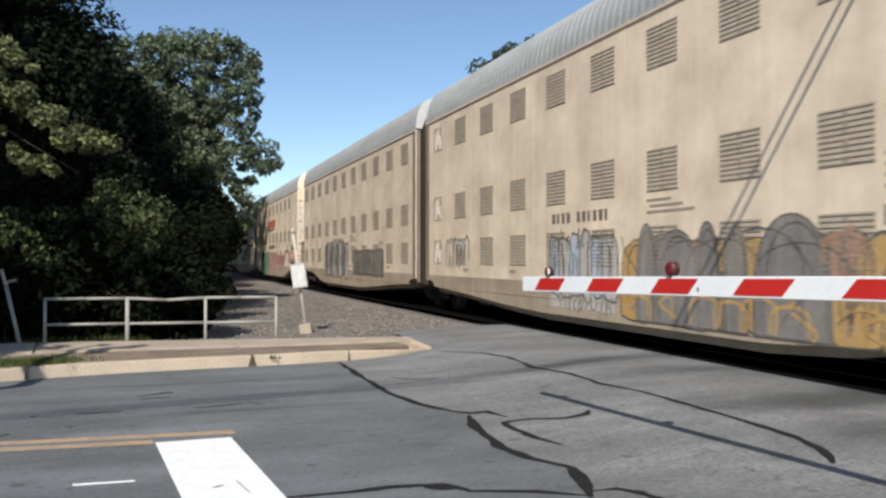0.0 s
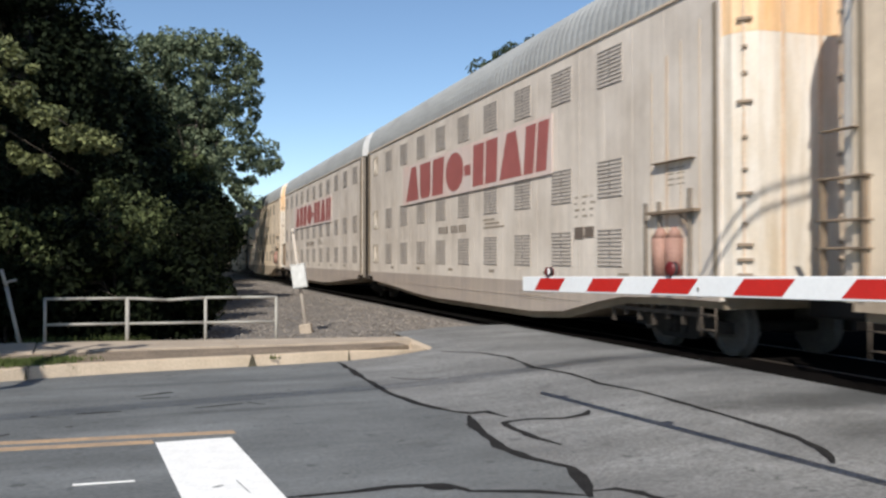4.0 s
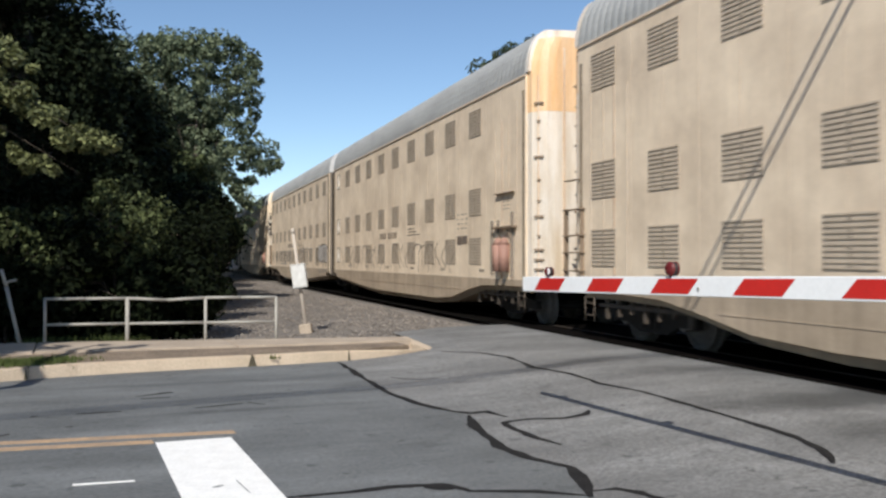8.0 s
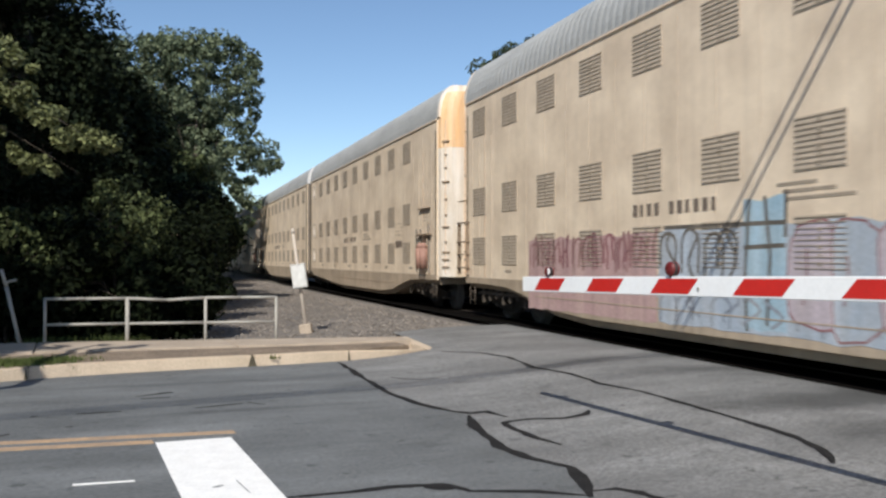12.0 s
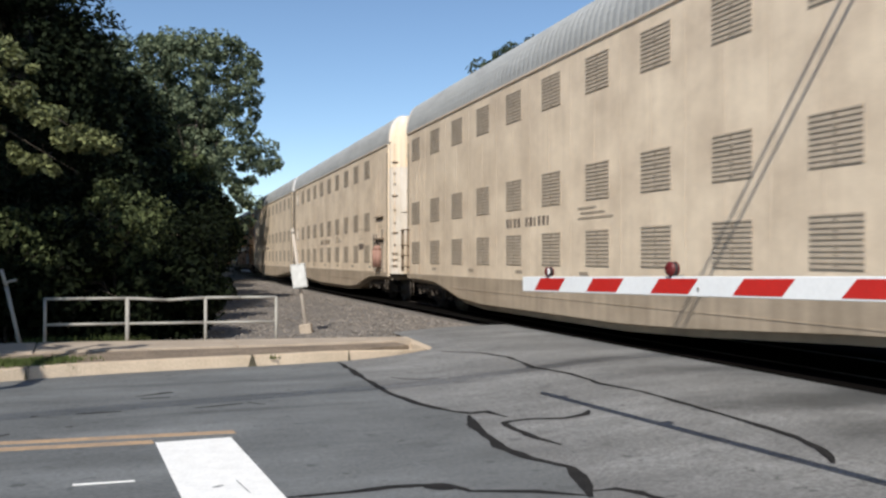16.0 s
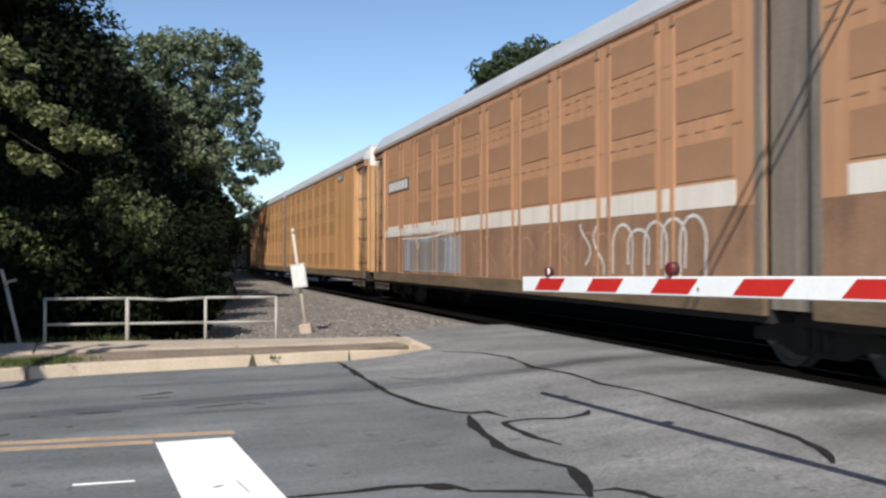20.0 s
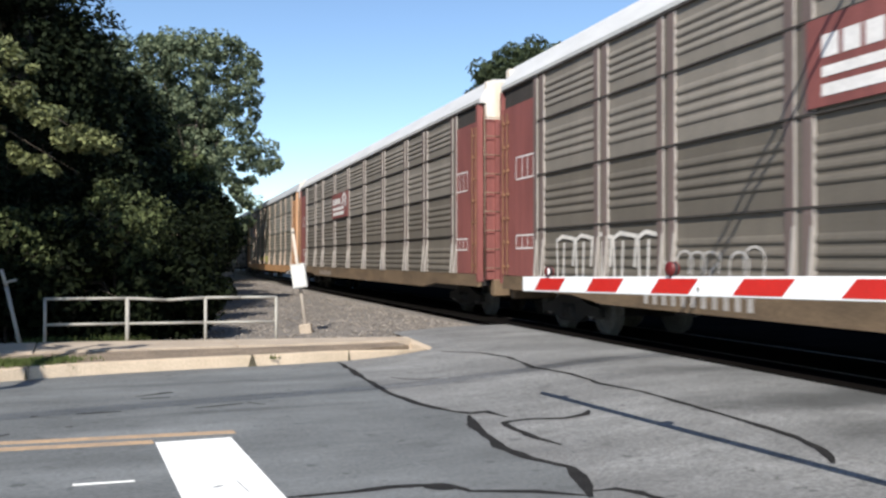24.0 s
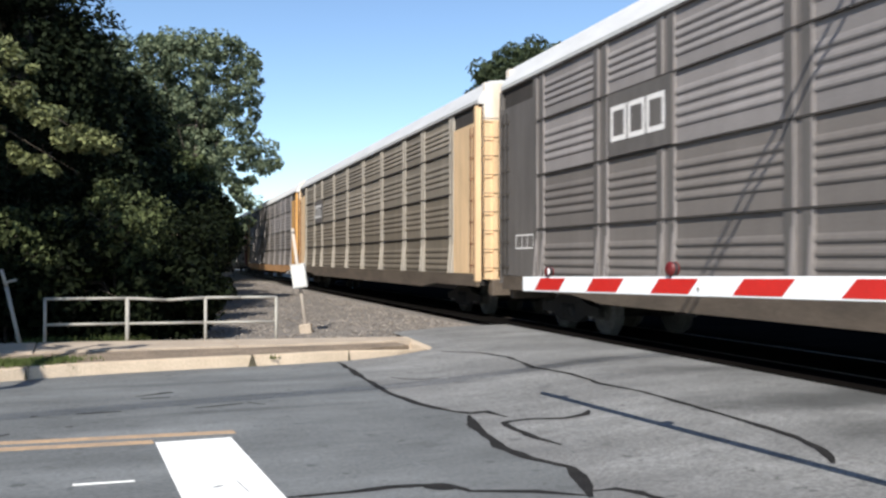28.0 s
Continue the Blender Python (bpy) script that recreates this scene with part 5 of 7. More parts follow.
for k in (4, 5):
    y = SIDE - 0.037
    part("marking_ground", boxes((-6.0, 4.9, y + 0.002, SIDE - 0.02, 3.08, 4.24)), M["palepink"], units[k], "pale pink ground of the large marking")
    lo, hi = 3.17, 4.16
    sign_shape(units[k], [(-5.62, lo), (-4.25, lo), (-4.52, hi), (-5.05, hi)], y)
    sign_shape(units[k], [(-4.12, lo + 0.15), (-3.95, lo), (-3.25, lo), (-3.08, lo + 0.15), (-3.08, hi), (-4.12, hi)], y)
    sign_shape(units[k], [(-2.95, lo), (-1.95, lo), (-1.85, hi), (-2.85, hi)], y)
    sign_shape(units[k], [(-1.0 + 0.72 * math.cos(a * math.pi / 9), 3.66 + 0.5 * math.sin(a * math.pi / 9)) for a in range(18)], y, "large dull red oval shape")
    sign_shape(units[k], [(-0.22, 3.48), (0.24, 3.48), (0.24, 3.74), (-0.22, 3.74)], y)
    for c in range(2):
        x = 0.38 + 0.86 * c
        sign_shape(units[k], [(x, lo), (x + 0.74, lo), (x + 0.80, hi), (x + 0.06, hi)], y)
    sign_shape(units[k], [(2.14, lo), (3.42, lo), (3.1, hi), (2.58, hi)], y)
    for c in range(2):
        x = 3.5 + 0.62 * c
        sign_shape(units[k], [(x, lo), (x + 0.52, lo), (x + 0.66, hi), (x + 0.14, hi)], y)

bl = "faded brown articulated auto carrier unit with white band"
ol = "yellow-orange articulated auto carrier unit with perforated panels"
s = D0 + 17 * LU
for k, (lead, paint, patch, striped, lab) in enumerate(((True, "brown", "brownpatch", True, bl), (False, "brown", "brownpatch", True, bl), (True, "orange", "orangepatch", False, ol), (False, "orange", "orangepatch", False, ol))):
    car = plain_unit(lead, M[paint], M[patch], striped, lab, M["brownbay" if striped else "orangebay"])
    units[18 + k] = car
    train.append((car, s + LB / 2))
    s += LB
slab_of_paint(units[19], -6.3, -0.9, 1.05, 2.08, "slate", 61)
slab_of_paint(units[19], -5.6, -2.1, 1.10, 2.00, "grey", 65)
lines(units[19], [[(-6.5, 2.06), (-4.0, 2.04), (-1.5, 2.14)], [(-5.9, 1.1), (-5.85, 2.0)], [(-2.2, 1.1), (-2.1, 2.1)], [(-1.75, 1.1), (-1.7, 2.1)], [(-5.0, 2.0), (-4.8, 1.75), (-4.6, 1.95)]], 0.05, "white")
bars(units[19], "car_marking", M["inkwhite"], -8.6, -6.3, 2.15, 2.36, 8, 0.6, 0.04, "pale worn marking bars", SIDE - 0.03)
slab_of_paint(units[19], -6.1, -1.6, 2.13, 2.42, "grey", 66)
bars(units[19], "car_marking", M["inkwhite"], -6.0, -1.9, 2.19, 2.36, 11, 0.55, 0.03, "pale worn marking bars", SIDE - 0.03)
hooks(units[19], -1.0, 0.4, 2.1, 2.5, 6, "slate", 67, 0.06)
hooks(units[19], 0.2, 6.8, 1.2, 2.0, 12, "rust", 68, 0.04)
hooks(units[19], 5.9, 9.4, 1.1, 2.1, 7, "white", 62, 0.05, 1.3)
domes(units[18], ((5.9, 8.2),), 1.08, 1.95, "slate", "white", 63, 0.05)
hooks(units[18], 5.8, 8.4, 1.1, 2.1, 5, "silver", 69, 0.045, 1.5)
slab_of_paint(units[18], -4.6, -2.6, 1.1, 2.3, "slate", 64)
hooks(units[18], -9.0, 4.5, 1.1, 1.9, 18, "rust", 70, 0.04)

CON = "brown-grey ribbed auto carrier with maroon end panels"
s = D0 + 17 * LU + 4 * LB
specs = [
    ("galvbrown", "mutedmaroon", "maroon", "sillbrown", CON, "footgrey", "maroon end panel"),
    ("galvbrown", "mutedmaroon", "maroon", "sillbrown", CON, "footgrey", "maroon end panel"),
    ("galvgreen", "paletan", "orangeend", "sillorange", "olive-grey ribbed auto carrier with tan posts and ends", None, "dull orange end panel"),
    ("galvgrey", "darkend", "darkend", "silldark", "violet-grey ribbed auto carrier with dark end panels", "galvgrey", "dark grey end panel"),
    ("galvtan", "palepost", "paleyellow", "silldark", "grey ribbed auto carrier with pale yellow ends", None, "pale yellow end panel"),
    ("galvgrey", "galvgrey", "yellow", "sillorange", "grey ribbed auto carrier with yellow ends", None, "yellow end panel"),
    ("galvbrown", "mutedmaroon", "maroon", "sillbrown", CON, "footgrey", "maroon end panel"),
    ("galvgrey", "darkend", "darkend", "silldark", "violet-grey ribbed auto carrier with dark end panels", None, "dark grey end panel"),
]
for k, (a, b, c, d, lab, foot, el) in enumerate(specs):
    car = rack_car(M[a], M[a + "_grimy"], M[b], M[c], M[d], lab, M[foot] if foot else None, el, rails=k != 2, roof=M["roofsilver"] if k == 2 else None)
    units[22 + k] = car
    train.append((car, s + LS / 2 - (0.12 if k == 3 else 0.0)))
    s += LS
YP = SIDE - 0.045
for k, x in ((22, -4.1), (23, -4.6), (28, -4.1)):
    part("emblem_panel", boxes((x, x + 3.3, YP, YP + 0.03, 3.17, 4.19)), M["maroon"], units[k], "maroon emblem panel")
    bars(units[k], "emblem", M["inkwhite"], x + 0.25, x + 1.9, 3.72, 3.98, 5, 0.8, 0, "white emblem bars", YP - 0.006)
    bars(units[k], "emblem", M["inkwhite"], x + 0.25, x + 2.55, 3.50, 3.62, 1, 1.0, 0, "white emblem bars", YP - 0.006)
    bars(units[k], "emblem", M["inkwhite"], x + 0.25, x + 2.55, 3.28, 3.42, 1, 1.0, 0, "white emblem bars", YP - 0.006)
    bm = bmesh.new()
    stroke(bm, [(x + 2.62 + 0.42 * math.cos(a * 0.42), 3.72 + 0.36 * math.sin(a * 0.42)) for a in range(-1, 9)], 0.14, YP - 0.008)
    stroke(bm, [(x + 2.62 + 0.2 * math.cos(a * 0.5), 3.70 + 0.18 * math.sin(a * 0.5)) for a in range(-1, 8)], 0.10, YP - 0.008)
    part("emblem_ring", bm, M["inkwhite"], units[k], "white curved emblem")
hooks(units[22], 1.2, 7.2, 1.1, 1.7, 13, "silver", 71, 0.03, 1.4)
bubbles_at = [(-11.0, -10.2), (-10.2, -9.5), (-9.5, -8.8), (-8.8, -8.0), (-8.0, -7.3)]
for a, b in bubbles_at:
    lines(units[22], [[(a + 0.06, 1.08), (a + 0.02, 1.78), (a + 0.25, 1.86), (b - 0.04, 1.80), (b - 0.10, 1.3)], [(a + 0.3, 1.08), (a + 0.34, 1.74)]], 0.07, "white")
hooks(units[22], -7.2, -5.0, 1.12, 1.6, 7, "silver", 72, 0.035, 1.3)
part("emblem_panel", boxes((-9.35, -7.45, YP, YP + 0.03, 3.17, 4.95)), M["tan"], units[24], "pale orange emblem panel")
bars(units[24], "emblem", M["inkblue"], -9.0, -7.8, 4.25, 4.75, 3, 0.6, 0, "blue emblem bars", YP - 0.006)
bars(units[24], "emblem", M["inkwhite"], -8.9, -7.9, 4.4, 4.6, 4, 0.7, 0, "white emblem bars", YP - 0.009)
bars(units[24], "emblem", M["inkorange"], -9.0, -7.8, 3.4, 4.05, 5, 0.35, 0, "red emblem bars", YP - 0.006)
bubbles(units[24], -1.9, 0.5, 1.2, 1.72, 4, ["lime"], "grey", 81, 0.025, 1, 0.12)
slab_of_paint(units[24], -4.5, -1.6, 1.35, 1.62, "lime", 83)
hooks(units[24], 0.8, 4.2, 1.1, 1.65, 7, "white", 82, 0.035)
for k, x in ((25, -8.9), (26, -8.9), (29, -8.9)):
    part("emblem_panel", boxes((x, x + 1.95, YP, YP + 0.03, 3.14, 4.18)), M["darkend"], units[k], "dark emblem panel")
    bm = bmesh.new()
    for c in range(3):
        ox = x + 0.16 + 0.57 * c
        stroke(bm, [(ox, 3.42), (ox + 0.44, 3.42), (ox + 0.44, 3.92), (ox, 3.92), (ox, 3.42)], 0.085, YP - 0.006)
    part("emblem", bm, M["inkwhite"], units[k], "white emblem outlines")
for k in (22, 23, 25):
    for x, z in ((-12.55, 1.66), (12.55, 3.12), (12.55, 1.66)) if k == 25 else ((-12.55, 3.12), (12.55, 3.12), (-12.55, 1.66), (12.55, 1.66)):
        bm = bmesh.new()
        hh = 0.46 if z > 3 else 0.27
        stroke(bm, [(x - 0.45, z), (x + 0.45, z), (x + 0.45, z + hh), (x - 0.45, z + hh), (x - 0.45, z)], 0.03, SIDE - 0.006)
        stroke(bm, [(x - 0.12, z), (x - 0.12, z + hh)], 0.03, SIDE - 0.006)
        stroke(bm, [(x + 0.16, z), (x + 0.16, z + hh)], 0.03, SIDE - 0.006)
        part("data_frame", bm, M["inkwhite"], units[k], "white outlined data frame")
    if k != 25:
        bars(units[k], "car_marking", M["footgrey"], -7.8, -5.0, 0.74, 0.92, 11, 0.5, 0, "pale sill marking bars", SIDE - 0.016)


def place(car, sc, t):
    p = MID + FWD * (speed_path(t) - sc)
    return pose(p.x, p.y, p.z, 0, 0, HEAD)


# ---- ground, road, pavement ----
def grid_sheet(us, vs, fn):
    bm = bmesh.new()
    rows = [[bm.verts.new(fn(u, v)) for v in vs] for u in us]
    for a, b in zip(rows, rows[1:]):
        for i in range(len(vs) - 1):
            bm.faces.new((a[i], b[i], b[i + 1], a[i + 1]))
    bmesh.ops.recalc_face_normals(bm, faces=bm.faces[:])
    for f in bm.faces:
        f.smooth = True
        if f.normal.z < 0:
            f.normal_flip()
    return bm


def ground_z(x, y):
    q = (x - 7.6) * math.cos(TH) + y * math.sin(TH)
    return -0.10 + 0.13 * smooth(-7, -1.2, q) * smooth(12, 3, q)


axis = [-1500, -600, -250, -120] + [-80 + 4 * k for k in range(15)] + [-20 + 1.0 * k for k in range(41)] + [24 + 4 * k for k in range(15)] + [120, 250, 600, 1500]
tagged(part("ground", grid_sheet(axis, [v + 20 for v in axis], lambda x, y: (x, y, ground_z(x, y))), M["gravel"]), "grey-brown gravel ground beside the track", "ground", kind="structure")

END = 5.62                                         # where the kerb stops before the track


def along_line(pts, a):
    """Straight pieces through (along, across) points."""
    if a <= pts[0][0]:
        return pts[0][1]
    for (a0, b0), (a1, b1) in zip(pts, pts[1:]):
        if a <= a1:
            return b0 + (b1 - b0) * (a - a0) / (a1 - a0)
    return pts[-1][1]


def kerb(a):
    """The far kerb line; it swings out before the crossing."""
    return along_line(((-40, 12.0), (-9, 12.15), (-3.5, 12.35), (-0.8, 12.86), (0, 13.15), (1.4, 13.27), (3.0, 13.30), (3.95, 13.43), (4.95, 13.65), (5.9, 14.08)), a)


def back(a):
    """The far edge of the pavement."""
    return along_line(((-40, 17.6), (-0.3, 16.65), (5.55, 15.30), (6.2, 15.2)), a)


def seam_line(b):
    """The joint between the older dark asphalt and the paler approach to the rails."""
    return along_line(SEAM, b)


SEAM = ((3.0, 3.24), (5.09, 3.24), (5.5, 3.43), (5.89, 3.56), (6.08, 3.51), (6.34, 3.42), (6.77, 3.4), (7.39, 3.52), (8.26, 3.81), (8.52, 3.73), (9.15, 3.58), (10.17, 3.55), (13.3, 3.89), (13.7, 3.89))


def far_edge(a):
    return kerb(a) if a < END + 0.2 else kerb(END + 0.2) + 3.3 * smooth(END + 0.2, END + 0.5, a)


def old_road(u, v):
    a = -400 + (seam_line(3.2 + 10.4 * v) + 400) * (1 - (1 - u) ** 5)
    p = road(a, 3.2 + (kerb(a) - 3.2) * v)
    return (p.x, p.y, rise(p.x, p.y))


def new_road(u, v):
    a0 = seam_line(3.2 + 10.4 * v)
    a = a0 + (30 - a0) * u if u <= 1 else 30 + (u - 1) * 370
    p = road(a, 3.2 + (far_edge(a) - 3.2) * v)
    return (p.x, p.y, rise(p.x, p.y))


vs = [k / 40 for k in range(41)]
tagged(part("road", grid_sheet([k / 40 for k in range(41)], vs, old_road), M["asphalt"]), "worn dark grey asphalt road", "road", kind="structure")
tagged(part("road_crossing", grid_sheet([k / 90 for k in range(91)] + [1.3, 2.0], vs, new_road), M["asphalt_pale"]), "paler worn asphalt before the crossing with sealed cracks", "road", kind="structure")

# near verge under the camera
tagged(part("pavement", grid_sheet([-60, -20, 0, 20, 60], [-12, -4, 3.2], lambda a, b: (*road(a, b).xy, 0.03)), M["concrete_dull"]), "concrete pavement on the camera's side", "pavement", kind="structure")

# far pavement with its slabs, kerb stones
pave = tagged(empty("pavement_far"), "weathered tan concrete pavement with a kerb", "pavement", kind="structure")


def slab(name, a0, a1, b0, b1, z0, z1, mat, parent, bevel=0.012, label=""):
    bm = bmesh.new()
    box(bm, a0, a1, b0, b1, z0, z1, 0, bevel)
    bmesh.ops.transform(bm, matrix=Matrix(((RA.x, RB.x, 0, 0), (RA.y, RB.y, 0, 0), (0, 0, 1, 0), (0, 0, 0, 1))), verts=bm.verts[:])
    return part(name, bm, mat, parent, label)


def pave_piece(name, a0, a1, lo, hi, z1, mat, parent):
    """A slab whose front and back edges follow two lines."""
    bm = bmesh.new()
    top, bot = [], []
    n = max(3, int((a1 - a0) / 0.6))
    ring = [(a0 + (a1 - a0) * k / n, lo) for k in range(n + 1)] + [(a1 - (a1 - a0) * k / n, hi) for k in range(n + 1)]
    for aa, f in ring:
        p = road(aa, f(aa))
        top.append(bm.verts.new((p.x, p.y, z1 * (1 - 0.55 * smooth(3.6, 5.7, aa)) if name == "kerb_stone" else z1)))
        bot.append(bm.verts.new((p.x, p.y, -0.15)))
    tf = bm.faces.new(top)
    m = len(top)
    for k in range(m):
        bm.faces.new((top[k], bot[k], bot[(k + 1) % m], top[(k + 1) % m]))
    bmesh.ops.recalc_face_normals(bm, faces=bm.faces[:])
    bmesh.ops.bevel(bm, geom=[e for e in tf.edges], offset=0.014, segments=2, affect="EDGES")
    return part(name, bm, mat, parent)


a = END
rk = random.Random(5)
while a > -34:
    n = 3.05
    pave_piece("kerb_stone", a - n + 0.015, a, lambda v: kerb(v) + 0.005, lambda v: kerb(v) + 0.18, 0.155 + rk.uniform(-0.006, 0.006), M["concrete"], pave)
    pave_piece("slab", a - n + 0.015, a, lambda v: (kerb(v) + back(v)) / 2 + 0.07 + 0.05 * math.sin(5 * v), back, 0.175 + rk.uniform(-0.004, 0.004), M["concrete_dull"], pave)
    a -= n
pave_piece("verge_bed", -34, -2.2, lambda v: kerb(v) + 0.20, lambda v: (kerb(v) + back(v)) / 2 + 0.04, 0.15, M["earth"], pave)
pave_piece("dirt_strip", -2.19, END - 0.3, lambda v: kerb(v) + 0.20, lambda v: (kerb(v) + back(v)) / 2 + 0.04, 0.148, M["dirt"], pave)

bm = bmesh.new()
ring = [(road(aa, bb), zz) for aa, bb, zz in ((5.60, 13.86, 0.065), (5.84, 14.02, 0.06), (5.80, 15.36, 0.165), (5.62, 15.42, 0.17))]
up = [bm.verts.new((p.x, p.y, z)) for p, z in ring]
dn = [bm.verts.new((p.x, p.y, -0.1)) for p, z in ring]
tf = bm.faces.new(up)
for k in range(4):
    bm.faces.new((up[k], dn[k], dn[(k + 1) % 4], up[(k + 1) % 4]))
bmesh.ops.recalc_face_normals(bm, faces=bm.faces[:])
bmesh.ops.bevel(bm, geom=list(tf.edges), offset=0.015, segments=2, affect="EDGES")
part("kerb_return", bm, M["concrete"], pave)
for aa, w in ((2.55, 0.065), (-0.5, 0.02), (4.1, 0.02)):          # broken joints filled with dirt
    bm = bmesh.new()
    p0, p1, p2 = road(aa - w, kerb(aa) - 0.012, 0.0), road(aa + w, kerb(aa) - 0.012, 0.0), road(aa - w * 0.3, kerb(aa) - 0.004, 0.152)
    p3, p4 = road(aa - w * 0.5, kerb(aa) + 0.17, 0.166), road(aa + w * 0.1, kerb(aa) - 0.004, 0.163)
    v = [bm.verts.new(p) for p in (p0, p1, p4, p3, p2)]
    bm.faces.new((v[0], v[1], v[2], v[4]))
    bm.faces.new((v[4], v[2], v[3]))
    part("broken_joint", bm, M["earth"], pave)

# road paint
def paint_strip(name, corners, z, mat):
    bm = bmesh.new()
    vs = [bm.verts.new(road(*c, z)) for c in corners]
    lo = [bm.verts.new(road(*c, z - 0.004)) for c in corners]
    bm.faces.new(vs)
    for k in range(4):
        bm.faces.new((vs[k], lo[k], lo[(k + 1) % 4], vs[(k + 1) % 4]))
    bmesh.ops.recalc_face_normals(bm, faces=bm.faces[:])
    return part(name, bm, mat)


tagged(paint_strip("stop_line", ((0.71, 3.9), (1.355, 3.9), (1.355, 8.06), (0.71, 8.08)), 0.006, M["roadwhite"]), "bright white stop line painted on the road", "road marking")
chips = ((0.98, 6.35, 0.05, 0.02, 20), (1.14, 6.3, 0.006, 0.22, 4), (1.02, 5.4, 0.04, 0.02, 50))
stop = bpy.data.objects["stop_line"]
for a, b, la, lb, turn in chips:
    rc = random.Random(int(a * 100))
    ring = []
    for k in range(9):
        f, r = k * 0.698, rc.uniform(0.7, 1.15)
        da, db = la * r * math.cos(f), lb * r * math.sin(f)
        c, s = math.cos(radians(turn)), math.sin(radians(turn))
        ring.append(road(a + da * c - db * s, b + da * s + db * c, 0.0065))
    bm = bmesh.new()
    bm.faces.new([bm.verts.new(p) for p in ring])
    part("worn_chip", bm, M["asphalt"], stop, "grey chip where the paint has worn off")
for b0, a1 in ((8.23, 0.70), (8.51, 1.43)):
    b1 = b0 - 0.14 * a1
    tagged(paint_strip("centre_line", ((-12, b0 + 1.61), (a1, b1 - 0.07), (a1, b1 + 0.07), (-12, b0 + 1.75)), 0.005, M["roadyellow"]), "worn yellow centre line painted on the road", "road marking", "centre lines")
tagged(paint_strip("lane_mark", ((0.04, 6.785), (0.455, 6.74), (0.455, 6.775), (0.04, 6.825)), 0.005, M["roadwhite"]), "short thin white mark on the asphalt", "road marking")


def tar(name, pts, w0, label, blobs=()):
    """A poured seam of sealant along ground points, its width wandering."""
    rnd = random.Random(len(pts) + int(pts[0][0] * 10))
    fine = []
    for (x0, y0), (x1, y1) in zip(pts, pts[1:]):
        n = max(2, int(math.hypot(x1 - x0, y1 - y0) / 0.12))
        fine += [(x0 + (x1 - x0) * k / n, y0 + (y1 - y0) * k / n) for k in range(n)]
    fine.append(pts[-1])
    bm = bmesh.new()
    prev = None
    for i, (x, y) in enumerate(fine):
        xa, ya = fine[max(0, i - 1)]
        xb, yb = fine[min(len(fine) - 1, i + 1)]
        d = Vector((xb - xa, yb - ya)).normalized()
        w = w0 * (0.75 + 0.5 * noise.noise((x * 2.1, y * 2.1, 3.0)) + rnd.uniform(-0.2, 0.2)) * 1.12 * min(1, 0.35 + 0.25 * min(i, len(fine) - 1 - i))
        ox, oy = -d.y * w, d.x * w
        jx = 0.03 * noise.noise((x * 3, y * 3, 1.0))
        z = rise(x, y) + 0.006
        row = [bm.verts.new((x + ox + jx, y + oy, z - 0.004)), bm.verts.new((x + jx, y, z)), bm.verts.new((x - ox + jx, y - oy, z - 0.004))]
        if prev:
            bm.faces.new((prev[0], row[0], row[1], prev[1]))
            bm.faces.new((prev[1], row[1], row[2], prev[2]))
        prev = row
    for x, y, r in blobs:
        vs = [bm.verts.new((x + r * math.cos(k * 0.7) * rnd.uniform(0.8, 1.2), y + 0.8 * r * math.sin(k * 0.7) * rnd.uniform(0.8, 1.2), rise(x, y) + 0.007)) for k in range(9)]
        bm.faces.new(vs)
    bmesh.ops.recalc_face_normals(bm, faces=bm.faces[:])
    for f in bm.faces:
        if f.normal.z < 0:
            f.normal_flip()
    return tagged(part(name, bm, M["tar"]), label, "tar seam", "sealed cracks")


tar("tar_seam", [(-1.62, 13.76), (-1.01, 11.76), (-0.71, 10.75), (-0.28, 9.82), (0.1, 9.3), (0.28, 9.18), (0.45, 9.26), (0.66, 8.91)], 0.055, "dark meandering tar seam sealing a road crack")
tar("tar_seam", [(0.25, 9.06), (0.35, 8.18), (0.49, 7.56), (0.67, 7.17), (0.85, 6.97), (0.98, 6.81), (1.01, 6.4), (0.99, 5.95)], 0.058, "dark meandering tar seam sealing a road crack")
tar("tar_seam", [(1.48, 9.07), (1.42, 8.87), (1.21, 8.73), (0.88, 8.78), (0.67, 8.7), (0.58, 8.63), (0.67, 8.29), (0.84, 7.89), (1.02, 7.59)], 0.05, "dark meandering tar seam sealing a road crack")
tar("tar_seam", [(-1.06, 5.95), (-0.64, 6.09), (-0.37, 6.23), (-0.06, 6.29), (0.06, 6.24), (0.18, 6.12), (0.65, 6.11), (0.98, 6.0)], 0.05, "dark meandering tar seam sealing a road crack", [(-0.02, 6.23, 0.12)])
tar("tar_seam", [(1.02, 6.12), (1.21, 6.17), (1.34, 6.07), (1.44, 5.9), (1.74, 5.3)], 0.05, "dark meandering tar seam sealing a road crack")
tar("tar_seam", [(-0.04, 14.69), (0.6, 14.22), (1.0, 13.48), (1.26, 12.27), (1.66, 11.52), (1.88, 10.66), (2.25, 9.88), (2.51, 9.01), (2.78, 8.11), (2.95, 7.49), (2.98, 7.01), (2.93, 6.67), (2.88, 6.55)], 0.045, "dark meandering tar seam sealing a road crack")
tar("tar_seam", [(-0.72, 11.97), (-0.33, 11.69), (-0.07, 11.78)], 0.03, "dark meandering tar seam sealing a road crack")
tar("tar_seam", [(-3.55, 10.3), (-3.34, 10.57), (-3.23, 10.66)], 0.065, "dark meandering tar seam sealing a road crack")
tar("tar_seam", [(-3.46, 10.14), (-3.17, 10.26)], 0.075, "dark meandering tar seam sealing a road crack")
tar("tar_seam", [(-3.79, 9.14), (-3.38, 9.31)], 0.05, "dark meandering tar seam sealing a road crack")
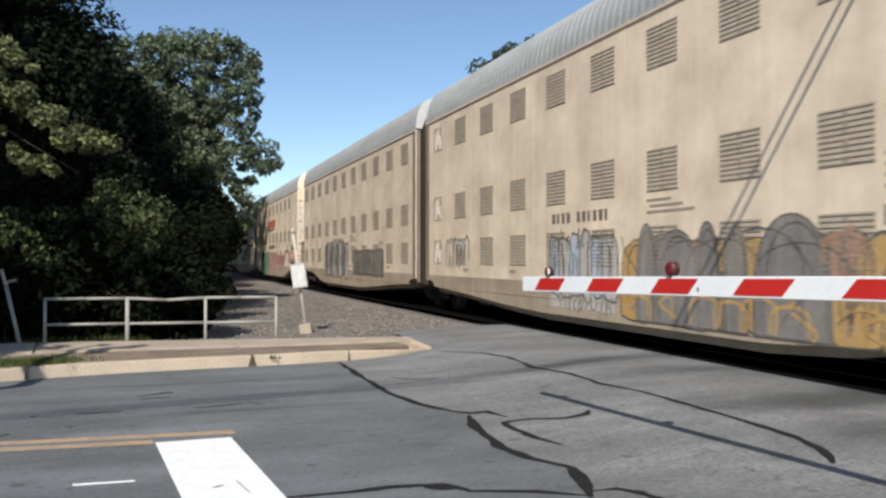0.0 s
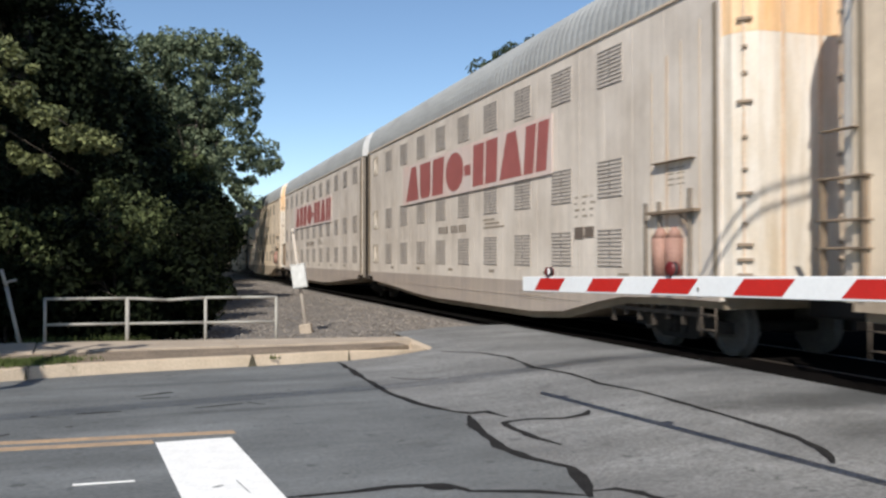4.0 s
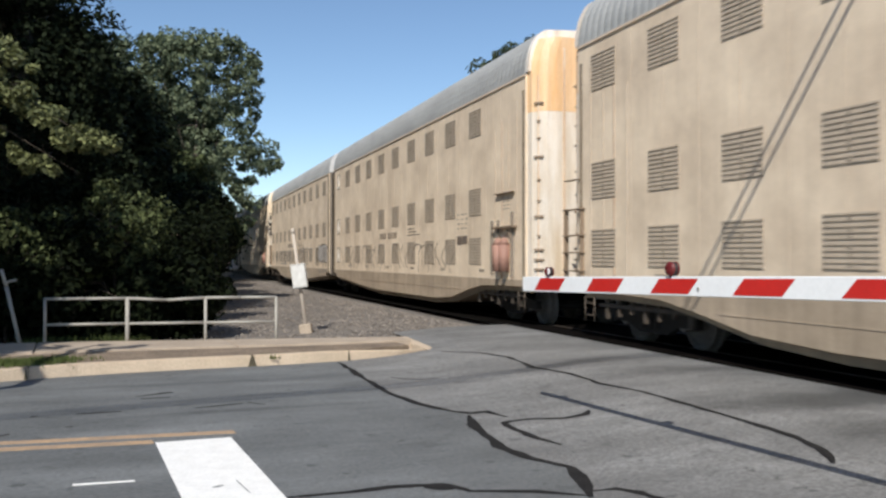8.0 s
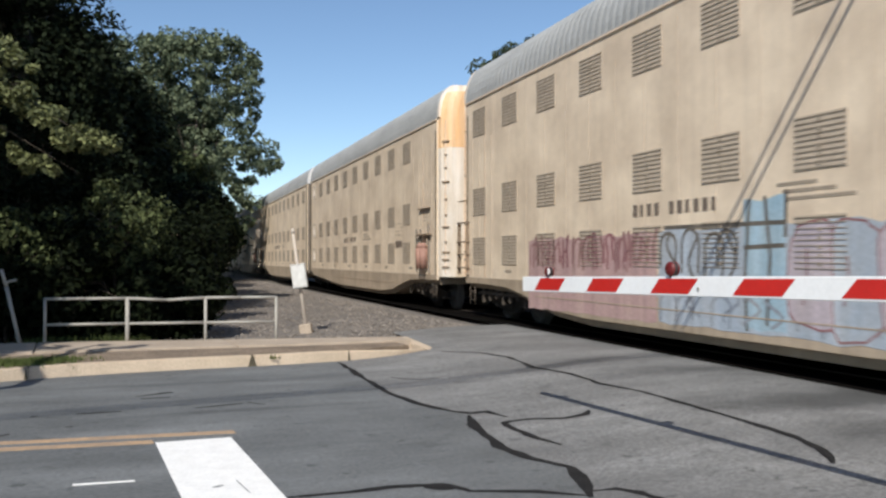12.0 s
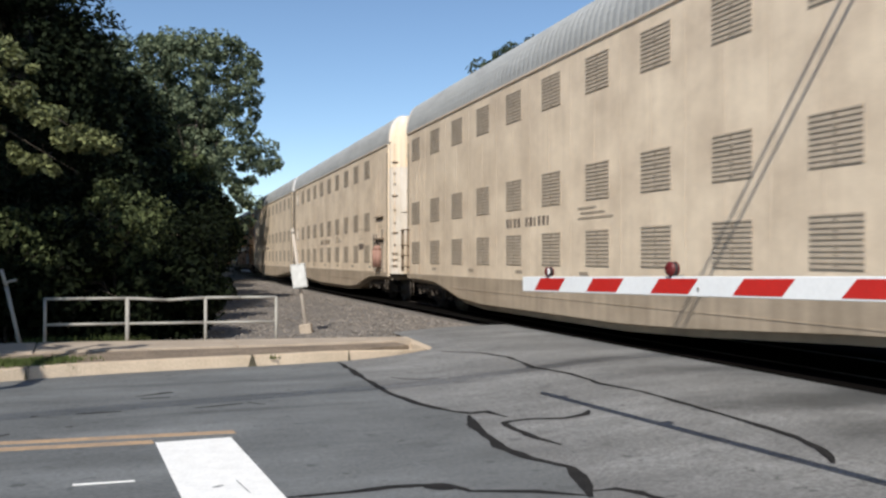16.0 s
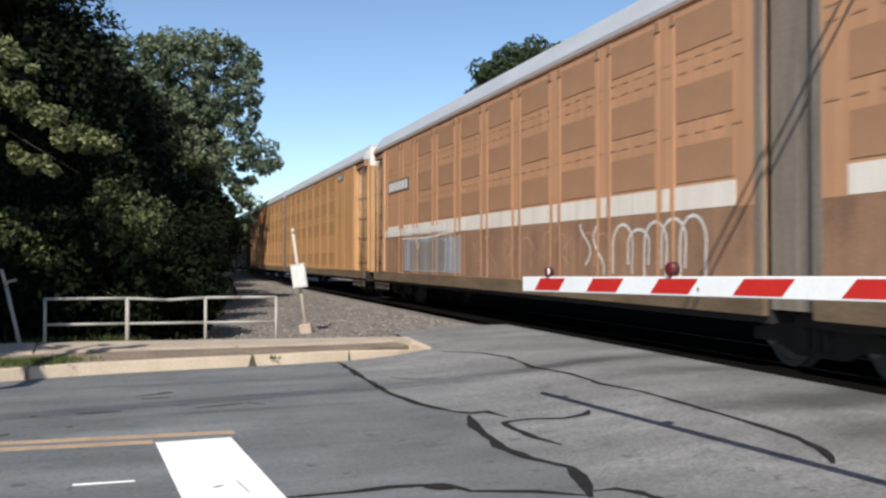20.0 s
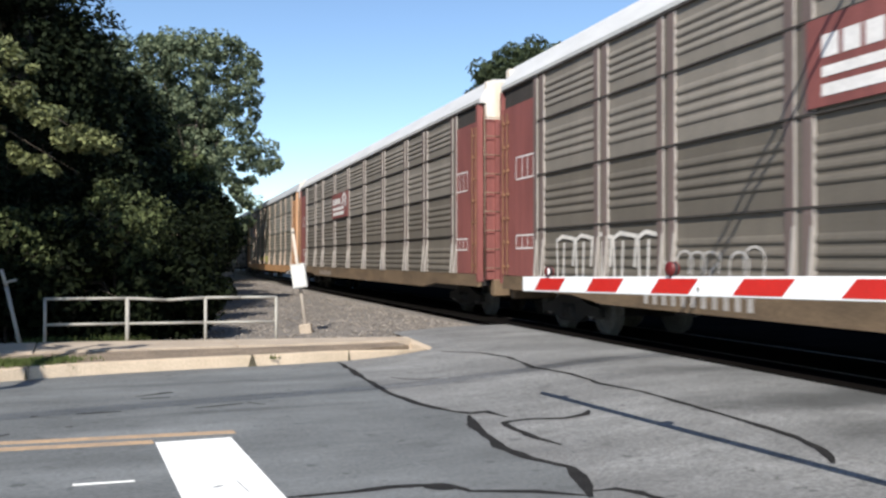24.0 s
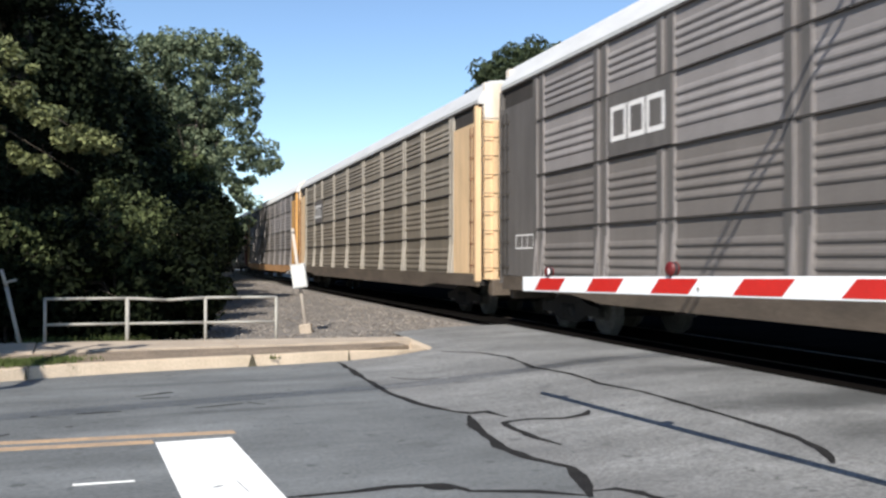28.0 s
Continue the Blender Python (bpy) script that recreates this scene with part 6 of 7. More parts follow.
tar("tar_seam", [(-2.67, 9.52), (-2.22, 9.82)], 0.035, "dark meandering tar seam sealing a road crack")
tar("tar_seam", [(-4.01, 8.0), (-3.95, 8.1)], 0.04, "dark meandering tar seam sealing a road crack")
tar("tar_seam", [(-4.16, 8.97), (-4.12, 9.04)], 0.05, "dark meandering tar seam sealing a road crack")
tar("tar_seam", [(-3.58, 8.43), (-3.52, 8.46)], 0.035, "dark meandering tar seam sealing a road crack")
tar("tar_seam", [(-2.18, 9.9), (-1.95, 9.74)], 0.018, "dark meandering tar seam sealing a road crack")

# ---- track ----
# dark sheet under the train; the train's shade is in its colour
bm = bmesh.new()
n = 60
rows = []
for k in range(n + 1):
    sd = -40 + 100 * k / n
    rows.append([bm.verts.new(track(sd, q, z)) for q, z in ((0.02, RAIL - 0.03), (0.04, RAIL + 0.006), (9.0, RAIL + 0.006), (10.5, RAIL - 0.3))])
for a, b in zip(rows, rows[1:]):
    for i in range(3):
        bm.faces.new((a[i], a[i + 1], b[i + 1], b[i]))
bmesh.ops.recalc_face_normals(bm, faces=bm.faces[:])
tagged(part("track_bed", bm, M["crossing"]), "near-black bed between and beside the rails, shade in its colour", "track bed", kind="structure")
tk = tagged(empty("railway_track"), "steel rails on timber ties in ballast", "railway track", kind="structure")
for q in (-0.7175, 0.7175):
    bm = extrude_profile([(-0.07, -0.16), (-0.07, -0.14), (-0.012, -0.11), (-0.012, -0.035), (-0.036, -0.025), (-0.036, 0.012), (0.036, 0.012), (0.036, -0.025), (0.012, -0.035), (0.012, -0.11), (0.07, -0.14), (0.07, -0.16)], -60, 420)
    bmesh.ops.transform(bm, matrix=Matrix.Translation(MID + NRM * q) @ Matrix.Rotation(math.atan2(-FWD.y, -FWD.x), 4, "Z"), verts=bm.verts[:])
    part("rail", bm, M["railsteel"], tk)
tie = mesh_of(boxes((-0.11, 0.11, -1.3, 1.3, -0.32, -0.15), bevel=0.012), "tie", M["tie"])
for k in range(150):
    p = MID - FWD * (17.5 + 0.6 * k)
    o = part("tie", tie, None, tk, at=p)
    o.rotation_euler = (0, 0, math.atan2(-FWD.y, -FWD.x))

# ---- loose ballast: stones that nobody could count ----
def stones():
    rnd = np.random.RandomState(7)
    n = 15000
    s = 14 + 60 * rnd.rand(n) ** 1.6
    q = -0.4 - 9.5 * rnd.rand(n) ** 1.3
    pts = np.array([track(si, qi) for si, qi in zip(s, q)])
    b = pts @ np.array([RB.x, RB.y, 0.0])
    pts = pts[b > 16.6]
    n = len(pts)
    size = 0.018 + 0.03 * rnd.rand(n)
    base = np.array([(1, 0, 0), (0, 1, 0), (-1, 0, 0), (0, -1, 0), (0, 0, 1), (0, 0, -1)], dtype=float)
    tri = [(0, 1, 4), (1, 2, 4), (2, 3, 4), (3, 0, 4), (1, 0, 5), (2, 1, 5), (3, 2, 5), (0, 3, 5)]
    verts = base[None] * size[:, None, None] * (0.6 + 0.8 * rnd.rand(n, 6, 1)) * np.array([1, 1, 0.7])
    ang = rnd.rand(n) * 6.28
    c, sn = np.cos(ang)[:, None], np.sin(ang)[:, None]
    x, y = verts[:, :, 0] * c - verts[:, :, 1] * sn, verts[:, :, 0] * sn + verts[:, :, 1] * c
    z0 = np.array([ground_z(p[0], p[1]) for p in pts])
    out = np.stack([x + pts[:, 0:1], y + pts[:, 1:2], verts[:, :, 2] + z0[:, None] + 0.012], axis=2).reshape(-1, 3)
    faces = [tuple(6 * i + k for k in t) for i in range(n) for t in tri]
    me = bpy.data.meshes.new("ballast_stones")
    me.from_pydata(out.tolist(), [], faces)
    me.materials.append(M["stone"])
    return me


tagged(new("ballast_stones", stones()), "loose grey-brown ballast stones beside the track", "ballast", kind="stuff")

# ---- pipe railing on the far pavement ----
RAILZ = 0.17
fence = tagged(empty("pipe_railing"), "bent galvanised pipe railing along the pavement edge", "railing")
FP = [(-6.79, 15.10), (-5.49, 15.40), (-4.20, 15.66), (-3.00, 15.92)]
for i, (x, y) in enumerate(FP):
    part("post", tube(bmesh.new(), (x, y, RAILZ - 0.3), (x, y, RAILZ + 0.76), 0.028 if i != 1 else 0.036, n=10), M["galv"], fence)
for (x0, y0), (x1, y1), i in zip(FP, FP[1:], range(3)):
    bm = bmesh.new()
    sag = (0.0, 0.035, 0.0)[i]
    mid = ((x0 + x1) / 2, (y0 + y1) / 2, RAILZ + 0.75 - sag)
    tube(bm, (x0, y0, RAILZ + 0.75), mid, 0.026, n=10)
    tube(bm, mid, (x1, y1, RAILZ + 0.75), 0.026, n=10)
    part("top_rail", bm, M["galv"], fence)
    part("middle_rail", tube(bmesh.new(), (x0, y0, RAILZ + 0.31), (x1, y1, RAILZ + 0.31), 0.024, n=10), M["galv"], fence)

# ---- leaning post with a white cabinet ----
cab = tagged(empty("marker_post", pose(-3.02, 19.6, 0.0, 0, -8.0, 0)), "leaning timber post with a white enclosure in the ballast", "post")
bm = bmesh.new()
tube(bm, (0, 0, -0.3), (0, 0, 2.20), 0.042, 0.034, n=10)
tube(bm, (0, 0, 2.20), (0.0, 0, 2.30), 0.048, 0.03, n=10)
part("timber_post", bm, M["wood"], cab)
part("footing", boxes((-0.14, 0.13, -0.12, 0.12, -0.15, 0.17), bevel=0.02), M["concrete_dull"], cab)
part("enclosure", boxes((-0.135, 0.185, -0.18, -0.045, 0.97, 1.49), bevel=0.018), M["boxwhite"], cab, "stained white enamelled enclosure")
part("enclosure_lid", boxes((-0.145, 0.195, -0.19, -0.04, 1.49, 1.508), bevel=0.006), M["boxwhite"], cab)
part("enclosure_door", boxes((-0.105, 0.155, -0.188, -0.178, 1.0, 1.45), bevel=0.004), M["boxwhite"], cab)

# ---- broken sign post at the pavement edge ----
brk = tagged(empty("sign_post", pose(-7.17, 15.0, 0.17, 0, -13.5, 0)), "leaning grey metal post without its sign", "post")
part("pole", tube(bmesh.new(), (0, 0, -0.2), (0, 0, 0.99), 0.034, n=8), M["galv"], brk)
part("pole_top", tube(bmesh.new(), (0, 0, 0.99), (-0.015, 0, 1.30), 0.030, n=8), M["galv"], brk)
part("bracket", boxes((-0.03, 0.19, -0.03, 0.03, 1.045, 1.085), bevel=0.008), M["galv"], brk)

# ---- crossing gate: the arm is down across the near lane ----
TIP = Vector((0.802, 8.79, 1.355))
BUTT = Vector((3.616, 2.2035, 1.487))
gate = tagged(empty("crossing_gate"), "lowered crossing gate arm with red and white stripes", "crossing gate")
arm_dir = (BUTT - TIP)
arm_len = arm_dir.length
arm_dir.normalize()
AM = Matrix.Translation(TIP) @ Matrix((
    (arm_dir.x, -arm_dir.y, 0, 0), (arm_dir.y, arm_dir.x, 0, 0), (arm_dir.z, 0, 1, 0), (0, 0, 0, 1)))
def in_arm(bm):
    bmesh.ops.transform(bm, matrix=AM, verts=bm.verts[:])
    return bm


part("arm", in_arm(boxes((0, arm_len, -0.013, 0.013, -0.072, 0.072), bevel=0.004)), M["gatewhite"], gate, "white reflective gate arm")
k = 0
u = 0.305
while u < arm_len - 0.3:
    bm = bmesh.new()
    sl = 0.113
    for y in (-0.0155, 0.0155):
        vs = [bm.verts.new(v) for v in ((u - sl / 2, y, -0.0565), (u + 0.452 - sl / 2, y, -0.0565), (u + 0.452 + sl / 2, y, 0.0565), (u + sl / 2, y, 0.0565))]
        bm.faces.new(vs)
    part("red_stripe", in_arm(bm), M["gatered"], gate, "red reflective stripe")
    u += 0.919
    k += 1
for u, r in ((0.497, 0.0475), (2.33, 0.059)):
    bm = bmesh.new()
    tube(bm, (u, 0.0, 0.056), (u, 0.0, 0.11), 0.016, n=8)
    tube(bm, (u + 0.01, -0.02, 0.070 + r), (u + 0.01, 0.02, 0.070 + r), r * 0.9, n=20)
    lamp = part("gate_lamp", in_arm(bm), M["black"], gate, "black gate arm lamp")
    for y in (-1, 1):
        bm = bmesh.new()
        bmesh.ops.create_uvsphere(bm, u_segments=18, v_segments=10, radius=r * 0.94, matrix=Matrix.Translation((u + 0.01, y * 0.02, 0.070 + r)) @ Matrix.Diagonal((1, 0.5, 1, 1)))
        part("lens", in_arm(bm), M["lens"], lamp, "dark red lens")
    if u < 1:
        # a small white disc over one side of the first lamp
        bm = bmesh.new()
        tube(bm, (u + 0.045, -0.030, 0.072 + r), (u + 0.045, -0.036, 0.072 + r), r * 0.62, n=14)
        part("reflector", in_arm(bm), M["gatewhite"], lamp, "small white disc")
bm = bmesh.new()
tube(bm, (2.655, 0.0, -0.017), (2.655, -0.022, -0.017), 0.012, n=8)
part("bolt", in_arm(bm), M["galv"], gate)
bx, by = BUTT.x + arm_dir.x * 0.35, BUTT.y + arm_dir.y * 0.35
bm = bmesh.new()
tube(bm, (bx, by, 0.0), (bx, by, 3.4), 0.06, n=14)
part("mast", bm, M["galv"], gate)
part("mechanism_box", boxes((bx - 0.2, bx + 0.2, by - 0.25, by + 0.25, 1.15, 1.85), bevel=0.02), M["galv"], gate)
part("base_plate", boxes((bx - 0.3, bx + 0.3, by - 0.3, by + 0.3, 0.0, 0.12), bevel=0.02), M["concrete"], gate)

# ---- overhead cables: their shadows lie on the train ----


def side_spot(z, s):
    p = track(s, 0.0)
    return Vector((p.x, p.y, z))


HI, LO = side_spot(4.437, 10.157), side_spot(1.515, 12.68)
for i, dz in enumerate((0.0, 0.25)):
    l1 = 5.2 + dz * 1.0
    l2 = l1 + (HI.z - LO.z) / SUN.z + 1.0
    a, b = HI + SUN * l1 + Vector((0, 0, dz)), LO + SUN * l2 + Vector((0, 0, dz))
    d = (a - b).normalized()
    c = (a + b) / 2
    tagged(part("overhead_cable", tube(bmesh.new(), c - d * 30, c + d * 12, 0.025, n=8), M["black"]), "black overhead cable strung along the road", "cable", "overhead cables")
    if i == 0:
        for far in (-30, 12):
            e = c + d * far
            up = tagged(empty("utility_pole"), "tall weathered timber utility pole", "utility pole", "utility poles")
            part("pole", tube(bmesh.new(), (e.x, e.y, -0.3), (e.x, e.y, e.z + 1.0), 0.16, 0.11, n=12), M["wood"], up)
            part("crossarm", boxes((e.x - 0.06, e.x + 0.06, e.y - 0.9, e.y + 0.9, e.z - 0.16, e.z - 0.03)), M["wood"], up)

# ---- trees and shrubs ----
def leaf_quads(rnd, centres, radii, per, size, flat=0.6):
    """Leaves in shells round the clump centres, facing mostly outward and up."""
    c = np.repeat(np.asarray(centres, float), per, axis=0)
    r = np.repeat(np.asarray(radii, float), per)
    n = len(c)
    d = rnd.normal(size=(n, 3))
    d /= np.linalg.norm(d, axis=1)[:, None]
    p = c + d * (r * (0.45 + 0.6 * rnd.rand(n) ** 0.6))[:, None] * np.array([1, 1, 0.8])
    nrm = d + 0.9 * rnd.normal(size=(n, 3)) + np.array([0, 0, flat])
    nrm /= np.linalg.norm(nrm, axis=1)[:, None]
    t = np.cross(nrm, rnd.normal(size=(n, 3)))
    t /= np.linalg.norm(t, axis=1)[:, None]
    b = np.cross(nrm, t)
    s = (size * (0.6 + 0.8 * rnd.rand(n)))[:, None]
    return np.stack([p - t * s, p - b * s * 0.55, p + t * s, p + b * s * 0.55], axis=1)


def bent(pts, radii, n):
    """One tapered, bent limb: rings of vertices along the points."""
    bm = bmesh.new()
    rings = []
    for k, (p, r) in enumerate(zip(pts, radii)):
        d = (Vector(pts[min(k + 1, len(pts) - 1)]) - Vector(pts[max(k - 1, 0)])).normalized()
        q = d.to_track_quat("Z", "Y")
        rings.append([bm.verts.new(Vector(p) + q @ Vector((r * math.cos(6.283 * i / n), r * math.sin(6.283 * i / n), 0))) for i in range(n)])
    for a, b in zip(rings, rings[1:]):
        for i in range(n):
            bm.faces.new((a[i], a[(i + 1) % n], b[(i + 1) % n], b[i])).smooth = True
    bm.faces.new(rings[0][::-1])
    bm.faces.new(rings[-1])
    return bm


def add_trunk(t, rnd, base, top, r, limbs):
    """A tapered trunk with limbs that reach into the crown."""
    mid = base + (top - base) * 0.55 + Vector((rnd.uniform(-0.3, 0.3) * r, rnd.uniform(-0.3, 0.3) * r, 0))
    trunk = part("trunk", bent((base, mid, top), (r, r * 0.7, r * 0.25), 10), M["bark"], t)
    for p in limbs:
        s = base + (top - base) * rnd.uniform(0.3, 0.85)
        m = (s + Vector(p)) / 2 + Vector((0, 0, 0.3))
        part("limb", bent((s, m, Vector(p)), (r * 0.32, r * 0.2, r * 0.06), 6), M["bark"], trunk)


def tree(name, label, x, y, h, w, mat, clumps, per, size, crown_low=0.25, seed=1, shape="round", trunk_r=0.22, clump_r=0.16, category="tree"):
    rs = np.random.RandomState(seed)
    rnd = random.Random(seed)
    t = tagged(empty(name, pose(x, y, -0.1)), label, category, "trees by the track")
    cs, rr = [], []
    for i in range(clumps):
        f = rs.rand()
        z = h * (crown_low + (1 - crown_low) * f)
        if shape == "broad":
            k = float(np.interp(f, (0.0, 0.2, 0.38, 0.5, 0.62, 0.70, 0.8, 0.92, 1.0), (0.45, 0.80, 1.0, 0.95, 0.78, 0.70, 0.80, 0.72, 0.45)))
        elif shape == "dome":
            k = float(np.interp(f, (0.0, 0.3, 0.6, 0.8, 0.92, 1.0), (0.7, 0.95, 1.0, 0.95, 0.78, 0.5)))
        elif shape == "round":
            k = math.sqrt(max(0.0, 1 - (2 * f - 0.95) ** 2 / 1.15)) * (0.9 + 0.25 * math.sin(7 * f + seed))
        else:
            k = (1 - f) ** 0.8 * 0.95 + 0.08
        a = rs.rand() * 6.283
        rad = w / 2 * k * (0.35 + 0.68 * rs.rand() ** 0.5)
        cx, cy, cr = rad * math.cos(a), rad * math.sin(a), w * clump_r * (0.6 + 0.7 * rs.rand())
        q = (x + cx - 7.6) * math.cos(TH) + (y + cy) * math.sin(TH)
        if -0.4 - cr < q < 6 and z - cr < 7.4:
            continue                                   # trimmed back by the trains
        cs.append((cx, cy, z))
        rr.append(cr)
    limbs = [Vector(c) for c in cs[:: max(1, clumps // 12)]]
    add_trunk(t, rnd, Vector((0, 0, -0.2)), Vector((0, 0, h * 0.86)), trunk_r, limbs)
    part("crown", quads("crown", leaf_quads(rs, cs, rr, per, size), mat), None, t)
    return t


def bough(t, seed, mat, size, per, spans):
    """Leafy boughs of a tree: sprays of leaves round lines from a to b, with the branch itself. Points are in the world."""
    rs = np.random.RandomState(seed)
    base = t.matrix_basis.translation
    for a, b, n, r, drop in spans:
        a, b = Vector(a) - base, Vector(b) - base
        mid = (a + b) / 2 + Vector((0, 0, 0.12 * (b - a).length))
        cs, rr = [], []
        for k in range(n):
            f = rs.rand()
            p = a + (b - a) * f + Vector((0, 0, 0.4 * (b - a).length * f * (1 - f)))
            p += Vector((rs.normal() * drop * 0.7, rs.normal() * drop, -abs(rs.normal()) * drop * 0.8))
            cs.append(tuple(p))
            rr.append(r * (0.5 + 0.8 * rs.rand()))
        limb = part("bough", bent((a, mid, b), (0.014, 0.010, 0.004), 6), M["bark"], t)
        part("spray", quads("spray", leaf_quads(rs, cs, rr, per, size, 1.0), mat), None, limb)


# the broad tree beyond the gravel
tree("tree", "broad green maple beside the track", -17.3, 62.0, 17.1, 11.4, M["leaf_maple"], 430, 100, 0.15, 0.10, 3, shape="broad", clump_r=0.055)
tree("tree", "green maple behind the roadside trees", -21.8, 64.0, 17.6, 9.0, M["leaf_maple"], 170, 100, 0.17, 0.1, 4, shape="broad", clump_r=0.07)
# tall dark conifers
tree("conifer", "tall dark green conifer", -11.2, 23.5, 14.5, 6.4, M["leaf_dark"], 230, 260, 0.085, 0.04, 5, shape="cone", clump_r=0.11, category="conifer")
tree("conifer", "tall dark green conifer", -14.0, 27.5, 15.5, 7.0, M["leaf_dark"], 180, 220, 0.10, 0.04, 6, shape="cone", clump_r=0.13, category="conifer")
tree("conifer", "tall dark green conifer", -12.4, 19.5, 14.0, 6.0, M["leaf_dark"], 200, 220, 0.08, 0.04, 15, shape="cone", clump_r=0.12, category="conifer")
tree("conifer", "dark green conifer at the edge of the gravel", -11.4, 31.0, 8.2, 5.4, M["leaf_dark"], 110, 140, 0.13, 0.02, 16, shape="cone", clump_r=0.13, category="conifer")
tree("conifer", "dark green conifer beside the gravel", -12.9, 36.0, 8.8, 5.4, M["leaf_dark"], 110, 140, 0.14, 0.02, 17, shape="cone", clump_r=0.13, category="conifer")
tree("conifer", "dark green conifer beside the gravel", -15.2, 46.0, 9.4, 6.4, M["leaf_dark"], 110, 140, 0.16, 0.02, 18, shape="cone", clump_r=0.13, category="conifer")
# a roadside tree with boughs over the pavement, sunlight put into their leaf colour
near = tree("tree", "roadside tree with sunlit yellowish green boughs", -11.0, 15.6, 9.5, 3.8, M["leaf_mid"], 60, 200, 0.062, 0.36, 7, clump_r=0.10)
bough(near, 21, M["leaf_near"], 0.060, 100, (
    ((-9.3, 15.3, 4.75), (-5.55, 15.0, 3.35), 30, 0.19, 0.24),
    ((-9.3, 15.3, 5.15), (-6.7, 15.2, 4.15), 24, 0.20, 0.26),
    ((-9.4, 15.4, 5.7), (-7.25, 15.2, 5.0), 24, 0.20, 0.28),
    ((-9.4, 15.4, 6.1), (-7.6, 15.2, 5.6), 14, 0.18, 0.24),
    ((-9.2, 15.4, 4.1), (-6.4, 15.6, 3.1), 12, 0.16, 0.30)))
tree("shrub", "tall dull green shrub behind the railing", -6.9, 18.6, 3.2, 2.3, M["leaf_mid"], 30, 110, 0.06, 0.45, 10, clump_r=0.14, trunk_r=0.05, category="shrub")
tree("shrub", "dull green shrub among the dark trees", -8.6, 17.4, 2.6, 1.8, M["leaf_mid"], 18, 90, 0.06, 0.5, 12, clump_r=0.14, trunk_r=0.04, category="shrub")
tree("shrub", "tall green shrub at the edge of the gravel", -9.9, 34.6, 5.6, 3.6, M["leaf_mid"], 60, 120, 0.11, 0.15, 11, clump_r=0.13, trunk_r=0.08, category="shrub")
# undergrowth behind the railing, deep shade put into its leaf colour
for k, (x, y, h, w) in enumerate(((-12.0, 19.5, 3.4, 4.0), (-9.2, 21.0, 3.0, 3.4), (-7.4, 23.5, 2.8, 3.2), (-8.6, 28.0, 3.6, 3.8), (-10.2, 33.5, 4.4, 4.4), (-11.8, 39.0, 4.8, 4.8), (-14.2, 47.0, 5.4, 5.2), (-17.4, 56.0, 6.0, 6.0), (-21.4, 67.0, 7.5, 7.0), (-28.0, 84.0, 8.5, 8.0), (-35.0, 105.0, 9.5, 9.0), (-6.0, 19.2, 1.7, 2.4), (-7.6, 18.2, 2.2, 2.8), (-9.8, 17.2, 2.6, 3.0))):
    tree("shrub", "dense dark green shrub under the trees", x, y, h, w, M["leaf_shade"], 44, 190, 0.085, 0.0, 30 + k, trunk_r=0.07, clump_r=0.2, category="shrub")
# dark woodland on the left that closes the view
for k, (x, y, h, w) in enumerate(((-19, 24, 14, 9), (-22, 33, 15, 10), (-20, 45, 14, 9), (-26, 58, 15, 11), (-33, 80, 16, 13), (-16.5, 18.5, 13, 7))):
    tree("tree", "dark tree in the wood beside the track", x, y, h, w, M["leaf_shade"], 90, 110, 0.2, 0.05, 60 + k, clump_r=0.15)
# trees out of view along the pavement, added to shade the left side
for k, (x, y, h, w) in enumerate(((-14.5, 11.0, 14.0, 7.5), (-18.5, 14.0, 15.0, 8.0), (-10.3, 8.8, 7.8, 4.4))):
    shade = tree("tree", "tall unseen tree beside the pavement, added for shade", x, y, h, w, M["leaf_shade"], 110, 110, 0.17, 0.3, 120 + k, clump_r=0.14)
# unseen limb and leaf tips, added to cast the narrow shade across the kerb
base = shade.matrix_basis.translation
limb = part("bare_limb", bent([Vector(p) - base for p in ((-10.3, 8.8, 3.4), (-9.0, 6.2, 4.6), (-7.3, 4.6, 5.0), (-6.62, 5.6, 5.0), (-6.85, 6.9, 5.05), (-7.05, 8.2, 5.0), (-7.0, 9.2, 5.0))], (0.16, 0.15, 0.13, 0.12, 0.10, 0.07, 0.03), 8), M["bark"], shade, "long bent limb added to cast shade")
rs = np.random.RandomState(22)
tips = [Vector(p) - base for p in ((-6.72, 8.25, 5.1), (-6.62, 8.6, 5.1), (-6.38, 8.75, 5.1), (-6.25, 9.05, 5.1), (-6.9, 9.15, 5.1))]
part("spray", quads("spray", leaf_quads(rs, [tuple(p) for p in tips], [0.16, 0.14, 0.17, 0.13, 0.12], 60, 0.07, 1.0), M["leaf_shade"]), None, limb)
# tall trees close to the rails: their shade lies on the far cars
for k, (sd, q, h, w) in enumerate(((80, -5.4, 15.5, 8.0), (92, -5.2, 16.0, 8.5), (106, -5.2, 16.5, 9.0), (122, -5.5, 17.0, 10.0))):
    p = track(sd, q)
    tree("tree", "tall dark tree close to the rails", p.x, p.y, h, w, M["leaf_shade"], 100, 110, 0.24, 0.06, 140 + k, clump_r=0.13)
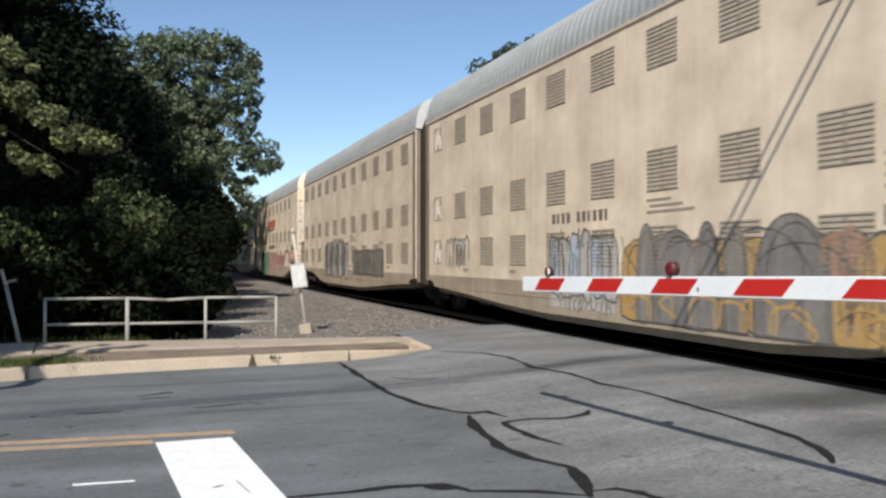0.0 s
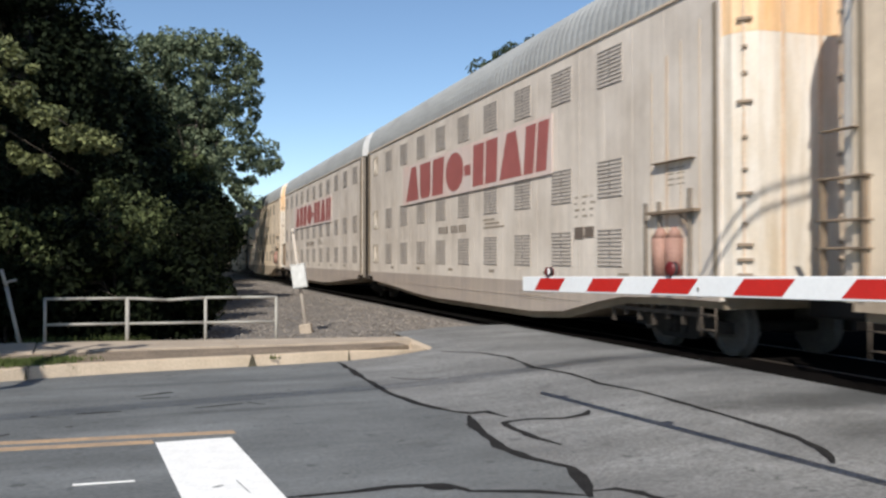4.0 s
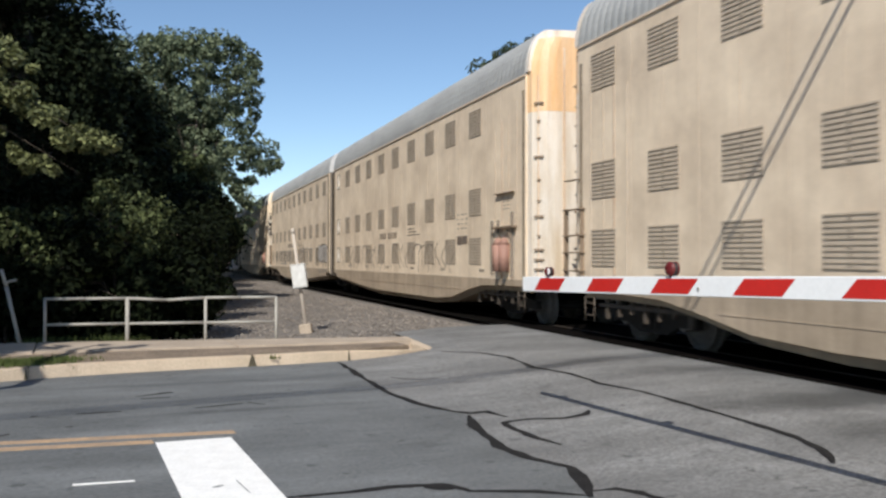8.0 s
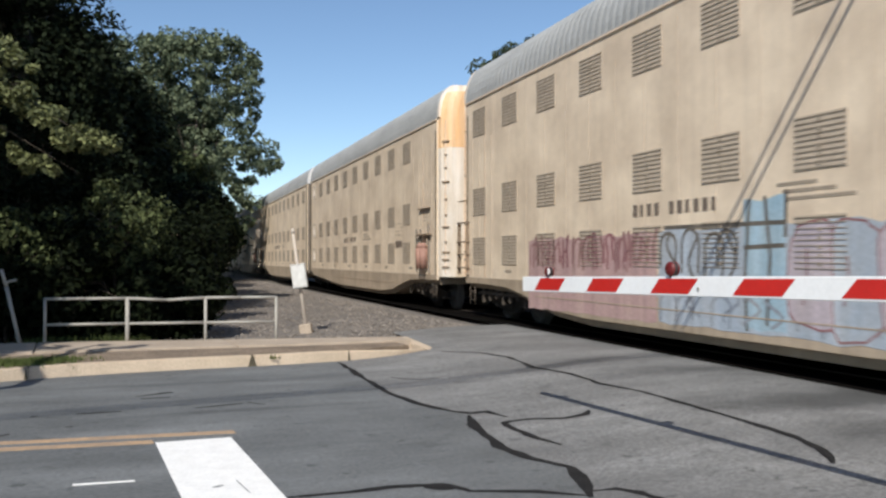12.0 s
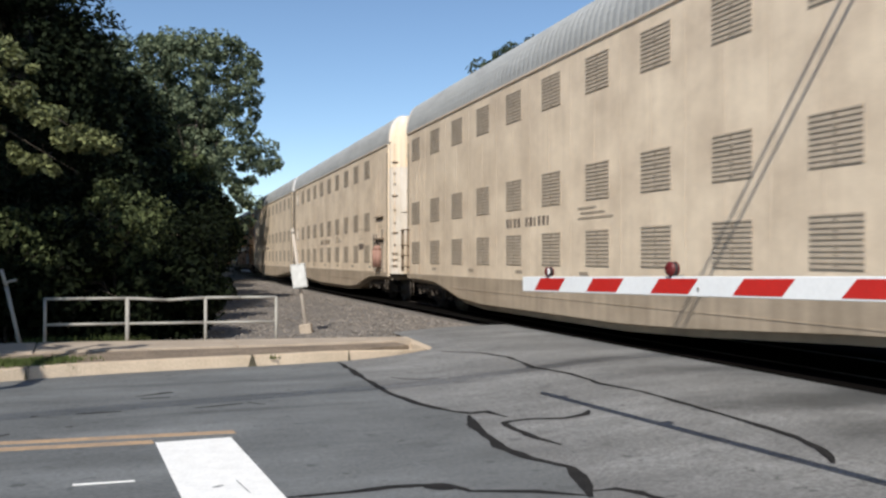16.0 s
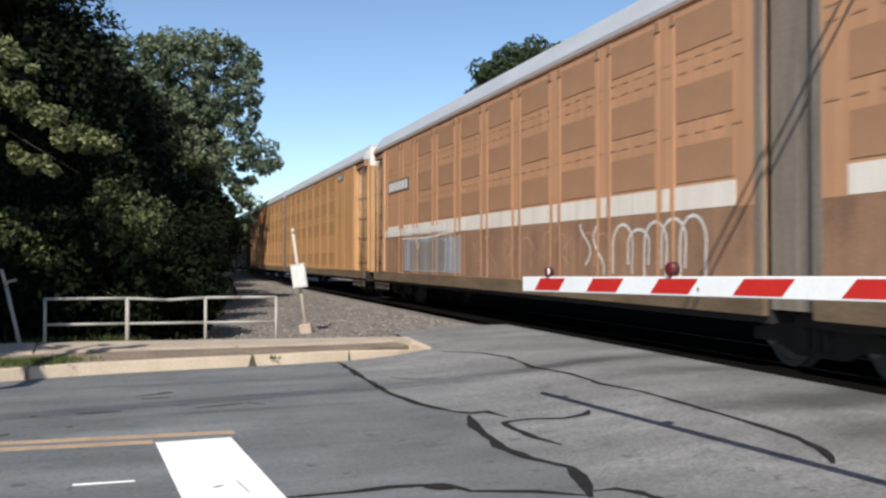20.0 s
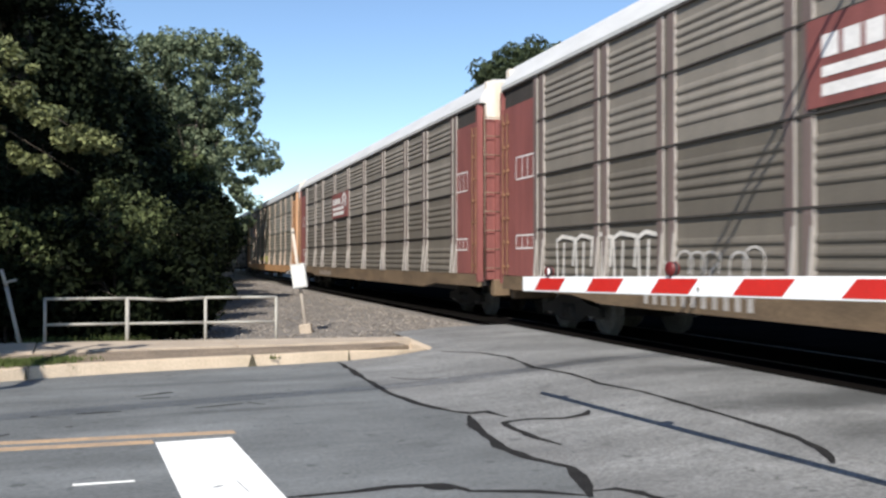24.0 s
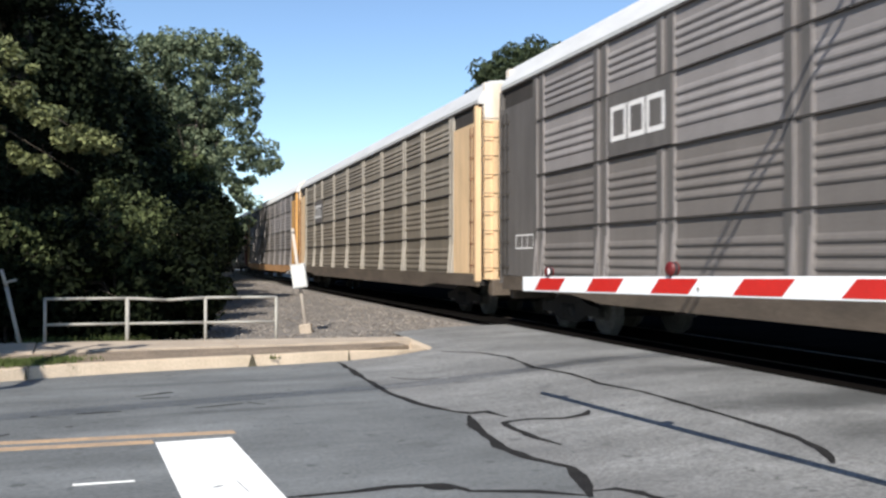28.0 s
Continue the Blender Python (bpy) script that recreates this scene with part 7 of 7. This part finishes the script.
# the tree over the train's roof
tree("tree", "rounded dark green tree beyond the track", 7.05, 60.0, 15.9, 10.8, M["leaf_maple_dark"], 340, 170, 0.14, 0.3, 80, shape="dome", clump_r=0.07)
# hedge added beyond the track so the space under the train stays dark
for k in range(9):
    p = track(2 + 13 * k, 11.0 + 1.5 * (k % 2))
    tree("shrub", "dark hedge shrub added beyond the track", p.x, p.y, 3.2, 9.0, M["leaf_dark"], 40, 90, 0.2, 0.02, 90 + k, trunk_r=0.08, clump_r=0.16, category="shrub")

# ---- grass at the kerb and round the posts ----
def grass(n, spots, hmax, seed):
    rs = np.random.RandomState(seed)
    k = rs.randint(0, len(spots), n)
    s = np.asarray(spots)[k]
    x, y = s[:, 0] + s[:, 2] * rs.normal(size=n), s[:, 1] + s[:, 3] * rs.normal(size=n)
    z = s[:, 4]
    h = hmax * (0.4 + 0.6 * rs.rand(n))
    a = rs.rand(n) * 6.28
    dx, dy = np.cos(a) * 0.008, np.sin(a) * 0.008
    lx, ly = rs.normal(size=n) * h * 0.35, rs.normal(size=n) * h * 0.35
    v = np.stack([np.stack([x - dx, y - dy, z], 1), np.stack([x + dx, y + dy, z], 1), np.stack([x + dx * 0.2 + lx, y + dy * 0.2 + ly, z + h], 1), np.stack([x - dx * 0.2 + lx, y - dy * 0.2 + ly, z + h], 1)], axis=1)
    return quads("grass", v, M["grass"])


strip = [tuple(road(-0.3 - 0.5 * k, kerb(-0.3 - 0.5 * k) + 0.75 + 0.04 * k).xy) + (0.28, 0.22, 0.145) for k in range(22)]
tagged(new("verge_grass", grass(26000, strip, 0.07, 2)), "short green grass strip behind the kerb", "grass", kind="stuff")
edge = [(-7.2 + 0.3 * k, 15.35 + 0.07 * k, 0.15, 0.12, 0.12) for k in range(7)]
tagged(new("edge_weeds", grass(420, edge, 0.16, 3)), "weeds along the railing", "weeds", kind="stuff")
joint = [tuple(road(a, kerb(a) + d).xy) + (0.05, 0.05, 0.10) for a, d in ((2.85, 0.1), (2.85, 0.0), (2.8, 0.18))]
tagged(new("kerb_weeds", grass(90, joint, 0.08, 4)), "dry weeds in the kerb joint", "weeds", kind="stuff")


def motions():
    """The train runs by; every unit keeps its place in it."""
    for car, sc in train:
        walk(car, [(float(t), place(car, sc, float(t))) for t in range(29)])


motions()
